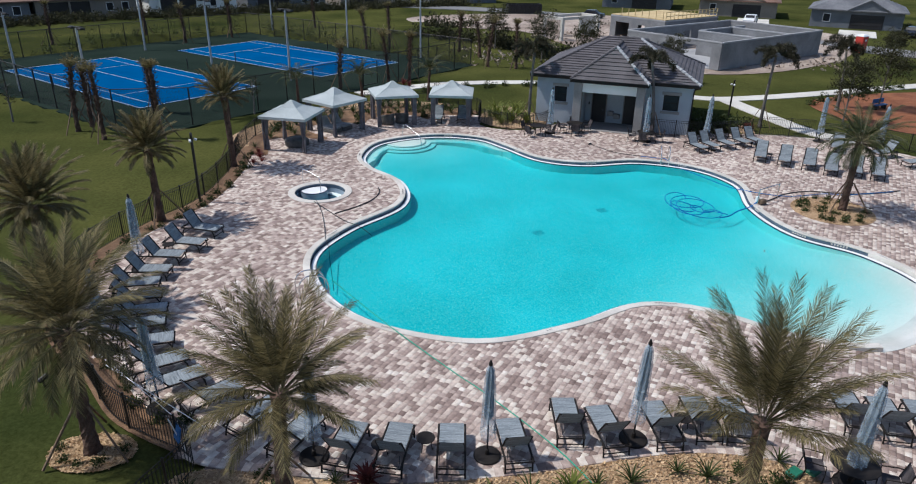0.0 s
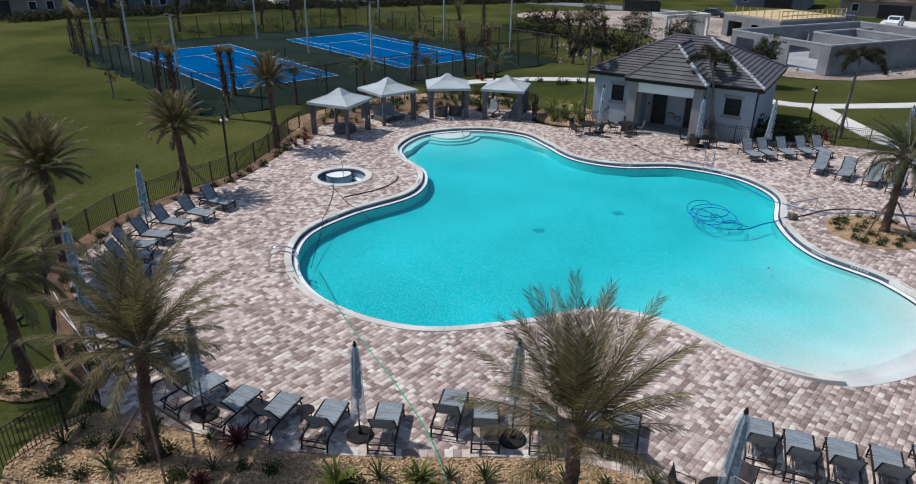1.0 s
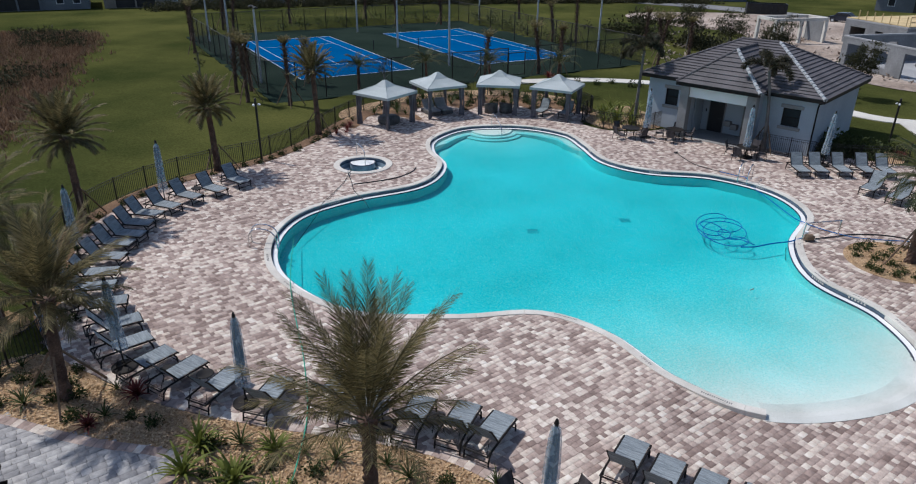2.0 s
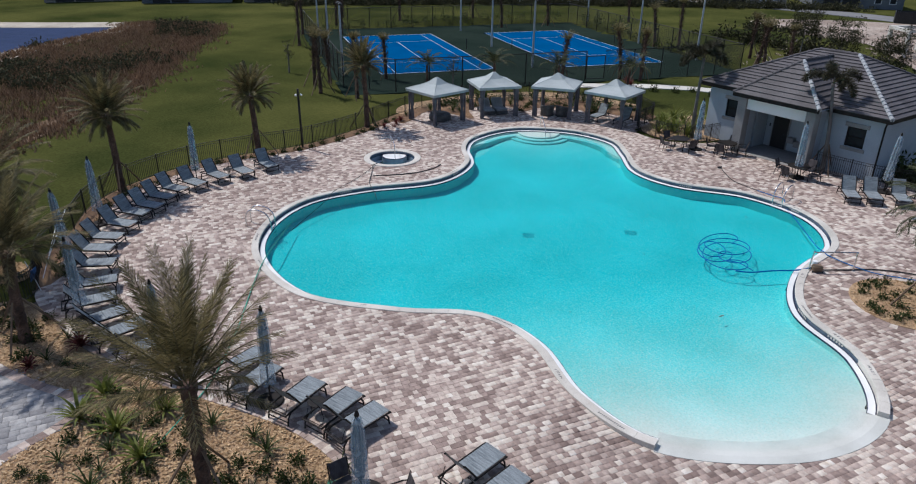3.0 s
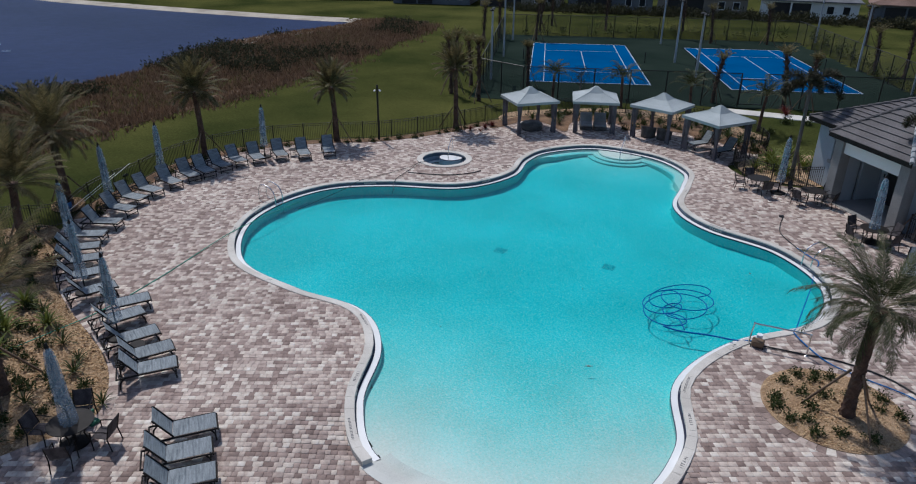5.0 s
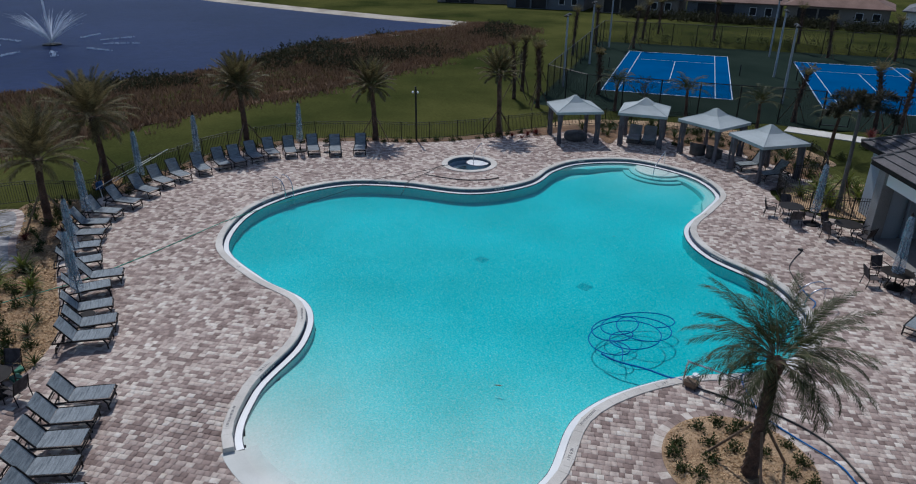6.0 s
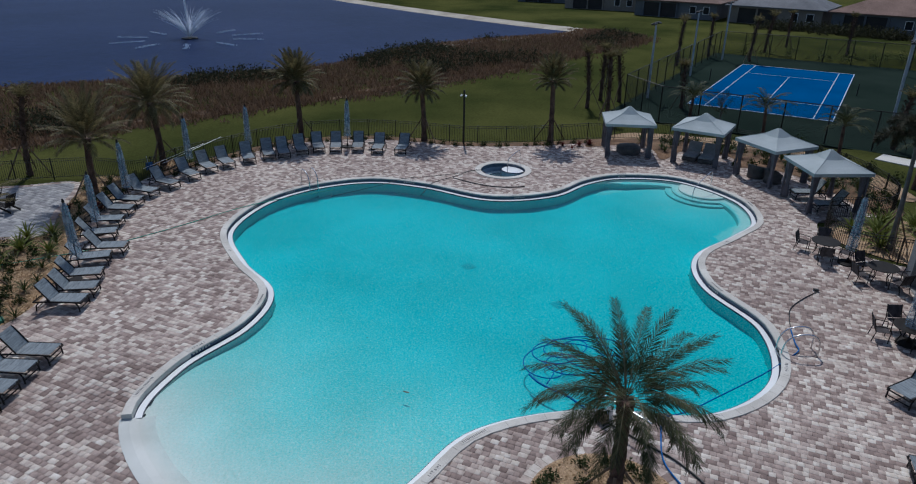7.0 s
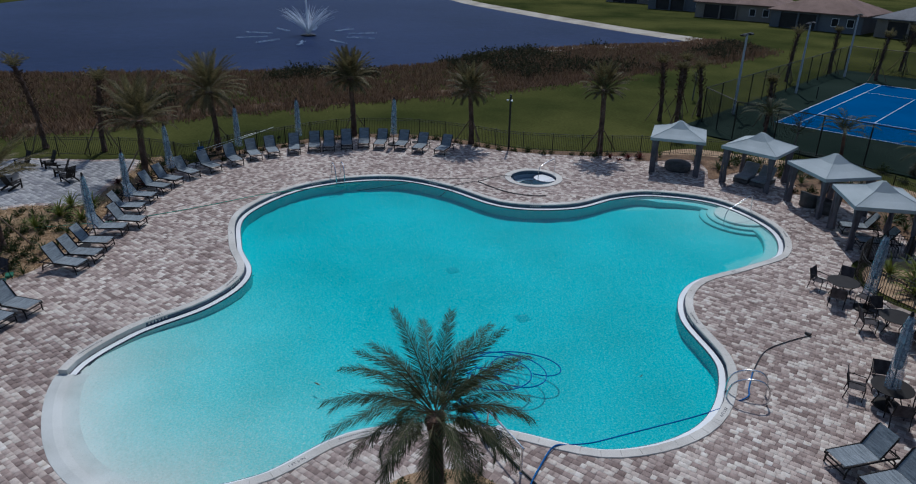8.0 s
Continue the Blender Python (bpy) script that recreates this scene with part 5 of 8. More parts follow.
bm = bmesh.new()
box(bm, 1.12, 0.58, 0.03, at(0.62, 0, 0), 0.01)
part("cloth", bm, M_TEAL, towel)

# mulch beds that reach in between the cabanas, darkened in colour for the shade there
MULCH_BACK = even(spline([(-13.4, 43.9), (-12.6, 43.7), (-13.0, 45.5), (-13.4, 47.5), (-11.6, 48.1), (-9.7, 47.85), (-9.5, 48.25), (-11.2, 50.0), (-10.9, 51.9), (-9.2, 52.9), (-7.7, 52.1), (-7.35, 52.6), (-7.0, 54.2),
              (-4.6, 55.5), (-3.0, 54.6), (-2.7, 54.0), (-2.4, 54.6), (-2.2, 55.8), (0.9, 55.7), (1.1, 57.6), (-2.6, 58.6), (-7.9, 57.9), (-12.4, 54.4), (-14.6, 48.6), (-14.2, 45.2)], 6), 0.3)
bed = sheet("mulch_bed", MULCH_BACK, [], 0.03, M_BROWNSHADEMULCH)
tagged(bed, "mulch bed behind and between the cabanas, shade put into its brown", "planting bed", kind="structure")
bx_, by_ = np.random.default_rng(41).uniform(-15, 1.5, 26000), np.random.default_rng(42).uniform(43, 59, 26000)

# ---- pool house ----
PH = at(5.96, 54.49, 0, 0, 0, -19)
pool_house = thing("pool_house", PH, "pale stucco pool house with grey-brown hipped tile roof and open porch", "pool house")
L, D, WALL, EAVE = 11.6, 9.0, 3.65, 3.75
PX0, PX1, PY = 3.45, 8.0, -1.1


def wall_box(name, x0, x1, y0, y1, z0, z1, material, parent=pool_house, label=""):
    bm = bmesh.new()
    box(bm, x1 - x0, y1 - y0, z1 - z0, at((x0 + x1) / 2, (y0 + y1) / 2, (z0 + z1) / 2), 0.01)
    return part(name, bm, material, parent, label)


def front_wing(x0, x1, wx0, wx1):
    wall_box("wall", x0, wx0, 0, 0.22, 0, WALL, M_HOUSEWALL)
    wall_box("wall", wx1, x1, 0, 0.22, 0, WALL, M_HOUSEWALL)
    wall_box("wall", wx0, wx1, 0.001, 0.22, 0, 1.7, M_HOUSEWALL)
    wall_box("wall", wx0, wx1, 0.001, 0.22, 2.85, WALL, M_HOUSEWALL)
    bm = bmesh.new()
    for a, b, c, d in ((wx0, wx0 + 0.07, 1.7, 2.85), (wx1 - 0.07, wx1, 1.7, 2.85), (wx0, wx1, 2.78, 2.85), (wx0, wx1, 1.7, 1.77), (wx0, wx1, 2.25, 2.3)):
        box(bm, b - a, 0.08, d - c, at((a + b) / 2, 0.1, (c + d) / 2))
    win = part("window", bm, M_BRONZE, pool_house, "dark framed sash window")
    bm = bmesh.new()
    box(bm, wx1 - wx0 - 0.1, 0.02, 1.07, at((wx0 + wx1) / 2, 0.13, 2.275))
    part("pane", bm, M_GLASS, win)
    wall_box("window_head", wx0 - 0.15, wx1 + 0.15, -0.06, 0.0, 2.87, 3.10, M_TRIM, label="grey stone window head")
    wall_box("window_sill", wx0 - 0.15, wx1 + 0.15, -0.08, 0.0, 1.48, 1.68, M_TRIM, label="grey stone sill")


front_wing(0, PX0, 1.4, 2.35)
front_wing(PX1, L, 9.6, 10.7)
wall_box("wall", 0, 0.22, 0.22, D, 0, WALL, M_HOUSEWALL)
wall_box("wall", L - 0.22, L, 0.22, D, 0, WALL, M_HOUSEWALL)
wall_box("wall", 0.22, L - 0.22, D - 0.22, D, 0, WALL, M_HOUSEWALL)
wall_box("porch_wall", PX0, PX0 + 0.2, 0.22, 1.5, 0, WALL, M_HOUSEWALL)
wall_box("porch_wall", PX1 - 0.2, PX1, 0.22, 1.5, 0, WALL, M_HOUSEWALL)
wall_box("porch_wall", PX0 + 0.2, PX1 - 0.2, 1.5, 1.7, 0, WALL, M_HOUSEWALL)
wall_box("porch_floor", PX0 - 0.05, PX1 + 0.05, PY - 0.3, 1.5, 0.0, 0.03, M_TRIM)
wall_box("porch_ceiling", PX0 - 0.3, PX1 + 0.3, PY - 0.3, 1.6, WALL - 0.14, WALL - 0.02, M_HOUSEWALL)
wall_box("porch_beam", PX0 + 0.28, PX1 - 0.28, PY - 0.16, PY + 0.16, WALL - 0.85, WALL - 0.02, M_STUCCO, label="white stucco porch beam")
for x in (PX0 - 0.02, PX1 + 0.02):
    wall_box("column", x - 0.3, x + 0.3, PY - 0.3, PY + 0.3, 0, WALL - 0.01, M_TRIM, label="square grey stone column")
    wall_box("wall", x - 0.22, x + 0.22, PY + 0.3, 0.0, 0, WALL - 0.02, M_HOUSEWALL)
for x0, x1 in ((4.2, 5.25), (6.65, 7.7)):
    wall_box("door_frame", x0 - 0.08, x1 + 0.08, 1.45, 1.498, 0.03, 2.62, M_TRIM, label="grey door frame")
    leaf = wall_box("door", x0, x1, 1.41, 1.449, 0.03, 2.54, M_DARK, label="dark brown door")
    bm = bmesh.new()
    tube(bm, [(x1 - 0.12, 1.39, 1.0), (x1 - 0.12, 1.36, 1.02), (x1 - 0.24, 1.36, 1.02)], 0.014, 6)
    part("door_handle", bm, M_STEEL, leaf, "steel lever handle")
for x0, z0 in ((5.45, 0.62), (5.95, 0.45)):
    basin_part = wall_box("drinking_fountain", x0, x0 + 0.46, 1.12, 1.498, z0, z0 + 0.36, M_TRIM, label="dark steel drinking fountain")
    bm = bmesh.new()
    tube(bm, [(x0 + 0.23, 1.30, z0 + 0.36), (x0 + 0.23, 1.30, z0 + 0.42), (x0 + 0.23, 1.24, z0 + 0.44)], 0.014, 6)
    part("spout", bm, M_STEEL, basin_part, "steel spout")
wall_box("wall_plate", 3.88, 3.98, 1.47, 1.498, 1.35, 1.55, M_DARK, label="small dark switch plate")


def slope(name, a, b, c, d, courses, parent=pool_house):
    """A roof slope a-b (eave) to d-c (ridge) in stepped tile courses."""
    a, b, c, d = (Vector(p) for p in (a, b, c, d))
    up = (b - a).cross(d - a)
    if up.length < 1e-6:
        up = (b - a).cross(c - a)
    up = up.normalized()
    if up.z < 0:
        up = -up
    bm = bmesh.new()
    last = None
    for i in range(courses + 1):
        s0 = i / courses
        lo0, lo1 = a.lerp(d, s0), b.lerp(c, s0)
        low = [bm.verts.new(lo0 + up * 0.012), bm.verts.new(lo1 + up * 0.012)]
        if last:
            bm.faces.new((last[0], last[1], low[1], low[0]))
        if i < courses:
            high = [bm.verts.new(lo0 + up * 0.07), bm.verts.new(lo1 + up * 0.07)]
            bm.faces.new((low[0], low[1], high[1], high[0]))
            last = high
    bmesh.ops.recalc_face_normals(bm, faces=bm.faces)
    return part(name, bm, M_ROOF, parent)


O = 0.5
RZ = 6.15
x0, x1, y0, y1 = -O, L + O, -O, D + O
rx0, rx1, ry = 4.5, 7.1, 4.5
slope("roof_slope", (x0, y0, EAVE), (x1, y0, EAVE), (rx1, ry, RZ), (rx0, ry, RZ), 17)
slope("roof_slope", (x1, y0, EAVE), (x1, y1, EAVE), (rx1, ry, RZ), (rx1, ry, RZ), 17)
slope("roof_slope", (x1, y1, EAVE), (x0, y1, EAVE), (rx0, ry, RZ), (rx1, ry, RZ), 17)
slope("roof_slope", (x0, y1, EAVE), (x0, y0, EAVE), (rx0, ry, RZ), (rx0, ry, RZ), 17)
pm, pw = (PX0 + PX1) / 2, (PX1 - PX0) / 2 + 0.6
pz = 5.95
pf = PY - 0.6
slope("porch_roof_slope", (pm - pw, pf, EAVE + 0.02), (pm + pw, pf, EAVE + 0.02), (pm, 0.7, pz), (pm, 0.7, pz), 9)
slope("porch_roof_slope", (pm + pw, pf, EAVE + 0.02), (pm + pw, y0 + 0.2, EAVE + 0.1), (pm, 4.0, pz), (pm, 0.7, pz), 9)
slope("porch_roof_slope", (pm - pw, y0 + 0.2, EAVE + 0.1), (pm - pw, pf, EAVE + 0.02), (pm, 0.7, pz), (pm, 4.0, pz), 9)


def ridge(name, a, b, parent=pool_house, material=None, r=0.11):
    a, b = Vector(a), Vector(b)
    n = max(2, int((b - a).length / 0.36))
    bm = bmesh.new()
    line, radii = [], []
    for i in range(n):
        line += [a.lerp(b, (i + 0.02) / n) + Vector((0, 0, 0.045)), a.lerp(b, (i + 0.98) / n) + Vector((0, 0, 0.025))]
        radii += [r, r * 0.8]
    tube(bm, line, radii, 8)
    return part(name, bm, material or M_ROOF, parent)


for p, q, m in (((x0, y0, EAVE), (rx0, ry, RZ), M_ROOF), ((x1, y0, EAVE), (rx1, ry, RZ), M_RIDGE), ((x1, y1, EAVE), (rx1, ry, RZ), M_ROOF),
                ((x0, y1, EAVE), (rx0, ry, RZ), M_ROOF), ((rx0, ry, RZ), (rx1, ry, RZ), M_ROOF), ((pm + pw, pf, EAVE), (pm, 0.7, pz), M_RIDGE),
                ((pm - pw, pf, EAVE), (pm, 0.7, pz), M_ROOF), ((pm, 0.7, pz), (pm, 4.0, pz), M_ROOF)):
    ridge("ridge_cap", p, q, material=m, r=0.13 if m is M_RIDGE else 0.11)
for a, b, c, d in ((x0, x1, y0, y0 + 0.06), (x0, x1, y1 - 0.06, y1), (x0, x0 + 0.06, y0 + 0.06, y1 - 0.06), (x1 - 0.06, x1, y0 + 0.06, y1 - 0.06)):
    wall_box("fascia", a, b, c, d, EAVE - 0.22, EAVE + 0.03, M_BRONZE, label="dark gutter and fascia")
wall_box("fascia", pm - pw, pm + pw, pf, pf + 0.06, EAVE - 0.20, EAVE + 0.05, M_BRONZE, label="dark gutter and fascia")
wall_box("soffit", x0 + 0.06, x1 - 0.06, y0 + 0.06, y1 - 0.06, EAVE - 0.09, EAVE - 0.03, M_HOUSEWALL)
wall_box("soffit", pm - pw + 0.02, pm + pw - 0.02, pf + 0.06, y0, EAVE - 0.09, EAVE - 0.03, M_HOUSEWALL)
bm = bmesh.new()
tube(bm, [(L + 0.45, -0.5, EAVE - 0.15), (L + 0.1, -0.1, EAVE - 0.35), (L + 0.06, -0.06, EAVE - 0.6), (L + 0.06, -0.06, 0.1)], 0.05, 8)
part("downpipe", bm, M_BRONZE, pool_house, "dark downpipe")

# ---- pool fence: posts, rails, pickets ----
def picket_fence(line, label, name="pool_fence", height=1.25, z=0.0, single=(0, 300)):
    """A dark metal fence along a line of even points."""
    f = thing(name, at(0, 0, 0), label, "fence")
    every = 17
    V, F = [], []
    for i in range(0, len(line), every):
        p = line[i]
        bm = bmesh.new()
        box(bm, 0.06, 0.06, height + 0.08, at(p.x, p.y, z + (height + 0.08) / 2 - 0.04), 0.006)
        part("post", bm, M_BLACK, f)
        run = line[i:i + every + 1]
        if len(run) > 1:
            for h in (height - 0.03, height - 0.17, 0.12):
                bm = bmesh.new()
                tube(bm, [(q.x, q.y, z + h) for q in run[::4] + [run[-1]]], 0.016, 4)
                part("rail", bm, M_BLACK, f)
    bm = bmesh.new()
    box(bm, 0.018, 0.018, height - 0.07, at(0, 0, z + height / 2 + 0.025))
    bar = bpy.data.meshes.new("picket")
    bm.to_mesh(bar)
    bm.free()
    bar.materials.append(M_BLACK)
    for i, p in enumerate(line):
        if i % every == 0:
            continue
        if single[0] <= i < single[1]:
            one = new("picket", bar)
            one.parent = f
            step = line[min(i + 1, len(line) - 1)] - line[max(i - 1, 0)]
            one.matrix_basis = at(p.x, p.y, 0, 0, 0, math.degrees(math.atan2(step.y, step.x)))
            continue
        d = (line[min(i + 1, len(line) - 1)] - line[max(i - 1, 0)]).normalized() * 0.009
        n = Vector((-d.y, d.x))
        k = len(V)
        for q in (p - d - n, p + d - n, p + d + n, p - d + n):
            V.append((q.x, q.y, z + 0.06))
        for q in (p - d - n, p + d - n, p + d + n, p - d + n):
            V.append((q.x, q.y, z + height - 0.01))
        F += [(k, k + 1, k + 5, k + 4), (k + 1, k + 2, k + 6, k + 5), (k + 2, k + 3, k + 7, k + 6), (k + 3, k, k + 4, k + 7), (k + 4, k + 5, k + 6, k + 7)]
    if V:
        tagged(raw("picket", V, F, M_BLACK, f), kind="stuff")
    return f


picket_fence(FENCE, "dark bronze metal picket fence round the pool", single=(95, 395))
picket_fence(even(spline([(13.9, 50.75), (17.2, 49.9), (20.0, 50.3), (22.53, 51.3)], 6, False), 0.12, False), "dark metal picket fence beside the pool house")
gate = even([Vector((22.6, 51.35)), Vector((26.2, 50.5))], 0.12, False)
picket_fence(gate, "dark metal double gate onto the garden path", "pool_gate", 1.4)
picket_fence(even(spline([(26.38, 50.35), (30.79, 48.41), (34.5, 41.0), (34.8, 30.0)], 8, False), 0.12, False), "dark metal picket fence along the far deck edge")

# ---- court fence ----
M_LINK, tl, bl = nodes_of("black chain link")
bl.inputs["Base Color"].default_value = (0.012, 0.012, 0.013, 1)
bl.inputs["Roughness"].default_value = 0.6
wv = []
for ang in (45, -45):
    mp = tl.nodes.new("ShaderNodeMapping")
    mp.inputs["Rotation"].default_value = (0, 0, radians(ang))
    link(tl, tl.nodes.new("ShaderNodeTexCoord").outputs["UV"], mp.inputs["Vector"])
    w = tl.nodes.new("ShaderNodeTexWave")
    w.inputs["Scale"].default_value = 4.5
    link(tl, mp.outputs["Vector"], w.inputs["Vector"])
    g = tl.nodes.new("ShaderNodeMath")
    g.operation = "GREATER_THAN"
    g.inputs[1].default_value = 0.955
    link(tl, w.outputs["Fac"], g.inputs[0])
    wv.append(g.outputs[0])
mxm = tl.nodes.new("ShaderNodeMath")
mxm.operation = "MAXIMUM"
link(tl, wv[0], mxm.inputs[0])
link(tl, wv[1], mxm.inputs[1])
link(tl, mxm.outputs[0], bl.inputs["Alpha"])


def link_fence(name, corners, height, step, label):
    f = thing(name, at(0, 0, 0), label, "fence")
    for a, b in zip(corners, corners[1:]):
        a, b = Vector(a), Vector(b)
        n = max(1, round((b - a).length / step))
        for i in range(n):
            p, q = a.lerp(b, i / n), a.lerp(b, (i + 1) / n)
            zp, zq = on_ground(p.x, p.y), on_ground(q.x, q.y)
            bm = bmesh.new()
            tube(bm, [(p.x, p.y, zp), (p.x, p.y, zp + height + 0.03)], 0.055, 6)
            part("post", bm, M_BLACK, f)
            for h in (height, 0.08):
                bm = bmesh.new()
                tube(bm, [(p.x, p.y, zp + h), (q.x, q.y, zq + h)], 0.035, 5)
                part("rail", bm, M_BLACK, f)
            bm = bmesh.new()
            uv = bm.loops.layers.uv.new("UVMap")
            face = bm.faces.new([bm.verts.new(v) for v in ((p.x, p.y, zp + 0.08), (q.x, q.y, zq + 0.08), (q.x, q.y, zq + height), (p.x, p.y, zp + height))])
            d = (q - p).length
            for l, c in zip(face.loops, ((0, 0), (d, 0), (d, height), (0, height))):
                l[uv].uv = c
            part("mesh_panel", bm, M_LINK, f, "black chain link mesh")
    return f


def on_court(u, v):
    return (mid_c.x + CU.x * u + CV.x * v, mid_c.y + CU.y * u + CV.y * v)


link_fence("court_fence", [on_court(-20.4, 2.5), on_court(-20.4, -15.9), on_court(-16.9, -20.0), on_court(20.4, -20.0), on_court(20.4, 20.0), on_court(-20.4, 20.0), on_court(-20.4, 4.5)],
           3.0, 3.1, "tall black chain link fence round the courts")
gpost = thing("court_gate", at(*on_court(-20.45, 3.5), 0, 0, 0, COURT_AZ + 90), "black framed gate in the court fence", "gate")
bm = bmesh.new()
for x, z, lx, lz in ((-0.95, 1.15, 0.07, 2.2), (0.95, 1.15, 0.07, 2.2), (0, 2.2, 1.97, 0.07), (0, 0.1, 1.97, 0.07), (0, 1.1, 1.97, 0.05)):
    box(bm, lx, 0.06, lz, at(x, 0, z))
part("gate_frame", bm, M_BLACK, gpost)


def court_light(x, y):
    z = on_ground(x, y)
    p = thing("court_light", at(x, y, z, 0, 0, COURT_AZ), "tall galvanised court light pole with a dark cross-arm fixture", "light pole", "court light poles")
    bm = bmesh.new()
    tube(bm, [(0, 0, 0), (0, 0, 6.9)], [0.12, 0.085], 10)
    part("pole", bm, M_POLE, p)
    bm = bmesh.new()
    box(bm, 1.9, 0.10, 0.10, at(0, 0, 6.95), 0.01)
    part("arm", bm, M_BLACK, p)
    for s in (-1, 1):
        bm = bmesh.new()
        box(bm, 0.62, 0.36, 0.13, at(s * 0.7, 0, 6.87), 0.02)
        part("lamp_head", bm, M_BLACK, p)


for x, y in ((-29.0, 53.8), (-39.9, 62.4), (-50.8, 71.0), (-17.1, 69.6), (-27.8, 77.9), (-39.0, 86.8), (-5.0, 85.0), (-14.9, 92.2), (-27.3, 102.4)):
    court_light(x, y)


def garden_lamp(x, y, h, turn):
    p = thing("security_light", at(x, y, 0, 0, 0, turn), "black post with white floodlights and a camera", "lamp post", "security lights")
    bm = bmesh.new()
    tube(bm, [(0, 0, 0), (0, 0, h)], 0.07, 8)
    part("pole", bm, M_BLACK, p)
    for s in (-1, 1):
        bm = bmesh.new()
        box(bm, 0.16, 0.12, 0.10, at(0.10, s * 0.17, h - 0.25, 0, 25, s * 30), 0.02)
        part("floodlight", bm, M_WHITEPL, p, "white floodlight head")
    bm = bmesh.new()
    lathe(bm, [(0.02, h), (0.07, h + 0.02), (0.07, h + 0.10), (0.02, h + 0.14)], 10)
    part("cap", bm, M_BLACK, p)


garden_lamp(-13.9, 35.05, 3.7, -30)
garden_lamp(22.2, 56.9, 2.9, 200)
for x, y, t in ((-13.1, 18.6, 40), (-12.2, 36.6, 0)):
    s = thing("ground_spotlight", at(x, y, on_ground(x, y), 0, 0, t), "small dark landscape spotlight on the ground", "spotlight", "ground spotlights")
    bm = bmesh.new()
    tube(bm, [(0, 0, 0), (0, 0, 0.22)], 0.03, 6)
    part("stake", bm, M_BLACK, s)
    bm = bmesh.new()
    tube(bm, [(-0.12, 0, 0.2), (0.16, 0, 0.34)], 0.085, 10)
    part("head", bm, M_BLACK, s)


# ---- pool fittings ----
def pool_ladder(x, y, turn, label):
    """Two bent steel rails over the coping with treads below; +x points into the water."""
    l = thing("pool_ladder", at(x, y, 0, 0, 0, turn), label, "pool ladder", "pool ladders")
    for s in (-1, 1):
        bm = bmesh.new()
        tube(bm, spline([(-0.75, s * 0.28, 0.0), (-0.74, s * 0.28, 0.55), (-0.45, s * 0.28, 0.86), (0.1, s * 0.27, 0.80), (0.42, s * 0.26, 0.45), (0.47, s * 0.25, -0.3), (0.47, s * 0.25, -0.85)], 5, False), 0.03, 8)
        part("rail", bm, M_STEEL, l, smooth=True)
    for z in (-0.1, -0.38, -0.66):
        bm = bmesh.new()
        box(bm, 0.10, 0.50, 0.03, at(0.46, 0, z), 0.008)
        part("tread", bm, M_STEEL, l)


pool_ladder(-5.68, 25.2, 28, "bent steel pool ladder over the coping")
pool_ladder(13.55, 44.25, -100, "bent steel pool ladder over the coping")


def hand_rail(name, pts, label, r=0.024):
    h = thing(name, at(*pts[0]), label, "handrail")
    o = Vector(pts[0])
    bm = bmesh.new()
    tube(bm, spline([tuple(Vector(p) - o) for p in pts], 5, False), r, 8)
    part("rail", bm, M_STEEL, h, smooth=True)
    bm = bmesh.new()
    lathe(bm, [(0.06, 0.0), (0.06, 0.02), (0.03, 0.035)], 12)
    part("flange", bm, M_STEEL, h)
    return h


hand_rail("step_handrail", [(-4.15, 49.0, 0.0), (-4.1, 48.95, 0.72), (-3.9, 48.75, 0.92), (-3.2, 47.9, 0.62), (-2.75, 47.35, 0.30), (-2.7, 47.3, -0.6)], "bent steel handrail beside the pool steps")
hand_rail("pool_rail", [(18.1, 37.3, 0.0), (18.1, 37.3, 0.80), (18.0, 37.25, 0.86), (16.75, 36.35, 0.86), (16.6, 36.25, 0.80), (16.55, 36.2, -0.2)], "square bent steel rail at the pool edge", 0.03)


def hose(name, pts, r, material, label, smoothing=7):
    o = Vector(pts[0])
    h = thing(name, at(*pts[0]), label, "hose")
    bm = bmesh.new()
    tube(bm, spline([tuple(Vector(p) - o) for p in pts], smoothing, False), r, 6)
    part("tube", bm, material, h, smooth=True)
    return h


hose("black_hose", [(9.25, 47.79, 0.03), (9.9, 46.7, 0.03), (10.7, 45.74, 0.03), (12.15, 44.96, 0.045)], 0.02, M_BLACKHOSE, "black hose end on the pool deck")
hose("blue_hose", [(12.15, 44.96, 0.045), (13.1, 44.6, 0.06), (13.6, 44.45, 0.07), (13.85, 44.0, -0.05), (14.05, 43.55, -0.17), (14.74, 42.39, -0.17),
                   (15.79, 40.39, -0.17), (16.35, 39.35, -0.15), (16.73, 38.64, 0.0), (16.95, 38.2, 0.07), (17.72, 37.85, 0.05), (18.8, 37.55, 0.05), (19.9, 37.75, 0.05), (21.2, 38.1, 0.05), (22.5, 38.0, 0.05), (25.5, 38.7, 0.05)],
     0.024, M_HOSE, "flat blue discharge hose across deck and pool")
hose("blue_hose", [(16.6, 36.4, 0.07), (16.1, 36.0, -0.05), (15.3, 35.6, -0.16), (14.6, 34.9, -0.17), (14.0, 34.6, -0.17)], 0.035, M_HOSE, "blue suction hose from the pump into the pool")
coil = []
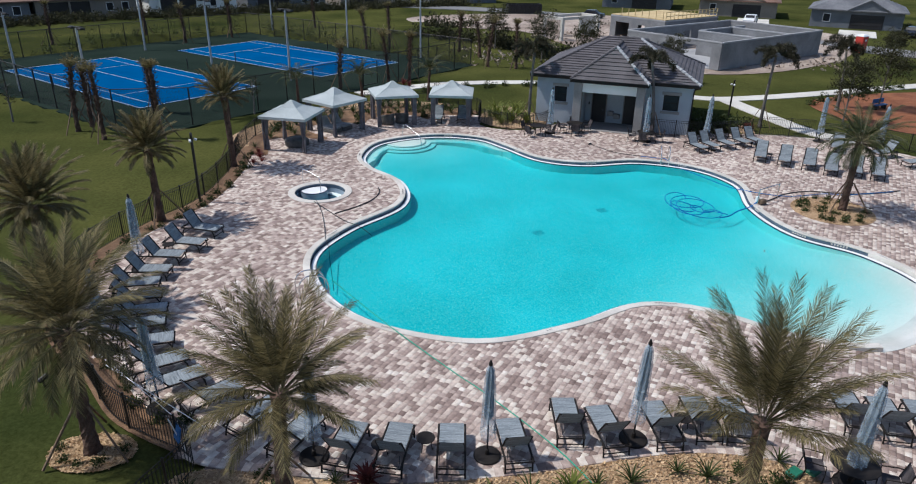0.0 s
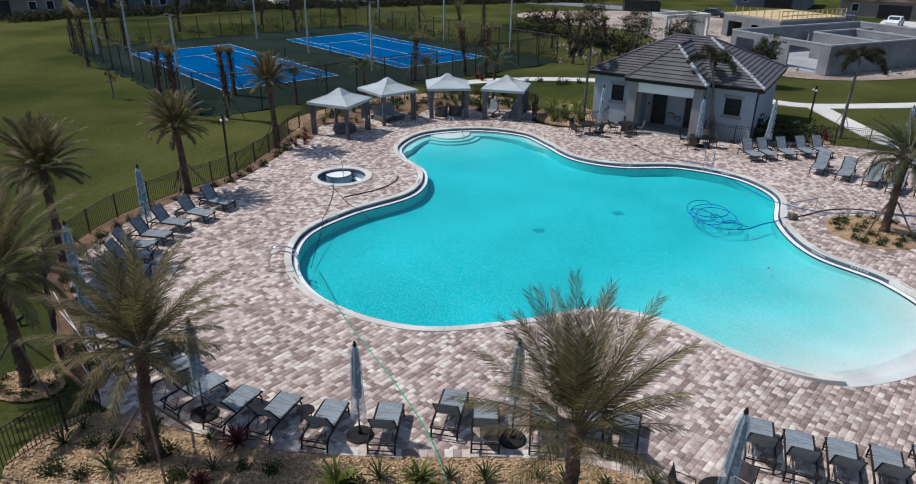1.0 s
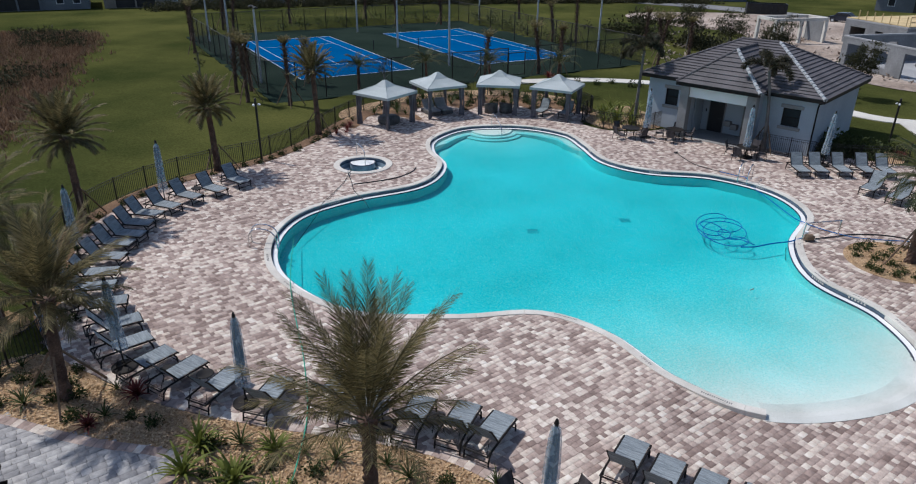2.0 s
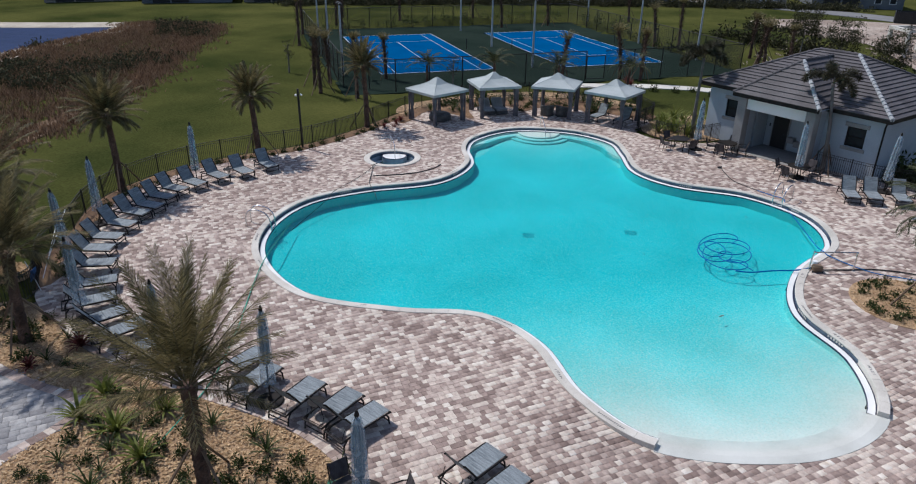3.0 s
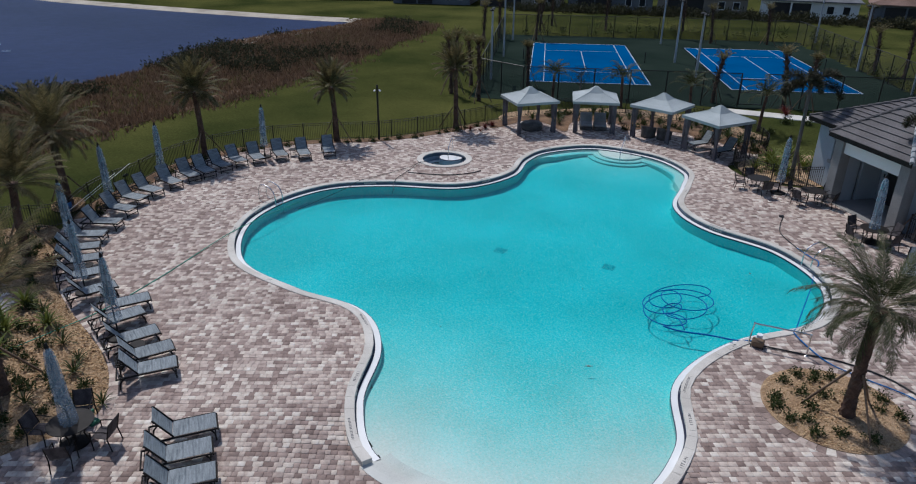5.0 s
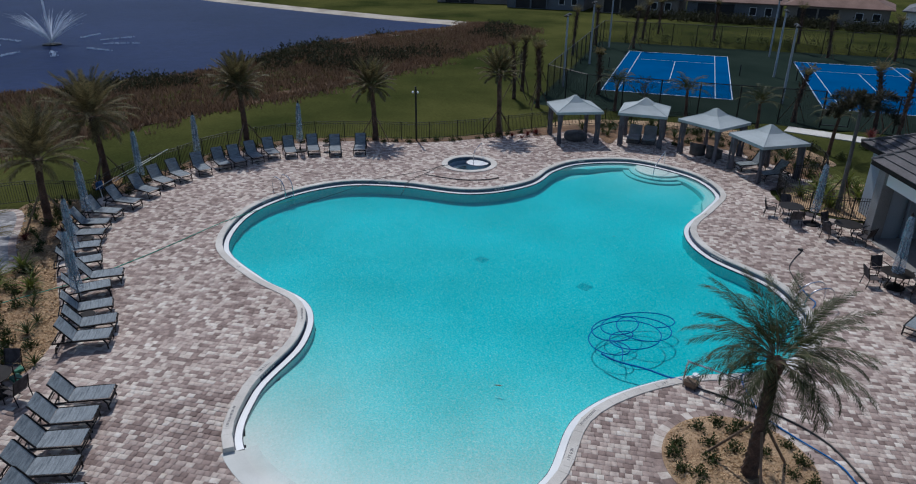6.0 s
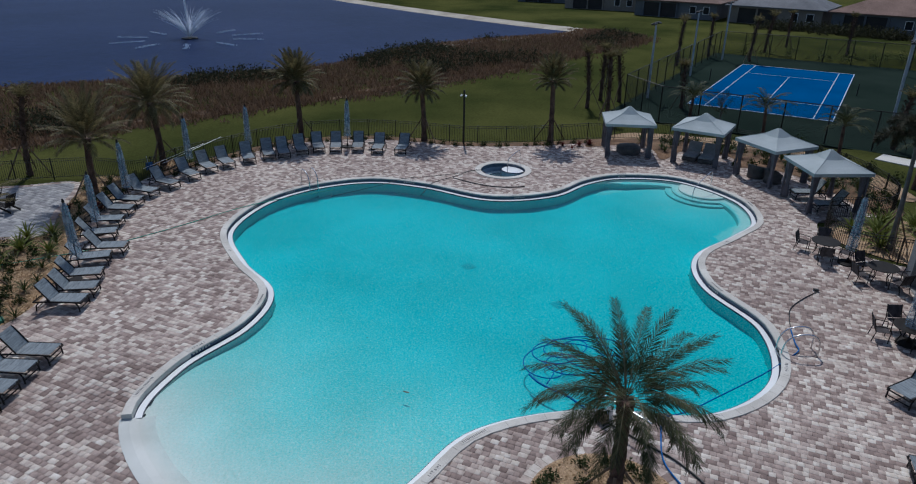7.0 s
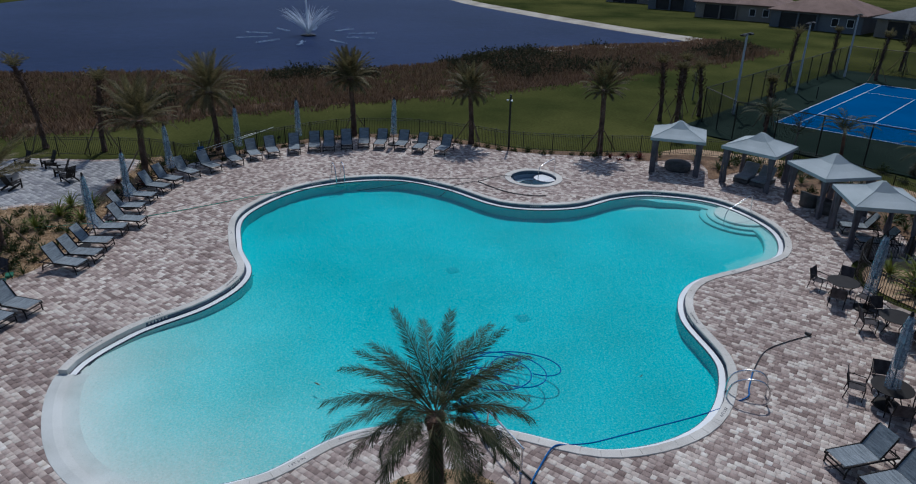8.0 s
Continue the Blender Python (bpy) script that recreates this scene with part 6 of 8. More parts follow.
for k in range(58):
    a = k * 0.60
    drift = k / 58
    cx, cy = 12.3 + 1.35 * drift + 0.30 * math.sin(k * 0.37), 37.05 - 1.6 * drift + 0.45 * math.cos(k * 0.29)
    rr = 0.86 + 0.26 * math.sin(k * 0.31)
    coil.append((cx + rr * math.cos(a) * 0.85, cy + rr * math.sin(a) * 1.1, -0.172 + 0.006 * math.sin(k)))
coil += [(13.9, 35.5, -0.172), (14.6, 35.1, -0.172)]
hose("floating_hose", coil, 0.021, M_HOSE, "blue vacuum hose floating in loose coils", 5)
hose("black_hose", [(16.9, 36.4, 0.05), (17.9, 37.2, 0.04), (18.9, 38.0, 0.04), (20.5, 38.5, 0.04), (23.0, 38.2, 0.04), (26.0, 38.9, 0.04)], 0.03, M_BLACKHOSE, "black hose along the deck")
hose("black_hose", [(-6.40, 33.67, 0.03), (-5.40, 34.74, 0.03), (-4.70, 35.85, 0.03), (-4.47, 36.97, 0.03), (-4.60, 37.78, 0.03)], 0.03, M_BLACKHOSE, "black hose curled beside the spa")
hose("vacuum_line", [(-7.7, 35.9, -0.5), (-7.75, 35.55, 0.05), (-7.15, 33.95, 0.04), (-6.64, 32.05, 0.04), (-6.3, 30.5, 0.05), (-6.0, 29.7, -0.12), (-5.75, 28.6, -0.3), (-5.2, 26.4, -0.6)], 0.016, M_BLACKHOSE, "thin dark vacuum line from the spa to the pool", 4)
hose("vacuum_line", [(-7.6, 35.9, -0.5), (-7.8, 35.3, 0.05), (-6.7, 33.9, 0.04), (-5.8, 32.75, 0.05), (-5.0, 32.1, 0.04), (-4.6, 31.9, -0.12), (-4.2, 31.6, -0.3)], 0.018, M_BLACKHOSE, "thin dark vacuum line over the pool edge", 4)
hose("green_rope", [(-5.3, 26.6, -0.2), (-2.5, 22.6, 0.055), (0.0, 19.7, 0.02), (1.0, 18.6, 0.02), (2.9, 16.2, 0.02), (4.0, 14.2, 0.08), (4.6, 12.8, 0.08)], 0.019, M_ROPE, "thin green garden hose across the deck", 4)
nozzle = thing("hose_nozzle", at(9.2, 47.72, 0.0, 0, 0, 40), "black hose end fitting on the deck", "hose fitting")
bm = bmesh.new()
tube(bm, [(-0.12, 0, 0.06), (0.10, 0, 0.06)], [0.05, 0.075], 10)
part("fitting", bm, M_BLACKHOSE, nozzle)
pump = thing("pump", at(16.85, 36.3, 0.0, 0, 0, 30), "small rusty pump on a frame with a white filter beside it", "pump")
bm = bmesh.new()
box(bm, 0.42, 0.30, 0.26, at(0, 0, 0.17), 0.05)
part("motor", bm, M_STAKE, pump, "rust brown pump body")
bm = bmesh.new()
tube(bm, [(0.0, 0.32, 0.02), (0.0, 0.32, 0.34)], 0.11, 12)
part("filter", bm, M_WHITEPL, pump, "white filter can")
for sx in (-1, 1):
    bm = bmesh.new()
    tube(bm, [(sx * 0.2, -0.12, 0.0), (sx * 0.2, -0.12, 0.08)], 0.025, 6)
    part("foot", bm, M_BLACKHOSE, pump)
for i, (x, y) in enumerate(((9.43, 15.2), (10.0, 15.3))):
    vb = thing("valve_box", at(x, y, 0.0, 0, 0, 35), "green plastic irrigation valve box lid", "valve box", "valve boxes")
    bm = bmesh.new()
    box(bm, 0.42, 0.30, 0.12, at(0, 0, 0.05), 0.02)
    part("lid", bm, M_GREEN, vb)
for i, (a, b) in enumerate((((-11.6, 18.9, 1.35), (-7.9, 16.2, 0.75)), ((-10.6, 18.0, 1.2), (-6.6, 15.5, 0.85)))):
    sp = thing("skimmer_pole", at(*a), "long white pool skimmer pole resting on the fence", "pole", "skimmer poles")
    bm = bmesh.new()
    tube(bm, [(0, 0, 0), tuple(Vector(b) - Vector(a))], 0.013, 6)
    part("shaft", bm, M_WHITEPL, sp)
net = thing("leaf_net", at(-7.4, 15.6, 0.0), "blue leaf net on a white rod leaning at the fence", "pool net")
bm = bmesh.new()
tube(bm, [(0, 0, 0.0), (-0.25, -0.2, 1.3)], 0.018, 6)
part("rod", bm, M_WHITEPL, net)
bm = bmesh.new()
box(bm, 0.05, 0.42, 0.5, at(-0.12, -0.08, 0.72, 0, 12, 40), 0.02)
part("bag", bm, M_BLUE, net, "blue net bag")


# leaves that float on the pool
for i, (x, y, long, a) in enumerate(((14.7, 30.4, 0.30, 60), (9.94, 27.14, 0.10, 20), (11.26, 29.02, 0.09, 80), (10.17, 33.8, 0.14, 130), (4.85, 40.29, 0.12, 40), (7.1, 31.2, 0.08, 10), (12.6, 41.2, 0.22, 150), (2.2, 27.6, 0.10, 95))):
    leaf = thing("fallen_leaf", at(x, y, WATER_Z + 0.004, 0, 0, a), "dark brown fallen leaf floating on the pool", "leaf", "floating leaves")
    bm = bmesh.new()
    side = [(-1, 0), (-0.5, 0.16), (0.1, 0.20), (0.6, 0.12), (1, 0), (0.6, -0.12), (0.1, -0.20), (-0.5, -0.16)]
    low = [bm.verts.new((u * long / 2, v * long / 2, 0.0)) for u, v in side]
    high = [bm.verts.new((u * long / 2, v * long / 2, 0.006 + 0.03 * long * abs(v))) for u, v in side]
    bm.faces.new(high), bm.faces.new(low[::-1])
    for k in range(8):
        bm.faces.new((low[k], low[(k + 1) % 8], high[(k + 1) % 8], high[k]))
    part("blade", bm, M_STAKE, leaf)

# ---- depth marks on the coping ----
def depth_mark(words, p, wide):
    """A white tile with dark letters, flat on the coping, readable from the deck."""
    i = min(range(len(RIM)), key=lambda k: (RIM[k] - Vector(p)).length)
    a, b = RIM[max(i - 1, 0)], RIM[min(i + 1, len(RIM) - 1)]
    u = (b - a).normalized()
    n = Vector((u.y, -u.x))
    c = RIM[i] + n * 0.155
    turn = math.degrees(math.atan2(u.y, u.x))
    mark = thing("depth_mark", at(c.x, c.y, 0.036, 0, 0, turn + 180), "white depth tile with dark letters set in the coping", "depth marker", "depth markers")
    bm = bmesh.new()
    box(bm, wide, 0.17, 0.006, at(0, 0, 0.003))
    part("tile", bm, M_COPING, mark)
    if words:
        cu = bpy.data.curves.new("letters", "FONT")
        cu.body, cu.size, cu.align_x, cu.align_y, cu.extrude = words, 0.14, "CENTER", "CENTER", 0.002
        tmp = bpy.data.objects.new("letters", cu)
        scene.collection.objects.link(tmp)
        me = bpy.data.meshes.new_from_object(tmp.evaluated_get(bpy.context.evaluated_depsgraph_get()))
        bpy.data.objects.remove(tmp)
        me.materials.clear()
        me.materials.append(M_INK)
        ob = new("letters", me)
        ob.parent = mark
        ob.matrix_basis = at(0, 0, 0.009)
    else:
        for k in range(15):
            bm = bmesh.new()
            box(bm, wide / (30 + 9 * (k % 3)), 0.075, 0.004, at((k - 7) * wide / 16.5, 0, 0.008))
            part("letter_bar", bm, M_INK, mark)
    for k in range(6):        # the same mark in pale tiles on the upright face below
        bm = bmesh.new()
        box(bm, wide / 13, 0.012, 0.075, at((k - 2.5) * wide / 7.5, 0.141, -0.126))
        part("face_bar", bm, M_COPING, mark)


for words, p, wide in (("1 FT 6 IN", (18.6, 31.3), 1.0), ("", (17.4, 32.6), 1.0), ("3 FT", (16.5, 35.6), 0.6), ("4 FT 5 IN", (14.6, 43.6), 1.0), ("", (8.6, 43.9), 0.9), ("4 FT", (4.1, 46.3), 0.6),
                       ("", (13.9, 21.9), 1.1), ("1 FT 6 IN", (11.6, 23.1), 1.0), ("1 FT 6 IN", (20.0, 29.6), 1.0), ("", (8.3, 24.6), 1.0), ("3 FT", (3.4, 22.5), 0.6), ("", (-0.8, 49.6), 0.8),
                       ("", (-4.75, 24.1), 0.8), ("", (-2.45, 22.4), 0.8), ("", (-3.3, 37.1), 0.8), ("", (-6.05, 31.05), 0.9), ("", (-6.6, 44.4), 0.6)):
    depth_mark(words, p, wide)

# ---- shrubs ----
def leaf_ball(seed, leaves, radius, height, size, spread=1.0):
    """Leaf blades that fill an uneven bush."""
    rng = np.random.default_rng(seed)
    V, F = [], []
    for _ in range(leaves):
        d = rng.normal(0, 1, 3)
        d[2] = abs(d[2]) * 0.9 + 0.05
        d /= np.linalg.norm(d)
        r = (0.35 + 0.65 * rng.random() ** 0.5) * (0.75 + 0.4 * math.sin(3.1 * math.atan2(d[1], d[0]) + seed))
        p = np.array([d[0] * radius * r, d[1] * radius * r, d[2] * height * r])
        g = d * 0.6 + rng.normal(0, 0.5, 3)
        g /= np.linalg.norm(g)
        s = np.cross(g, rng.normal(0, 1, 3))
        s /= max(np.linalg.norm(s), 1e-6)
        L = size * (0.7 + 0.6 * rng.random())
        n = len(V)
        V += [p, p + g * L * 0.5 + s * L * 0.22, p + g * L, p + g * L * 0.5 - s * L * 0.22]
        F.append((n, n + 1, n + 2, n + 3))
    V = [np.array((v[0], v[1], max(v[2], 0.0))) for v in V]
    return V, F


def strap_plant(seed, blades, length, width, lift0=80, lift1=25):
    """Arching strap leaves from one root."""
    rng = np.random.default_rng(seed)
    V, F = [np.array([0.0, 0.0, 0.0])], []          # the root joins the blades
    for i in range(blades):
        az = i * 2.39996 + rng.normal(0, 0.2)
        a = radians(lift0 - (lift0 - lift1) * i / blades)
        L = length * (0.75 + 0.4 * rng.random())
        p = np.array([0.0, 0.0, 0.02])
        side = np.array([-math.sin(az), math.cos(az), 0]) * width
        n = len(V)
        for k in range(5):
            w = (0.5, 1.0, 0.95, 0.6, 0.05)[k]
            V += [p - side * w, p + side * w]
            aa = a - radians(75) * (k / 4) ** 1.5
            p = p + np.array([math.cos(az) * math.cos(aa), math.sin(az) * math.cos(aa), math.sin(aa)]) * L / 4
            p[2] = max(p[2], 0.02)
        F.append((0, n, n + 1))
        for k in range(4):
            F.append((n + 2 * k, n + 2 * k + 1, n + 2 * k + 3, n + 2 * k + 2))
    return V, F


def scatter(name, shapes, material, spots, label, category, group, zf=None):
    """Single plants that share a few meshes."""
    meshes = []
    for V, F in shapes:
        me = bpy.data.meshes.new(name)
        me.from_pydata([tuple(v) for v in V], [], F)
        me.materials.append(material)
        meshes.append(me)
    for i, (x, y, s) in enumerate(spots):
        ob = new(name, meshes[i % len(meshes)])
        z = zf(x, y) if zf else on_ground(x, y) + 0.04
        ob.matrix_basis = Matrix.Translation((x, y, z)) @ Matrix.Rotation(i * 1.7, 4, "Z") @ Matrix.Scale(s, 4)
        tagged(ob, label, category, group)


rp = np.random.default_rng(77)
bx = rp.uniform(-7, 10.2, 900)
by = rp.uniform(6.5, 15.8, 900)
ok = inside(bx, by, offset(BED, 0.35)) & (gap(bx, by, BED) > 0.3) & ~inside(bx, by, TERRACE) & (gap(bx, by, TERRACE) > 0.3) & ~inside(bx, by, DECK)
bed_spots = []
for x, y in zip(bx[ok], by[ok]):
    if all((x - a) ** 2 + (y - b) ** 2 > 0.62 ** 2 for a, b, _ in bed_spots) and len(bed_spots) < 120:
        bed_spots.append((x, y, 0.75 + 0.5 * rp.random()))
ball = [leaf_ball(s, 300, 0.29, 0.36, 0.085) for s in (1, 2, 3)]
scatter("shrub", ball, M_SHRUB, bed_spots[:70], "young dark green shrub in yellow mulch", "shrub", "young shrubs in the beds")
straps = [strap_plant(s, 22, 0.62, 0.022) for s in (5, 6)]
scatter("lily_clump", straps, M_SHRUB, bed_spots[70:], "spiky green strap-leaved clump in mulch", "plant", "strap-leaved clumps")
big = [strap_plant(s, 30, 1.1, 0.05, 82, 20) for s in (8, 9)]
scatter("crinum_lily", big, M_LIME, [(1.16, 13.6, 0.9), (1.5, 12.6, 0.85), (2.93, 12.93, 0.95), (4.5, 12.75, 0.8), (3.2, 14.3, 0.75)], "large lime green lily with long strap leaves", "plant", "crinum lilies")
redp = [strap_plant(s, 34, 0.7, 0.045, 85, 25) for s in (10, 11)]
scatter("red_bromeliad", redp, M_RED, [(-2.2, 14.55, 0.9), (-2.35, 12.9, 0.7), (-12.6, 42.6, 0.8), (-12.3, 43.4, 0.8), (-12.9, 43.2, 0.7), (-12.5, 41.6, 0.7), (-13.0, 42.0, 0.6), (-13.2, 44.0, 0.8),
                                      (-5.6, 67.6, 1.1), (-5.0, 67.0, 0.9), (22.4, 52.6, 0.9), (22.2, 53.2, 0.8)], "dark red spiky accent plant in mulch", "plant", "red accent plants")
isl = [(18.75, 35.2, 0.85), (19.2, 34.2, 0.9), (19.5, 33.9, 0.95), (20.1, 33.75, 0.9), (20.4, 34.1, 0.9), (20.1, 34.7, 1.0), (19.5, 35.1, 1.0), (18.75, 35.9, 0.9), (19.2, 36.1, 0.95),
       (19.0, 36.5, 0.8), (19.4, 36.7, 0.9), (21.2, 36.5, 0.8), (20.2, 37.2, 0.8), (20.9, 37.1, 0.9), (21.7, 36.8, 0.9), (19.9, 35.6, 1.0), (20.3, 36.3, 0.9), (21.3, 34.4, 0.9), (21.9, 35.0, 0.9), (20.9, 33.8, 0.9)]
scatter("shrub", ball, M_SHRUB, isl, "small dark green shrub on the round island", "shrub", "island shrubs", lambda x, y: 0.06)
strip = []
edge = [p for p in offset(FENCE, -0.75, False) if p.y > 15.5 and p.x < -8 and p.y < 44]
for p in even(edge, 0.95, False):
    strip.append((p.x + rp.normal(0, 0.15), p.y + rp.normal(0, 0.15), 0.7 + 0.5 * rp.random()))
scatter("shrub", ball, M_SHRUB, strip, "low green shrub along the pool fence", "shrub", "fence shrubs")
ring = [(-10.95, 15.6, 0.7), (-10.6, 15.1, 0.75), (-9.6, 15.05, 0.8), (-9.15, 15.6, 0.7), (-10.15, 14.95, 0.6)]
scatter("shrub", ball, M_SHRUB, ring, "small shrub in the mulch ring under a palm", "shrub", "palm ring shrubs")
house_bed = []
for k in range(26):
    x, y = rp.uniform(2.0, 7.6), rp.uniform(51.8, 57.6)
    if inside(np.array([x]), np.array([y]), [(2.07, 55.66), (2.88, 52.53), (5.0, 52.4), (5.6, 54.0), (5.2, 56.4), (3.70, 58.75)])[0]:
        house_bed.append((x, y, 0.9 + 0.4 * rp.random()))
scatter("crinum_lily", big, M_LIME, house_bed, "yellow-green strap-leaved plant beside the pool house", "plant", "pool house plants")
scatter("shrub", ball, M_SHRUB, [(14.6, 51.0, 1.0), (15.6, 50.6, 1.0), (16.6, 50.4, 1.1), (17.8, 51.0, 1.4), (18.9, 52.4, 2.0), (20.1, 53.2, 2.2), (21.3, 53.4, 2.2), (19.3, 54.0, 2.4), (20.6, 54.2, 2.5), (21.8, 54.4, 2.3), (22.6, 54.0, 1.8), (18.6, 53.2, 2.0), (17.9, 52.4, 3.0), (18.7, 51.9, 3.2), (19.6, 52.6, 3.6), (20.5, 52.3, 3.0), (18.2, 53.4, 3.4)],
        "dark green shrub in front of the pool house", "shrub", "pool house shrubs")
scatter("shrub", ball, M_SHRUB, [(-3.2 + 1.3 * k + rp.normal(0, 0.3), 65.0 + 0.9 * k - 0.06 * k * k + rp.normal(0, 0.4), 1.2 + 0.5 * rp.random()) for k in range(9)]
        + [(-13 + 2.2 * k, 59.5 + 0.35 * k, 1.1 + 0.6 * rp.random()) for k in range(6)], "low dark shrub along the garden path", "shrub", "path shrubs")
scatter("shrub", ball, M_SHRUB, [(31.5 + 1.6 * k, 62.4 + 1.0 * k + rp.normal(0, 0.4), 1.5 + 0.7 * rp.random()) for k in range(9)], "low dark shrub at the playground edge", "shrub", "playground shrubs")


def chips(name, x, y, z, size, label, seed):
    """Loose flat wood chips strewn over a bed."""
    rng = np.random.default_rng(seed)
    n = len(x)
    a, tilt = rng.uniform(0, 6.28, n), rng.normal(0, 0.35, (n, 2))
    u = np.column_stack([np.cos(a), np.sin(a), tilt[:, 0]]) * (size * rng.uniform(0.5, 1.3, n))[:, None]
    v = np.column_stack([-np.sin(a), np.cos(a), tilt[:, 1]]) * (size * rng.uniform(0.25, 0.6, n))[:, None]
    c = np.column_stack([x, y, z + rng.uniform(0.0, 0.035, n)])
    V = np.stack([c - u - v, c + u - v, c + u * 0.8 + v, c - u * 0.9 + v], 1).reshape(-1, 3)
    return tagged(raw(name, V, np.arange(4 * n).reshape(-1, 4), M_CHIP), label, "mulch", kind="stuff")


rc = np.random.default_rng(12)
cx, cy = rc.uniform(-8, 11, 60000), rc.uniform(6, 16.6, 60000)
ok = inside(cx, cy, offset(BED, 0.42)) & ~inside(cx, cy, DECK) & ~inside(cx, cy, TERRACE)
chips("mulch_chips", cx[ok][:26000], cy[ok][:26000], np.full(len(cx[ok][:26000]), -0.015), 0.045, "loose yellow wood chips over the planting bed", 1)
r_, a_ = 2.05 * np.sqrt(rc.random(5000)), rc.uniform(0, 6.28, 5000)
chips("mulch_chips", 20.35 + r_ * np.cos(a_), 35.45 + r_ * np.sin(a_), 0.12 - 0.09 * np.clip((r_ - 0.6) / 1.5, 0, 1), 0.04, "loose yellow wood chips on the round island", 2)


px_, py_ = rc.uniform(-11.3, -8.7, 4000), rc.uniform(14.6, 16.4, 4000)
near_f = (np.hypot((px_ + 10.0) / 1.2, (py_ - 15.5) / 0.8) < 1)
chips("mulch_chips", px_[near_f][:9000], py_[near_f][:9000], np.full(len(px_[near_f][:9000]), 0.012), 0.045, "loose yellow wood chips in the ring under a palm", 3)


ok = inside(bx_, by_, MULCH_BACK)
back_spots = []
for x, y in zip(bx_[ok], by_[ok]):
    clear = all(math.hypot(x - c[0], y - c[1]) > 2.3 for c in CABANAS)
    if clear and all((x - a) ** 2 + (y - b) ** 2 > 0.62 ** 2 for a, b, _ in back_spots) and len(back_spots) < 60:
        back_spots.append((x, y, 0.9 + 0.8 * rp.random()))
scatter("shrub", ball, M_SHRUB, back_spots[::2], "dark green shrub in the bed behind the cabanas", "shrub", "cabana bed shrubs", lambda x, y: 0.02)
scatter("lily_clump", straps, M_SHRUB, back_spots[1::2], "spiky dark green clump behind the cabanas", "plant", "cabana bed clumps", lambda x, y: 0.02)

# ---- clumps by the hundred ----
def clumps(name, spots, leaves, radius, height, size, material, label, category, seed):
    """Many bushes in one mesh."""
    rng = np.random.default_rng(seed)
    kinds = [leaf_ball(seed + k, leaves, radius, height, size) for k in range(5)]
    V, F, n = [], [], 0
    for i, (x, y, z, s) in enumerate(spots):
        v, f = kinds[i % 5]
        v = np.array(v) * s
        a = rng.random() * 6.28
        c, t = math.cos(a), math.sin(a)
        V.append(np.column_stack([v[:, 0] * c - v[:, 1] * t + x, v[:, 0] * t + v[:, 1] * c + y, v[:, 2] + z]))
        F.append(np.array(f) + n)
        n += len(v)
    return tagged(raw(name, np.concatenate(V), np.concatenate(F), material), label, category, kind="stuff")


def reeds(name, spots, blades, height, material, label, category, seed):
    rng = np.random.default_rng(seed)
    P = np.array(spots)
    n = len(P) * blades
    base = np.repeat(P[:, :3], blades, 0) + np.column_stack([rng.normal(0, 0.35, n), rng.normal(0, 0.35, n), np.zeros(n)])
    h = height * np.repeat(P[:, 3], blades) * rng.uniform(0.5, 1.2, n)
    lean = rng.normal(0, 0.35, (n, 2)) * h[:, None]
    a = rng.uniform(0, 6.28, n)
    w = np.column_stack([np.cos(a), np.sin(a), np.zeros(n)]) * rng.uniform(0.03, 0.09, n)[:, None]
    tip = base + np.column_stack([lean, h])
    V = np.stack([base - w, base + w, tip], 1).reshape(-1, 3)
    F = np.arange(n * 3).reshape(-1, 3)
    return tagged(raw(name, V, F, material), label, category, kind="stuff")


def spots_in(loop, count, seed, shrink=0.0):
    rng = np.random.default_rng(seed)
    x = rng.uniform(min(p[0] for p in loop), max(p[0] for p in loop), count * 4)
    y = rng.uniform(min(p[1] for p in loop), max(p[1] for p in loop), count * 4)
    ok = inside(x, y, loop)
    if shrink:
        ok &= gap(x, y, loop) > shrink
    return x[ok][:count], y[ok][:count]


mx_, my_ = spots_in(MARSH, 9000, 3)
mz_ = ground_height(mx_, my_) + 0.03
patch = np.array([noise.noise((x * 0.07, y * 0.07, 0)) for x, y in zip(mx_, my_)])
to_lake = gap(mx_, my_, LAKE)
rim = even([Vector((p[0], p[1])) for p in MARSH], 0.5)
rim = [p for p in rim if p.y > -6 and not inside(np.array([p.x - 2.0]), np.array([p.y]), LAKE)[0]]
fx_ = np.array([p.x for p in rim for _ in range(3)]) + rp.normal(0, 0.9, 3 * len(rim))
fy_ = np.array([p.y for p in rim for _ in range(3)]) + rp.normal(0, 0.9, 3 * len(rim))
mx_, my_ = np.concatenate([mx_, fx_]), np.concatenate([my_, fy_])
mz_ = ground_height(mx_, my_) + 0.03
patch = np.array([noise.noise((x * 0.07, y * 0.07, 0)) for x, y in zip(mx_, my_)])
to_lake = gap(mx_, my_, LAKE)
reeds("dry_reeds", [(x, y, z, 0.8 + 0.9 * max(0, p)) for x, y, z, p in zip(mx_, my_, mz_, patch)], 10, 0.48, M_DRYBRUSH, "brown dry reeds and sedge by the lake", "reeds", 5)
dark = (to_lake < 6.5) & (patch > -0.15) & (my_ > 8) & (my_ < 46) | (patch > 0.32)
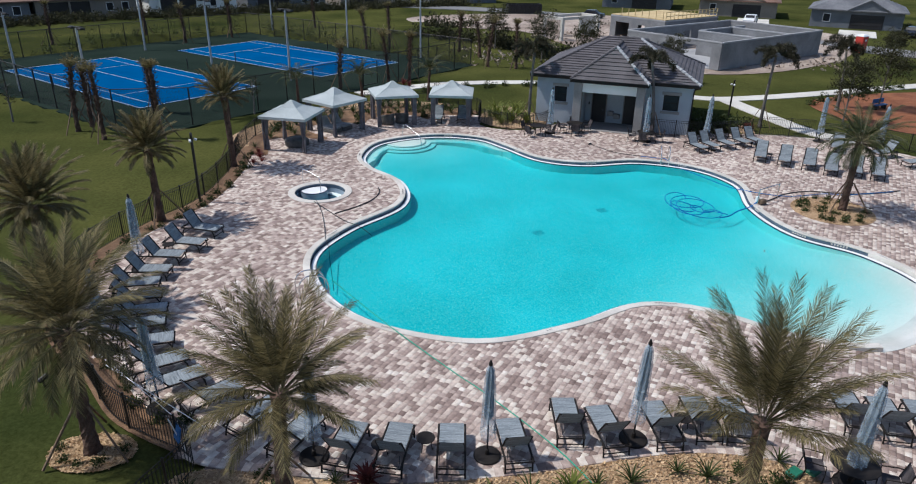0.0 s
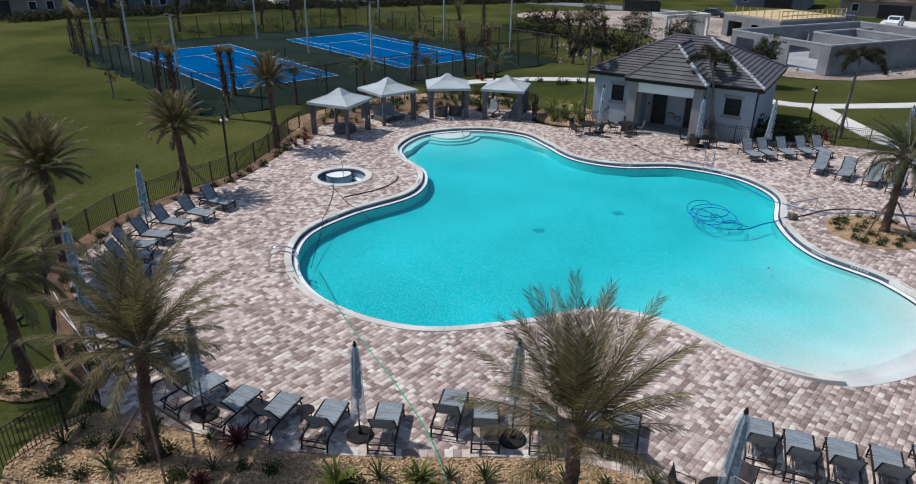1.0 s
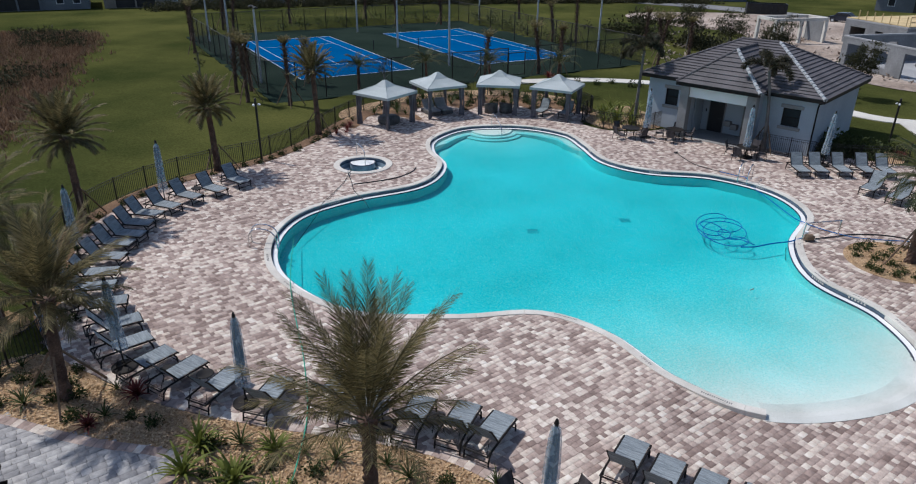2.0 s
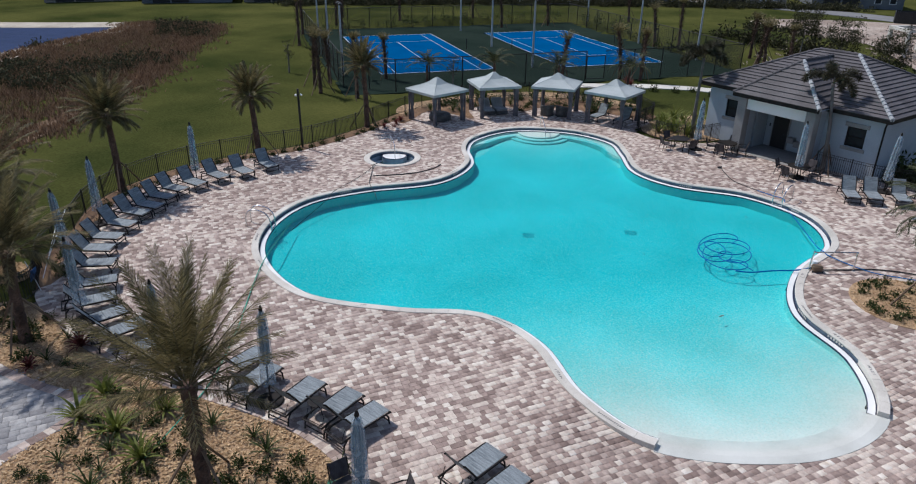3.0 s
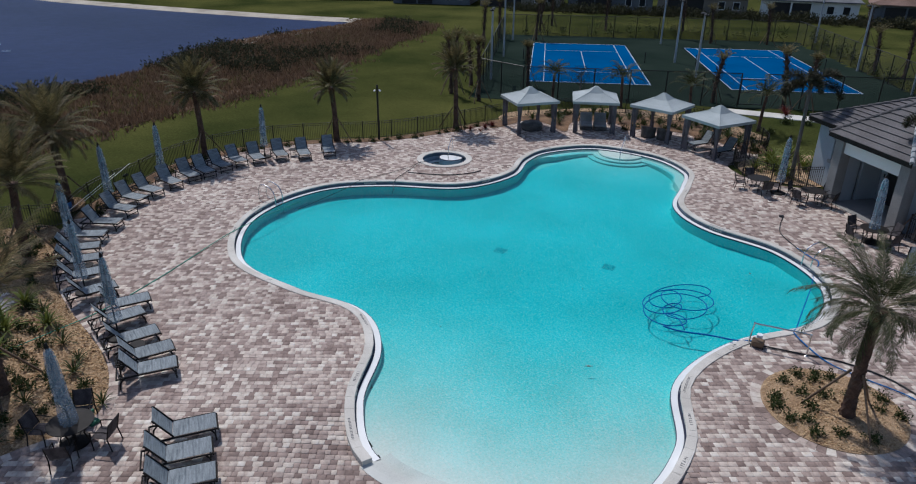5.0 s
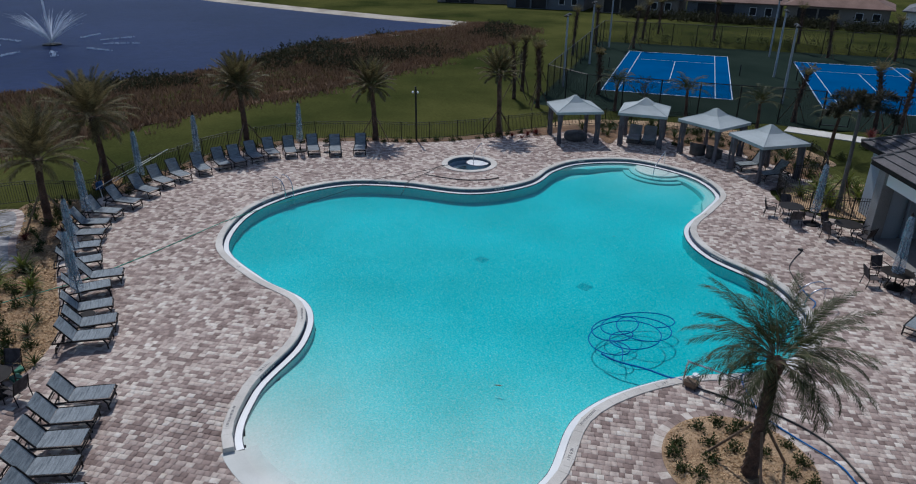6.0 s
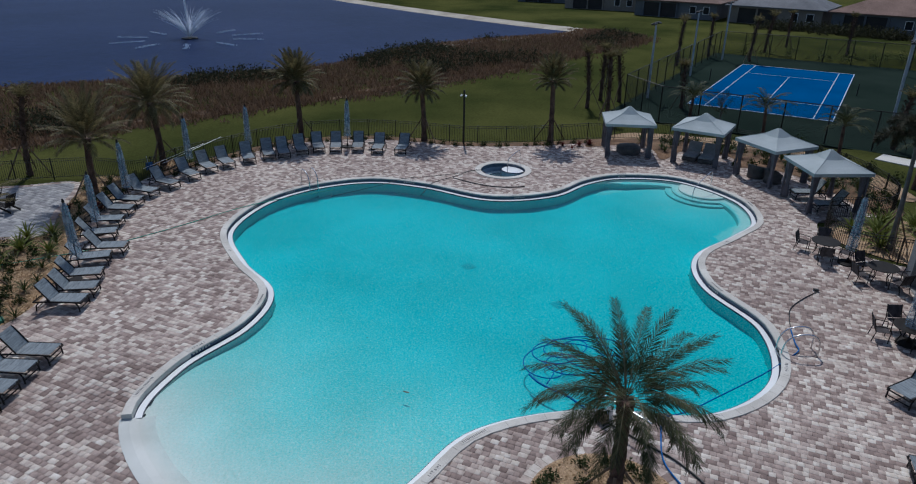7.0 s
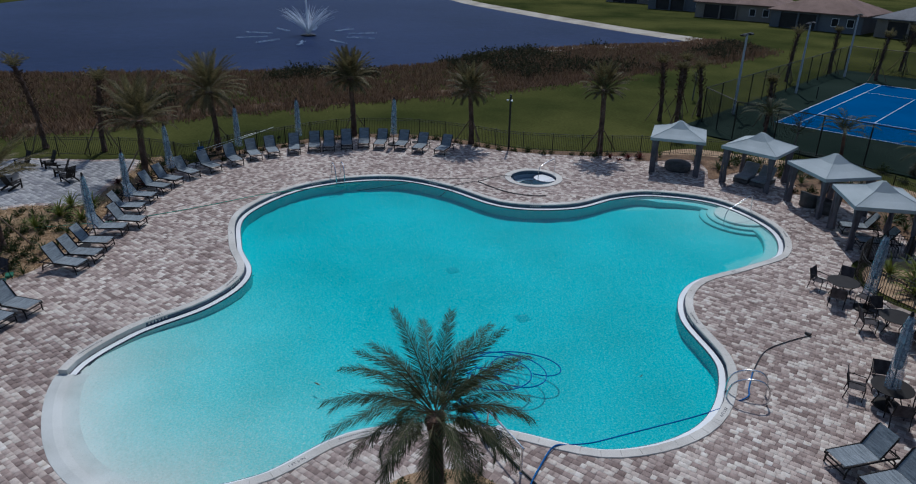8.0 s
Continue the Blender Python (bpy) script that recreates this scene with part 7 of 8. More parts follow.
clumps("shore_brush", [(x, y, z, 0.45 + 0.75 * rp.random()) for x, y, z in zip(mx_[dark][:1000], my_[dark][:1000], mz_[dark][:1000])], 46, 0.75, 0.95, 0.30, M_DARKBRUSH,
       "dark scrubby brush along the lake shore", "brush", 8)
hedge = []
for line, count in ((even(spline([(-82.3, 92.6), (-70.4, 104.6), (-59.0, 115.7), (-45.8, 126.4), (-31.5, 135.8), (-15.7, 145.2), (0.5, 152.5)], 8, False), 1.1, False), 4),
                    (even(spline([(-80.0, 91.0), (-58.0, 113.2), (-31.0, 134.0)], 6, False), 4.0, False), 1)):
    for p in line:
        for k in range(count):
            x, y = p.x + rp.normal(0, 1.0), p.y + rp.normal(0, 1.0)
            hedge.append((x, y, on_ground(x, y), 0.8 + 1.1 * rp.random()))
clumps("hedge", hedge, 90, 0.95, 1.0, 0.26, M_DARKBRUSH, "dark hedge in front of the houses", "hedge", 15)
lot_bush = []
for a, b, n in (((-8.49, 98.74), (6.27, 95.02), 26), ((5.23, 95.07), (12.38, 81.78), 40), ((10.36, 86.16), (19.46, 77.25), 22), ((-4.18, 104.32), (2.13, 117.45), 16), ((14.29, 66.84), (19.38, 70.90), 10)):
    for k in range(n):
        t = rp.random()
        x, y = a[0] + (b[0] - a[0]) * t + rp.normal(0, 0.9), a[1] + (b[1] - a[1]) * t + rp.normal(0, 0.9)
        lot_bush.append((x, y, on_ground(x, y), 0.9 + 1.2 * rp.random()))
clumps("bush_row", lot_bush, 90, 0.85, 1.15, 0.26, M_DARKBRUSH, "dark mixed bushes beside lawn and building lot", "bushes", 21)
fence_sap = []
for k in range(60):
    u = -17 + 35 * (k % 30) / 29
    x, y = on_court(21.4, u) if k < 30 else on_court(u, 21.0)
    fence_sap.append((x + rp.normal(0, 0.4), y + rp.normal(0, 0.4), on_ground(x, y), 0.6 + 0.7 * rp.random()))
clumps("sapling_row", fence_sap, 70, 0.5, 1.5, 0.20, M_SHRUB, "row of young saplings behind the court fence", "saplings", 25)


def small_tree(x, y, h, crown, seed, material, label, dense=130):
    """A young tree: tapered trunk with limbs and a loose crown of leaf clumps."""
    rng = np.random.default_rng(seed)
    z = on_ground(x, y)
    t = thing("young_tree", at(x, y, z), label, "tree", "young trees")
    bm = bmesh.new()
    tube(bm, [(0, 0, 0), (0.05, 0.02, h * 0.35), (0.02, 0.06, h * 0.62), (0.05, 0.0, h * 0.92)], [0.075, 0.06, 0.045, 0.02], 8)
    ends = []
    for k in range(9):
        a, z0 = k * 2.4, h * (0.38 + 0.05 * k)
        e = (math.cos(a) * crown * 0.6, math.sin(a) * crown * 0.6, z0 + crown * 0.55)
        tube(bm, [(0.03, 0.03, z0), (e[0] * 0.5, e[1] * 0.5, z0 + crown * 0.35), e], [0.032, 0.022, 0.01], 5)
        ends.append(e)
    part("trunk", bm, M_GREYTRUNK, t)
    V, F, n = [], [], 0
    for i in range(dense):
        e = ends[i % 9]
        c = np.array(e) * (0.55 + 0.75 * rng.random()) * np.array([1, 1, 0]) + np.array([0, 0, e[2] * (0.82 + 0.33 * rng.random())]) + rng.normal(0, crown * 0.16, 3)
        v, f = leaf_ball(seed * 7 + i, 40, crown * 0.28, crown * 0.28, 0.15 if dense > 60 else 0.08)
        V.append(np.array(v) + c)
        F.append(np.array(f) + n)
        n += len(v)
    raw("crown", np.concatenate(V), np.concatenate(F), material, t, "loose leafy crown")


for i, (x, y, h, c) in enumerate([(30.93, 55.47, 4.6, 1.7), (36.68, 60.78, 5.2, 2.2), (44.10, 61.82, 5.0, 2.0), (20.90, 71.38, 4.2, 1.4), (51.21, 84.59, 4.0, 1.3), (13.89, 79.58, 4.6, 1.8), (9.31, 82.96, 4.8, 1.9), (4.18, 91.83, 4.6, 1.9)]):
    small_tree(x, y, h, c, 60 + i, M_DARKBRUSH, "young dark-leaved tree on the lawn")
small_tree(-33.8, 51.2, 3.2, 0.7, 90, M_DARKBRUSH, "thin bare sapling on the lawn", 22)
small_tree(-16.6, 55.0, 3.0, 0.9, 91, M_DARKBRUSH, "thin purple-grey sapling behind the cabanas", 30)

# ---- houses and the building site ----
def hip_roof(bm, x0, x1, y0, y1, z, rise, over=0.5):
    x0, x1, y0, y1 = x0 - over, x1 + over, y0 - over, y1 + over
    w, d = x1 - x0, y1 - y0
    i = min(w, d) / 2
    r0, r1 = ((x0 + i, (y0 + y1) / 2), (x1 - i, (y0 + y1) / 2)) if w >= d else (((x0 + x1) / 2, y0 + i), ((x0 + x1) / 2, y1 - i))
    lo = [bm.verts.new((x, y, z)) for x, y in ((x0, y0), (x1, y0), (x1, y1), (x0, y1))]
    un = [bm.verts.new((x, y, z - 0.18)) for x, y in ((x0, y0), (x1, y0), (x1, y1), (x0, y1))]
    a, b = bm.verts.new((*r0, z + rise)), bm.verts.new((*r1, z + rise))
    if w >= d:
        bm.faces.new((lo[0], lo[1], b, a)), bm.faces.new((lo[1], lo[2], b)), bm.faces.new((lo[2], lo[3], a, b)), bm.faces.new((lo[3], lo[0], a))
    else:
        bm.faces.new((lo[0], lo[1], a)), bm.faces.new((lo[1], lo[2], b, a)), bm.faces.new((lo[2], lo[3], b)), bm.faces.new((lo[3], lo[0], a, b))
    for k in range(4):
        bm.faces.new((un[k], un[(k + 1) % 4], lo[(k + 1) % 4], lo[k]))
    bm.faces.new(un[::-1])


def house(x, y, turn, w, d, roof_mat, wall_mat, label, lanai=True, garage=False, h=3.0):
    """A one-storey house whose face looks along its -y."""
    o = thing("house", at(x, y, on_ground(x, y), 0, 0, turn), label, "house", "houses round the park")
    bm = bmesh.new()
    box(bm, w, d, h, at(0, d / 2, h / 2))
    part("wall", bm, wall_mat, o)
    bm = bmesh.new()
    hip_roof(bm, -w / 2, w / 2, 0, d, h, min(w, d) * 0.22, 0.6)
    part("roof", bm, roof_mat, o)
    if lanai:
        # no recess here: a dark panel on the wall gives the lanai's shade
        bm = bmesh.new()
        box(bm, w * 0.42, 0.10, h - 0.55, at(-w * 0.18, -0.03, (h - 0.55) / 2 + 0.1))
        part("lanai_opening", bm, M_DARK, o, "screened lanai, its inner shade a dark panel")
        for k in range(3):
            bm = bmesh.new()
            box(bm, 0.28, 0.28, h - 0.2, at(-w * 0.39 + k * w * 0.21, -0.2, (h - 0.2) / 2), 0.01)
            part("column", bm, wall_mat, o)
    if garage:
        bm = bmesh.new()
        box(bm, 5.0, 0.12, 2.3, at(w * 0.12, -0.03, 1.15))
        door = part("garage_door", bm, M_DARK, o, "dark brown garage door")
        for k in range(3):
            bm = bmesh.new()
            box(bm, 4.9, 0.03, 0.03, at(w * 0.12, -0.10, 0.6 + 0.55 * k))
            part("panel_joint", bm, M_BRONZE, door)
        bm = bmesh.new()
        g = [bm.verts.new(v) for v in ((w * 0.12 - 3.4, -0.45, h - 0.1), (w * 0.12 + 3.4, -0.45, h - 0.1), (w * 0.12, -0.45, h + 1.7),
                                       (w * 0.12 - 3.4, 3.0, h - 0.1), (w * 0.12 + 3.4, 3.0, h - 0.1), (w * 0.12, 3.0, h + 1.7))]
        bm.faces.new(g[:3]), bm.faces.new((g[1], g[4], g[5], g[2])), bm.faces.new((g[0], g[2], g[5], g[3]))
        bm.faces.new((g[0], g[3], g[4], g[1]))
        part("gable", bm, [wall_mat], o)
        for s in (-1, 1):
            bm = bmesh.new()
            box(bm, 0.4, 4.2, 0.16, at(0, 0, 0))
            ob = part("gable_roof", bm, roof_mat, o)
            bm = bmesh.new()
            lo, hi = Vector((w * 0.12 + s * 3.7, 0, h - 0.28)), Vector((w * 0.12, 0, h + 1.72))
            vs = [bm.verts.new(p) for p in (lo + Vector((0, -0.7, 0.06)), lo + Vector((0, 3.2, 0.06)), hi + Vector((0, 3.2, 0.06)), hi + Vector((0, -0.7, 0.06)),
                                            lo + Vector((0, -0.7, -0.08)), hi + Vector((0, -0.7, -0.08)))]
            bm.faces.new(vs[:4]), bm.faces.new((vs[4], vs[0], vs[3], vs[5]))
            bm.to_mesh(ob.data)
            bm.free()
    for k, wx in enumerate((w * 0.22, w * 0.38) if lanai else (-w * 0.32,)):
        bm = bmesh.new()
        for a, c, lx, lz in ((-0.55, 1.6, 0.08, 1.3), (0.55, 1.6, 0.08, 1.3), (0, 2.25, 1.18, 0.08), (0, 0.95, 1.18, 0.08)):
            box(bm, lx, 0.1, lz, at(wx + a, -0.04, c))
        win = part("window", bm, M_WHITEPL, o, "white framed window")
        bm = bmesh.new()
        box(bm, 1.05, 0.04, 1.25, at(wx, -0.02, 1.6))
        part("pane", bm, M_GLASS, win)
    return o


M_GREYROOF = surface("grey house roof", (0.10, 0.105, 0.115), (0.17, 0.175, 0.185), 0.4, 6, 0.85, relief=0.4, depth=0.05)
M_GREYHOUSE = surface("blue-grey stucco", (0.10, 0.112, 0.125), (0.15, 0.16, 0.175), 0.4, 30, 0.9, relief=0.2, depth=0.01)
M_TAN = surface("tan stucco", (0.19, 0.165, 0.14), (0.25, 0.22, 0.185), 0.4, 30, 0.9, relief=0.2, depth=0.01)
FAR = [(-146, 58, 62, M_HOUSEROOF, M_TAN), (-129, 66, 62, M_GREYROOF, M_GREYHOUSE), (-112.5, 73, 58, M_HOUSEROOF, M_TAN), (-98, 83, 50, M_HOUSEROOF, M_GREYHOUSE), (-86, 96, 48, M_GREYROOF, M_TAN),
       (-73.8, 108, 46, M_HOUSEROOF, M_GREYHOUSE), (-62.2, 119.5, 42, M_HOUSEROOF, M_TAN), (-48.7, 130.8, 37, M_GREYROOF, M_STUCCO), (-34, 140, 33, M_HOUSEROOF, M_GREYHOUSE), (-18, 149.5, 30, M_GREYROOF, M_TAN),
       (0, 158, 22, M_HOUSEROOF, M_GREYHOUSE)]
for x, y, a, r, wmat in FAR:
    house(x, y, a, 15.5, 12, r, wmat, "one-storey stucco house with dark lanai and hipped tile roof")
for x, y, a, r, wmat in ((66.62, 122.89, -28, M_GREYROOF, M_GREYHOUSE), (82, 113, -35, M_HOUSEROOF, M_GREYHOUSE), (52.51, 139.46, -22, M_HOUSEROOF, M_TAN), (36.26, 153.22, -18, M_GREYROOF, M_GREYHOUSE), (96, 101, -45, M_GREYROOF, M_TAN)):
    house(x, y, a, 14, 13, r, wmat, "one-storey house with dark garage door and tile roof", False, True)
for x, y, a in ((63.30, 115.34, 62), (52.76, 131.52, 68)):
    dv = tagged(part("driveway", bmesh.new(), M_CONC), "pale driveway in front of a garage", "driveway", kind="structure")
    bm = bmesh.new()
    box(bm, 9.0, 5.4, 0.08, at(x, y, on_ground(x, y) + 0.05, 0, 0, a))
    bm.to_mesh(dv.data)
    bm.free()


def block_shell(x, y, turn, L, W, h, label, left_open, deck_roof=False):
    """A roofless concrete block shell with openings; first corner at the origin."""
    s = thing("block_shell", at(x, y, on_ground(x, y) + 0.1, 0, 0, turn), label, "house shell", "houses under construction")

    def run(name, p, q, holes, height=h):
        p, q = Vector(p), Vector(q)
        n = (q - p).length
        u = (q - p) / n
        a = math.degrees(math.atan2(u.y, u.x))
        cuts = sorted(holes)
        pos = 0.0
        for c0, c1, z0, z1 in cuts + [(n, n, 0, 0)]:
            if c0 > pos:
                bm = bmesh.new()
                box(bm, c0 - pos, 0.2, height, at((pos + c0) / 2, 0, height / 2))
                part(name, bm, M_BLOCK, s).matrix_basis = at(p.x, p.y, 0, 0, 0, a)
            if c1 > c0:
                for a0, a1 in ((0, z0), (z1, height)):
                    if a1 > a0 + 0.02:
                        bm = bmesh.new()
                        box(bm, c1 - c0, 0.196, a1 - a0, at((c0 + c1) / 2, 0, (a0 + a1) / 2))
                        part(name, bm, M_BLOCK, s).matrix_basis = at(p.x, p.y, 0, 0, 0, a)
            pos = max(pos, c1)
        bm = bmesh.new()
        box(bm, n + 0.04, 0.26, 0.16, at(n / 2, 0, height + 0.07), 0.01)
        part("tie_beam", bm, M_SLAB, s, "pale concrete tie beam").matrix_basis = at(p.x, p.y, 0, 0, 0, a)

    run("block_wall", (0, 0), (L, 0), [])
    run("block_wall", (L, 0), (L, W), [(3, 4.2, 0.9, 2.2), (8, 9.2, 0.9, 2.2)])
    run("block_wall", (L, W), (0, W), [(3, 5, 0, 2.2), (9, 10.2, 0.9, 2.2), (15, 16.2, 0.9, 2.2)] if L > 18 else [(3, 5, 0, 2.2)])
    run("block_wall", (0, W), (0, 0), left_open)
    run("partition", (L * 0.34, 0.1), (L * 0.34, W * 0.62), [(2.0, 3.0, 0, 2.1)])
    run("partition", (L * 0.34, W * 0.62), (L * 0.8, W * 0.62), [(1.5, 2.6, 0, 2.1), (5.5, 6.6, 0, 2.1)])
    run("partition", (L * 0.66, 0.1), (L * 0.66, W * 0.62), [(4.0, 5.0, 0, 2.1)])
    bm = bmesh.new()
    box(bm, L, W, 0.12, at(L / 2, W / 2, 0.0))
    part("slab", bm, M_SLAB, s)
    if deck_roof:
        bm = bmesh.new()
        box(bm, L, W, 0.08, at(L / 2, W / 2, h + 0.22))
        part("plywood_deck", bm, M_PLY, s, "yellow plywood upper deck")
        for k in range(14):
            bm = bmesh.new()
            box(bm, 0.05, 0.1, 1.0, at(0.1 + k * (L - 0.2) / 13, 0.06, h + 0.76))
            part("guard_post", bm, M_PLY, s)
        for z in (0.7, 1.25):
            bm = bmesh.new()
            box(bm, L, 0.05, 0.1, at(L / 2, 0.01, h + z))
            part("guard_rail", bm, M_PLY, s)
        for k in range(int(W / 1.2)):
            bm = bmesh.new()
            box(bm, 0.1, 0.05, 1.0, at(0.05, 0.5 + k * 1.2, h + 0.76))
            part("guard_post", bm, M_PLY, s)


block_shell(28.7, 78.7, 38.0, 22.0, 13.2, 2.9, "roofless grey concrete block house shell", [(0.8, 3.4, 0, 2.3), (4.6, 6.2, 0.6, 2.2), (8.2, 12.0, 0, 2.4)])
block_shell(27.5, 98.0, 38.0, 12.0, 9.5, 3.0, "grey block house shell with a yellow plywood upper floor", [(1.0, 3.4, 0, 2.3), (5.0, 6.2, 0.9, 2.2)], True)
fr = thing("porch_frame", at(13.6, 98.5, on_ground(13.6, 98.5), 0, 0, 38), "open pale concrete porch frame of a house under construction", "house shell")
for x in (0, 3.6, 7.2):
    for y in (0, 3.4):
        bm = bmesh.new()
        box(bm, 0.35, 0.35, 2.8, at(x, y, 1.4))
        part("column", bm, M_CONC, fr)
for y in (0, 3.4):
    bm = bmesh.new()
    box(bm, 7.55, 0.36, 0.35, at(3.6, y, 2.95))
    part("beam", bm, M_CONC, fr)
for x in (0, 7.2):
    bm = bmesh.new()
    box(bm, 0.34, 3.0, 0.35, at(x, 1.7, 2.952))
    part("beam", bm, M_CONC, fr)
bm = bmesh.new()
box(bm, 0.25, 3.0, 2.6, at(7.2, 1.7, 1.3))
part("side_wall", bm, M_BLOCK, fr)
rr = np.random.default_rng(31)
rub = []
for k in range(700):
    x, y = rr.uniform(0, 46), rr.uniform(80, 124)
    if not (0.1 < ((x - 28.7) * 0.788 + (y - 78.7) * 0.616) / 22 < 1 and 0 < (-(x - 28.7) * 0.616 + (y - 78.7) * 0.788) < 13):
        rub.append((x, y, on_ground(x, y) + 0.06, 0.3 + 0.9 * rr.random() ** 2))
clumps("rubble", rub, 9, 0.5, 0.22, 0.55, M_DIRT, "pale soil lumps and rubble on the building lot", "rubble", 33)


def car(x, y, turn, paint, label):
    c = thing("parked_car", at(x, y, on_ground(x, y) + 0.1, 0, 0, turn), label, "car", "parked cars")
    bm = bmesh.new()
    prof = [(-2.2, 0.35), (-2.25, 0.75), (-2.0, 0.95), (-1.3, 1.05), (-0.9, 1.5), (0.6, 1.55), (1.2, 1.1), (2.1, 0.95), (2.25, 0.6), (2.2, 0.35)]
    a = [bm.verts.new((px, -0.88, pz)) for px, pz in prof]
    b = [bm.verts.new((px, 0.88, pz)) for px, pz in prof]
    for k in range(len(prof)):
        j = (k + 1) % len(prof)
        bm.faces.new((a[k], a[j], b[j], b[k]))
    bm.faces.new(a[::-1]), bm.faces.new(b)
    bmesh.ops.recalc_face_normals(bm, faces=bm.faces)
    part("body", bm, paint, c)
    bm = bmesh.new()
    box(bm, 1.5, 1.79, 0.32, at(-0.1, 0, 1.26), 0.05)
    part("side_windows", bm, M_GLASS, c, "dark side windows")
    bm = bmesh.new()
    for px0, pz0, px1, pz1 in ((-1.28, 1.07, -0.92, 1.49), (1.18, 1.12, 0.62, 1.53)):
        box(bm, math.hypot(px1 - px0, pz1 - pz0), 1.5, 0.02, at((px0 + px1) / 2, 0, (pz0 + pz1) / 2 + 0.012, 0, -math.degrees(math.atan2(pz1 - pz0, px1 - px0)), 0))
    part("windscreen", bm, M_GLASS, c)
    for wx in (-1.4, 1.4):
        for s in (-1, 1):
            bm = bmesh.new()
            tube(bm, [(wx, s * 0.72, 0.33), (wx, s * 0.92, 0.33)], 0.33, 14)
            wheel = part("wheel", bm, M_BLACKHOSE, c)
            bm = bmesh.new()
            tube(bm, [(wx, s * 0.91, 0.33), (wx, s * 0.935, 0.33)], 0.19, 10)
            part("rim", bm, M_POLE, wheel)


car(50.5, 127.0, 60, M_CARPAINT, "white hatchback parked on a driveway")
car(43.5, 126.5, 65, M_CARDARK, "dark car parked before a garage")
car(23.2, 130.5, -25, M_CARDARK, "dark blue car parked along the street")
car(70.5, 112.5, 40, M_CARDARK, "dark car parked on a driveway")
dump = thing("dumpster", at(11.5, 138.5, on_ground(11.5, 138.5), 0, 0, 8), "long black open dumpster on the building lot", "dumpster")
bm = bmesh.new()
for x, y, sx, sy in ((0, -1.2, 6.5, 0.08), (0, 1.2, 6.5, 0.08), (-3.21, 0, 0.08, 2.32), (3.21, 0, 0.08, 2.32)):
    box(bm, sx, sy, 1.7, at(x, y, 0.95))
box(bm, 6.3, 2.3, 0.1, at(0, 0, 0.2))
part("bin", bm, M_BLACKHOSE, dump)
for k in range(7):
    bm = bmesh.new()
    box(bm, 0.12, 0.1, 1.6, at(-2.7 + 0.9 * k, -1.28, 0.95))
    part("rib", bm, M_BLACK, dump)
pot = thing("portable_toilet", at(53.1, 95.3, on_ground(53.1, 95.3), 0, 0, 30), "red portable toilet with a white roof", "portable toilet")
bm = bmesh.new()
box(bm, 1.1, 1.1, 2.05, at(0, 0, 1.05), 0.04)
part("cabin", bm, M_REDPL, pot)
bm = bmesh.new()
lathe(bm, [(0.82, 2.08), (0.80, 2.16), (0.5, 2.34), (0.05, 2.38)], 4, at(0, 0, 0, 0, 0, 45))
part("roof", bm, M_WHITEPL, pot)
bm = bmesh.new()
box(bm, 0.72, 0.03, 1.75, at(0, -0.57, 1.0), 0.01)
part("door", bm, M_REDPL, pot)
bm = bmesh.new()
box(bm, 0.4, 0.02, 0.25, at(0, -0.60, 1.62))
part("sign", bm, M_WHITEPL, pot)
play = thing("play_structure", at(43.5, 61.5, on_ground(43.5, 61.5), 0, 0, 30), "playground tower with green roof, slide and brown posts", "play structure")
for x in (-1, 1):
    for y in (-1, 1):
        bm = bmesh.new()
        tube(bm, [(x, y, 0), (x, y, 3.0)], 0.07, 8)
        part("post", bm, M_STAKE, play)
bm = bmesh.new()
box(bm, 2.2, 2.2, 0.1, at(0, 0, 1.3))
part("platform", bm, M_STAKE, play)
bm = bmesh.new()
lathe(bm, [(1.75, 2.95), (1.7, 3.0), (0.05, 3.9)], 4, at(0, 0, 0, 0, 0, 45))
part("roof", bm, M_GREEN, play)
bm = bmesh.new()
for k in range(8):
    box(bm, 0.55, 0.7, 0.05, at(-1.2 - 0.42 * k, 0, 1.3 - 0.16 * k, 0, -20, 0))
part("slide", bm, M_GREEN, play, "green plastic slide")
bench = thing("bench", at(36.8, 60.8, on_ground(36.8, 60.8), 0, 0, 30), "blue bench at the playground edge", "bench")
bm = bmesh.new()
box(bm, 1.6, 0.45, 0.06, at(0, 0, 0.45), 0.01)
part("seat", bm, M_BLUE, bench)
bm = bmesh.new()
box(bm, 1.6, 0.06, 0.4, at(0, 0.22, 0.75), 0.01)
part("backrest", bm, M_BLUE, bench)
for x in (-0.65, 0.65):
    bm = bmesh.new()
    box(bm, 0.06, 0.42, 0.45, at(x, 0, 0.225))
    part("leg", bm, M_BLACK, bench)


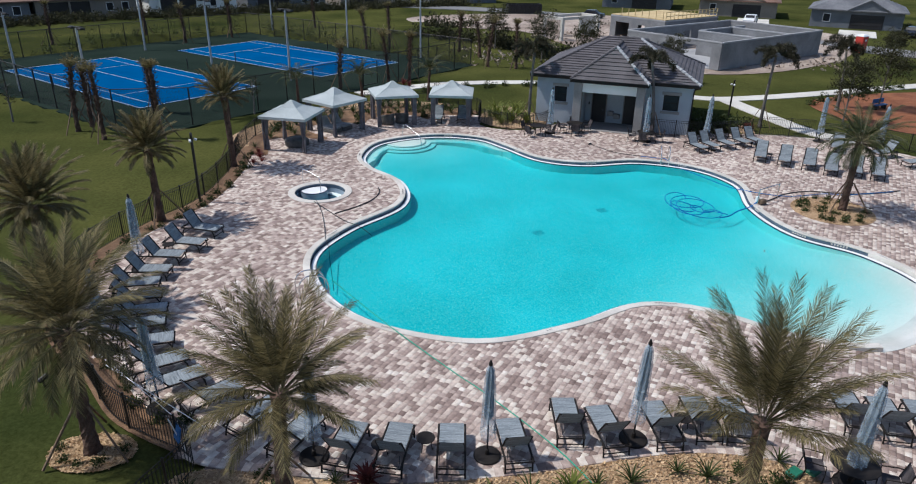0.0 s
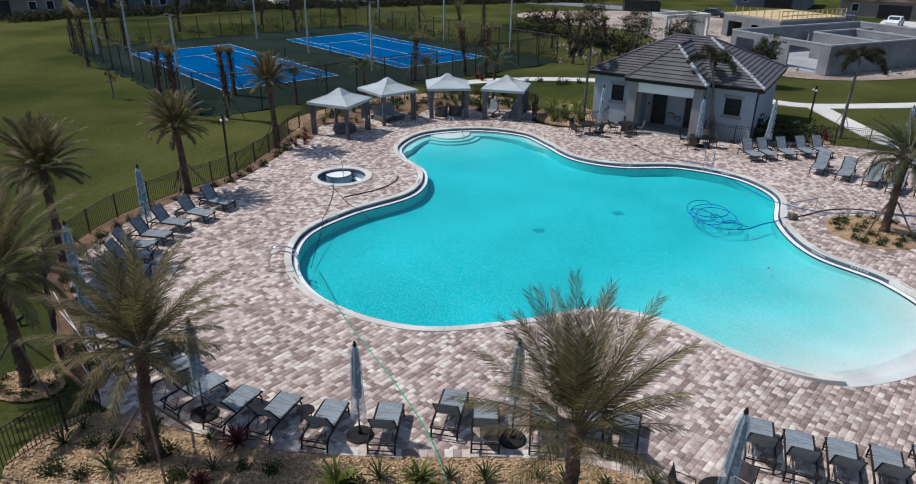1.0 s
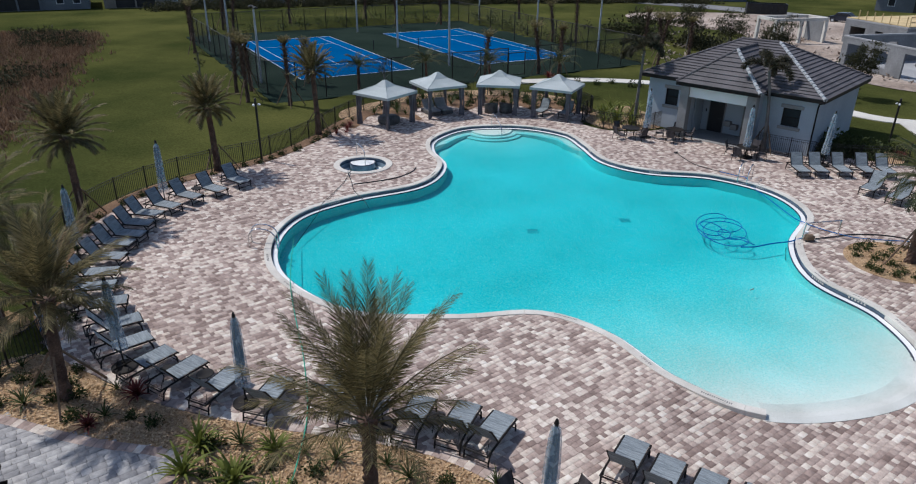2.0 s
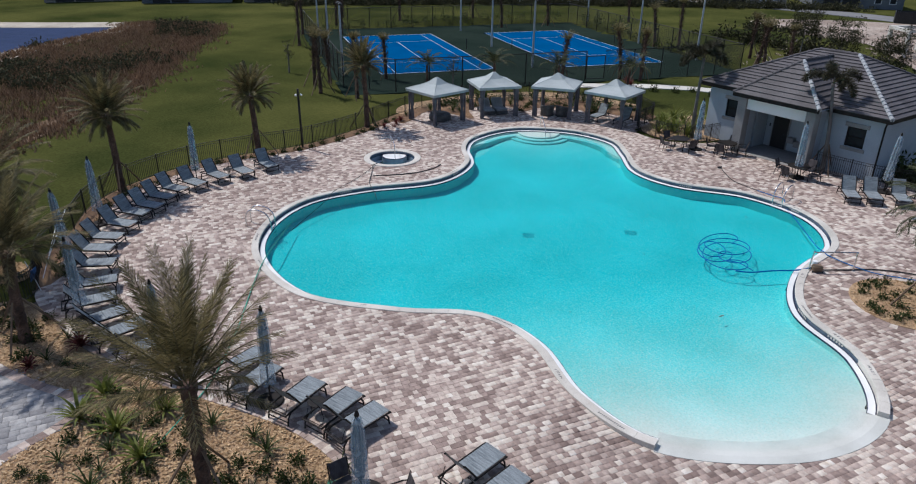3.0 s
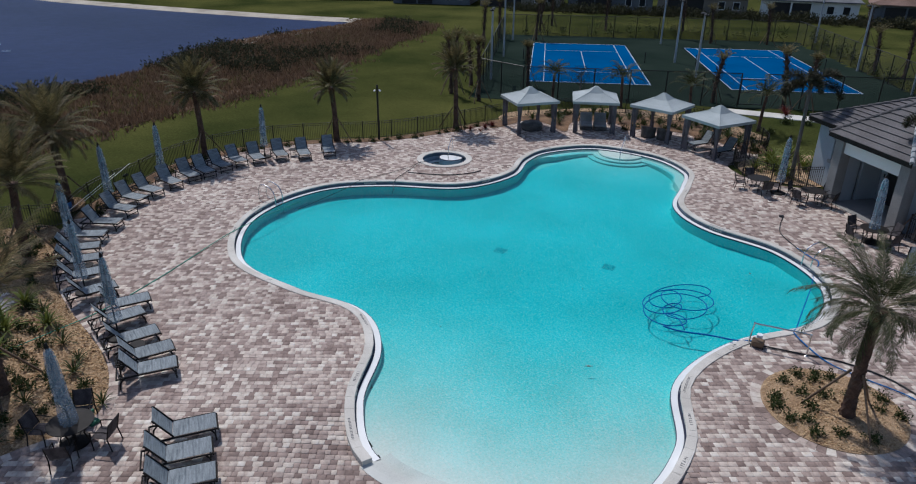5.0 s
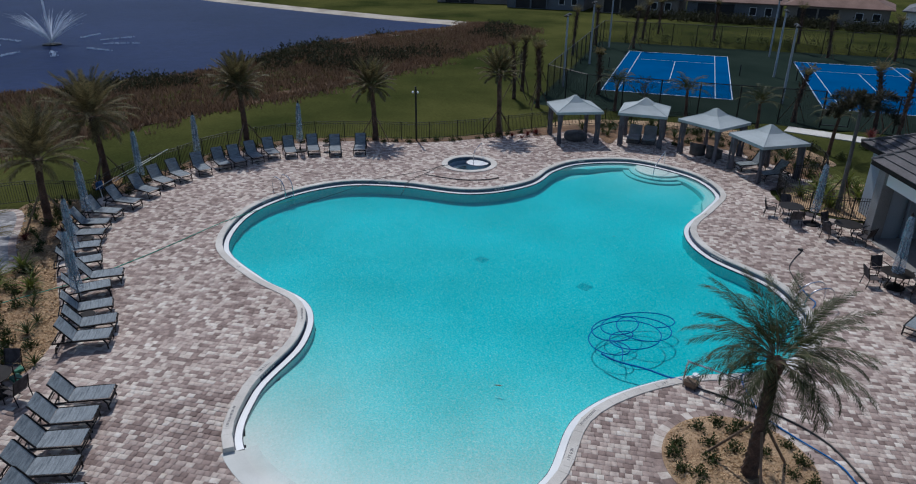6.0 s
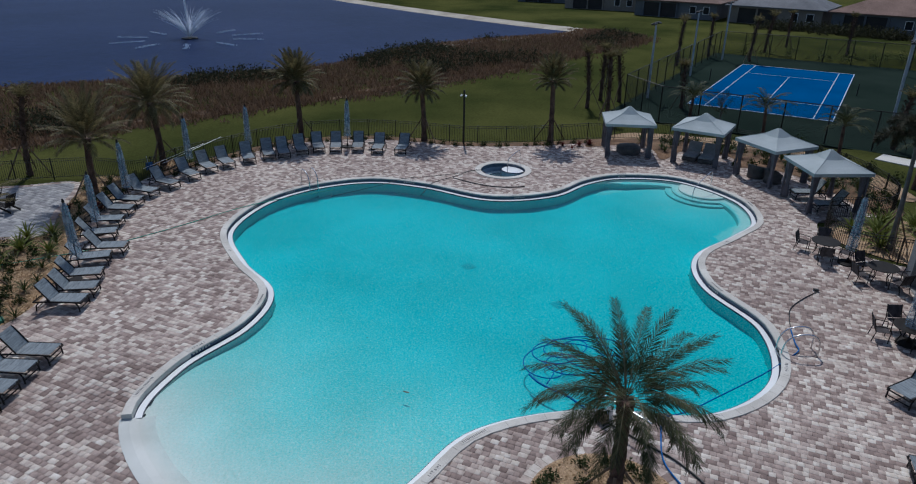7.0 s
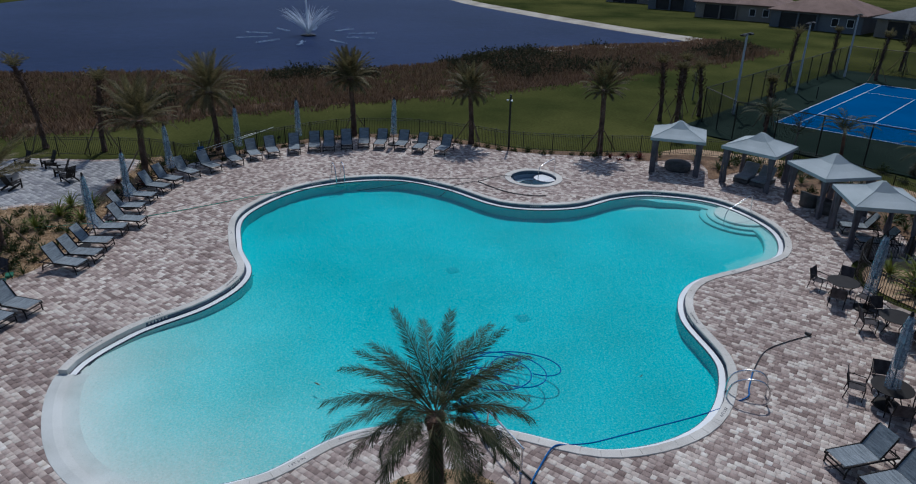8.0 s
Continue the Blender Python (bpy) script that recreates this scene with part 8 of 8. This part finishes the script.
# ---- terrace furniture ----
def deck_chair(x, y, turn):
    """A slatted low garden chair."""
    c = thing("adirondack_chair", at(x, y, 0.005, 0, 0, turn), "dark slatted adirondack chair on the terrace", "chair", "adirondack chairs")
    for k in range(5):
        bm = bmesh.new()
        box(bm, 0.02, 0.10, 0.82, at(-0.30, (k - 2) * 0.115, 0.62, 0, -24, 0), 0.005)
        part("back_slat", bm, M_BRONZE, c)
        bm = bmesh.new()
        box(bm, 0.10, 0.55, 0.02, at(-0.12 + k * 0.115, 0, 0.27 + k * 0.022, 0, -10, 0), 0.005)
        part("seat_slat", bm, M_BRONZE, c)
    for s in (-1, 1):
        bm = bmesh.new()
        box(bm, 0.74, 0.13, 0.025, at(0.06, s * 0.35, 0.53), 0.006)
        part("arm", bm, M_BRONZE, c)
        bm = bmesh.new()
        box(bm, 0.09, 0.04, 0.52, at(0.36, s * 0.33, 0.26), 0.005)
        part("front_leg", bm, M_BRONZE, c)
        bm = bmesh.new()
        box(bm, 0.85, 0.04, 0.12, at(-0.08, s * 0.28, 0.16, 0, -14, 0), 0.005)
        part("side_rail", bm, M_BRONZE, c)


for x, y, a in ((-4.2, 5.6, -25), (-4.6, 7.0, -35), (-2.3, 9.9, -115), (-3.3, 8.8, -70), (-0.5, 7.6, 170), (0.2, 4.5, 120), (-3.0, 3.2, 20)):
    deck_chair(x, y, a)
pit = thing("fire_table", at(-1.7, 6.1, 0.005, 0, 0, 20), "square grey stone fire table on the terrace", "fire pit")
bm = bmesh.new()
box(bm, 1.3, 1.3, 0.5, at(0, 0, 0.25), 0.02)
part("base", bm, M_TRIM, pit)
bm = bmesh.new()
box(bm, 1.5, 1.5, 0.07, at(0, 0, 0.535), 0.02)
part("top", bm, M_TRIM, pit)

# ---- fountain in the lake ----
fountain = thing("lake_fountain", at(-72.0, 1.0, -0.42, 0, 0, 0) @ Matrix.Scale(1.25, 4), "low lake fountain throwing white jets", "fountain")
rf = np.random.default_rng(2)
V, F = [], []


def drop_at(p, r):
    n = len(V)
    for d in ((1, 0, 0), (-0.5, 0.87, 0), (-0.5, -0.87, 0), (0, 0, 1.6)):
        V.append((p[0] + d[0] * r, p[1] + d[1] * r, p[2] + d[2] * r))
    F.extend([(n, n + 1, n + 3), (n + 1, n + 2, n + 3), (n + 2, n, n + 3)])


bm = bmesh.new()
for j in range(8):
    a = 2 * math.pi * j / 8 + 0.15
    for k in range(16):
        reach, top = 3.7 * (0.55 + 0.5 * rf.random()), 3.0 * (0.6 + 0.45 * rf.random())
        b = a + rf.normal(0, 0.09)
        jet = [(reach * s * math.cos(b), reach * s * math.sin(b), 0.25 + top * (1.55 * s - 0.55 * s * s)) for s in np.linspace(0.0, 1.0, 7)]
        tube(bm, jet, [0.026, 0.026, 0.024, 0.021, 0.017, 0.012, 0.005], 4)
for k in range(7):
    tube(bm, [(rf.normal(0, 0.04), rf.normal(0, 0.04), 0.2), (rf.normal(0, 0.10), rf.normal(0, 0.10), 6.6 - 1.8 * rf.random())], [0.045, 0.015], 4)
part("jet", bm, M_SPRAY, fountain, "thin white water jets")
for j in range(10):
    a = 2 * math.pi * j / 10 + 0.2
    for k in range(60):
        r = rf.uniform(5.0, 8.5)
        drop_at((r * math.cos(a) + rf.normal(0, 0.12), r * math.sin(a) + rf.normal(0, 0.12), 0.02), 0.08)
tagged(raw("spray", V, F, M_SPRAY, fountain, "white foam streaks on the water"), kind="stuff")
bm = bmesh.new()
lathe(bm, [(0.9, 0.0), (0.9, 0.12), (0.6, 0.2), (0.1, 0.22)], 16)
part("float", bm, M_BLACK, fountain)

# ---- pavers, last ----
PAVE_AZ = radians(61)


def lay(loop, holes, origin, row, lengths, seed, drop):
    """Rectangles of running bond that fill the loop: centre, half length, half width, height."""
    rng = np.random.default_rng(seed)
    u = np.array([math.cos(PAVE_AZ), math.sin(PAVE_AZ)])
    v = np.array([-u[1], u[0]])
    pts = np.array([(p[0], p[1]) for p in loop])
    s, t = (pts - origin) @ u, (pts - origin) @ v
    out = []
    for j in range(int(t.min() / row) - 1, int(t.max() / row) + 2):
        x = s.min() - rng.random() * 0.5
        run = []
        while x < s.max():
            l = lengths[rng.integers(len(lengths))]
            run.append((x + l / 2, l / 2))
            x += l
        run = np.array(run)
        c = origin + run[:, :1] * u + (j + 0.5) * row * v
        out.append(np.column_stack([c, run[:, 1], np.full(len(run), row / 2)]))
    out = np.concatenate(out)
    ok = inside(out[:, 0], out[:, 1], loop)
    for h in holes:
        ok &= ~inside(out[:, 0], out[:, 1], h)
    out = out[ok]
    z = rng.normal(0, 0.0025, len(out)) + drop(out[:, 0], out[:, 1])
    return np.column_stack([out, z])


def paver_mesh(hl, hw):
    bm = bmesh.new()
    box(bm, 2 * hl - 0.006, 2 * hw - 0.006, 0.06, at(0, 0, -0.03), 0.004)
    me = bpy.data.meshes.new("paver")
    bm.to_mesh(me)
    bm.free()
    me.materials.append(M_PAVER)
    return me


def joined(name, rects, parent, material=M_PAVERS):
    """Many pavers in one mesh: chamfered tops."""
    u = np.array([math.cos(PAVE_AZ), math.sin(PAVE_AZ)])
    v = np.array([-u[1], u[0]])
    n = len(rects)
    V = np.zeros((n, 12, 3))
    for k, (a, b) in enumerate(((-1, -1), (1, -1), (1, 1), (-1, 1))):
        for lvl, (cut, z) in enumerate(((0.003, -0.05), (0.003, -0.004), (0.0075, 0.0))):
            q = rects[:, :2] + a * (rects[:, 2:3] - cut) * u + b * (rects[:, 3:4] - cut) * v
            V[:, lvl * 4 + k, :2] = q
            V[:, lvl * 4 + k, 2] = rects[:, 4] + z
    base = (np.arange(n) * 12)[:, None]
    F = []
    for lvl in (0, 4):
        for k in range(4):
            F.append(base + np.array([lvl + k, lvl + (k + 1) % 4, lvl + 4 + (k + 1) % 4, lvl + 4 + k]))
    F.append(base + np.array([8, 9, 10, 11]))
    F = np.concatenate(F)
    me = bpy.data.meshes.new(name)
    me.vertices.add(n * 12)
    me.vertices.foreach_set("co", V.ravel())
    me.loops.add(F.size)
    me.loops.foreach_set("vertex_index", F.ravel().astype(np.int32))
    me.polygons.add(len(F))
    me.polygons.foreach_set("loop_start", np.arange(0, F.size, 4, dtype=np.int32))
    me.update(calc_edges=True)
    me.materials.append(material)
    ob = new(name, me)
    ob.parent = parent
    return tagged(ob, kind="stuff")


BORDER_IN = 0.22


def border(name, line, depth, step, parent, lift):
    """A soldier course along a line, one joined mesh."""
    pts = even(line, step, True)
    inner = offset(pts, depth)
    bm = bmesh.new()
    for i in range(len(pts)):
        j = (i + 1) % len(pts)
        q = [pts[i], pts[j], inner[j], inner[i]]
        c = sum(q, Vector((0, 0))) / 4
        rings = [[bm.verts.new(((c + (p - c) * k).x, (c + (p - c) * k).y, z)) for p in q] for k, z in ((0.975, -0.05), (0.975, lift - 0.006), (0.945, lift))]
        for a, b in zip(rings, rings[1:]):
            for m in range(4):
                bm.faces.new((a[m], a[(m + 1) % 4], b[(m + 1) % 4], b[m]))
        bm.faces.new(rings[-1])
    bmesh.ops.recalc_face_normals(bm, faces=bm.faces)
    return tagged(part(name, bm, M_PAVERS, parent), kind="stuff")


border("border_pavers", DECK, 0.34, 0.24, deck, 0.006)
border("border_pavers", TERRACE, -0.34, 0.24, terrace, 0.006)
hole_island = [Vector((20.35 + 2.3 * math.cos(a), 35.45 + 2.3 * math.sin(a))) for a in np.linspace(0, 2 * math.pi, 32, endpoint=False)]
hole_spa = [Vector((SPA.x + 1.72 * math.cos(a), SPA.y + 1.72 * math.sin(a))) for a in np.linspace(0, 2 * math.pi, 32, endpoint=False)]
border("border_pavers", [Vector((20.35 + 2.08 * math.cos(a), 35.45 + 2.08 * math.sin(a))) for a in np.linspace(0, 2 * math.pi, 48, endpoint=False)], -0.34, 0.24, deck, 0.006)
rects = lay(offset(DECK, BORDER_IN), [offset(POOL, -0.12), hole_island, hole_spa], np.array([4.0, 20.0]), 0.195, (0.165, 0.195, 0.225, 0.25, 0.29), 5, deck_drop)
near = (np.abs(rects[:, 0] - 9.4) < 1.7) & (np.abs(rects[:, 1] - 19.4) < 1.7)
near &= np.cumsum(near) <= 295
shapes = {}
for cx, cy, hl, hw, z in rects[near]:
    key = round(hl, 4)
    if key not in shapes:
        shapes[key] = paver_mesh(hl, hw)
    ob = new("paver", shapes[key])
    ob.parent = deck
    ob.matrix_basis = pose(cx, cy, z, 0, 0, 61)
joined("pavers", rects[~near], deck)
joined("pavers", lay(TERRACE, [], np.array([0.0, 0.0]), 0.262, (0.27, 0.36, 0.42), 9, lambda x, y: np.zeros(len(x))), terrace, M_TERRACE)

# ---- from the plan grid to metres ----
for ob in list(scene.objects):
    if ob.parent is None and ob.type in ("MESH", "EMPTY", "CURVE"):
        ob.matrix_basis = Matrix.Scale(PLAN, 4) @ ob.matrix_basis
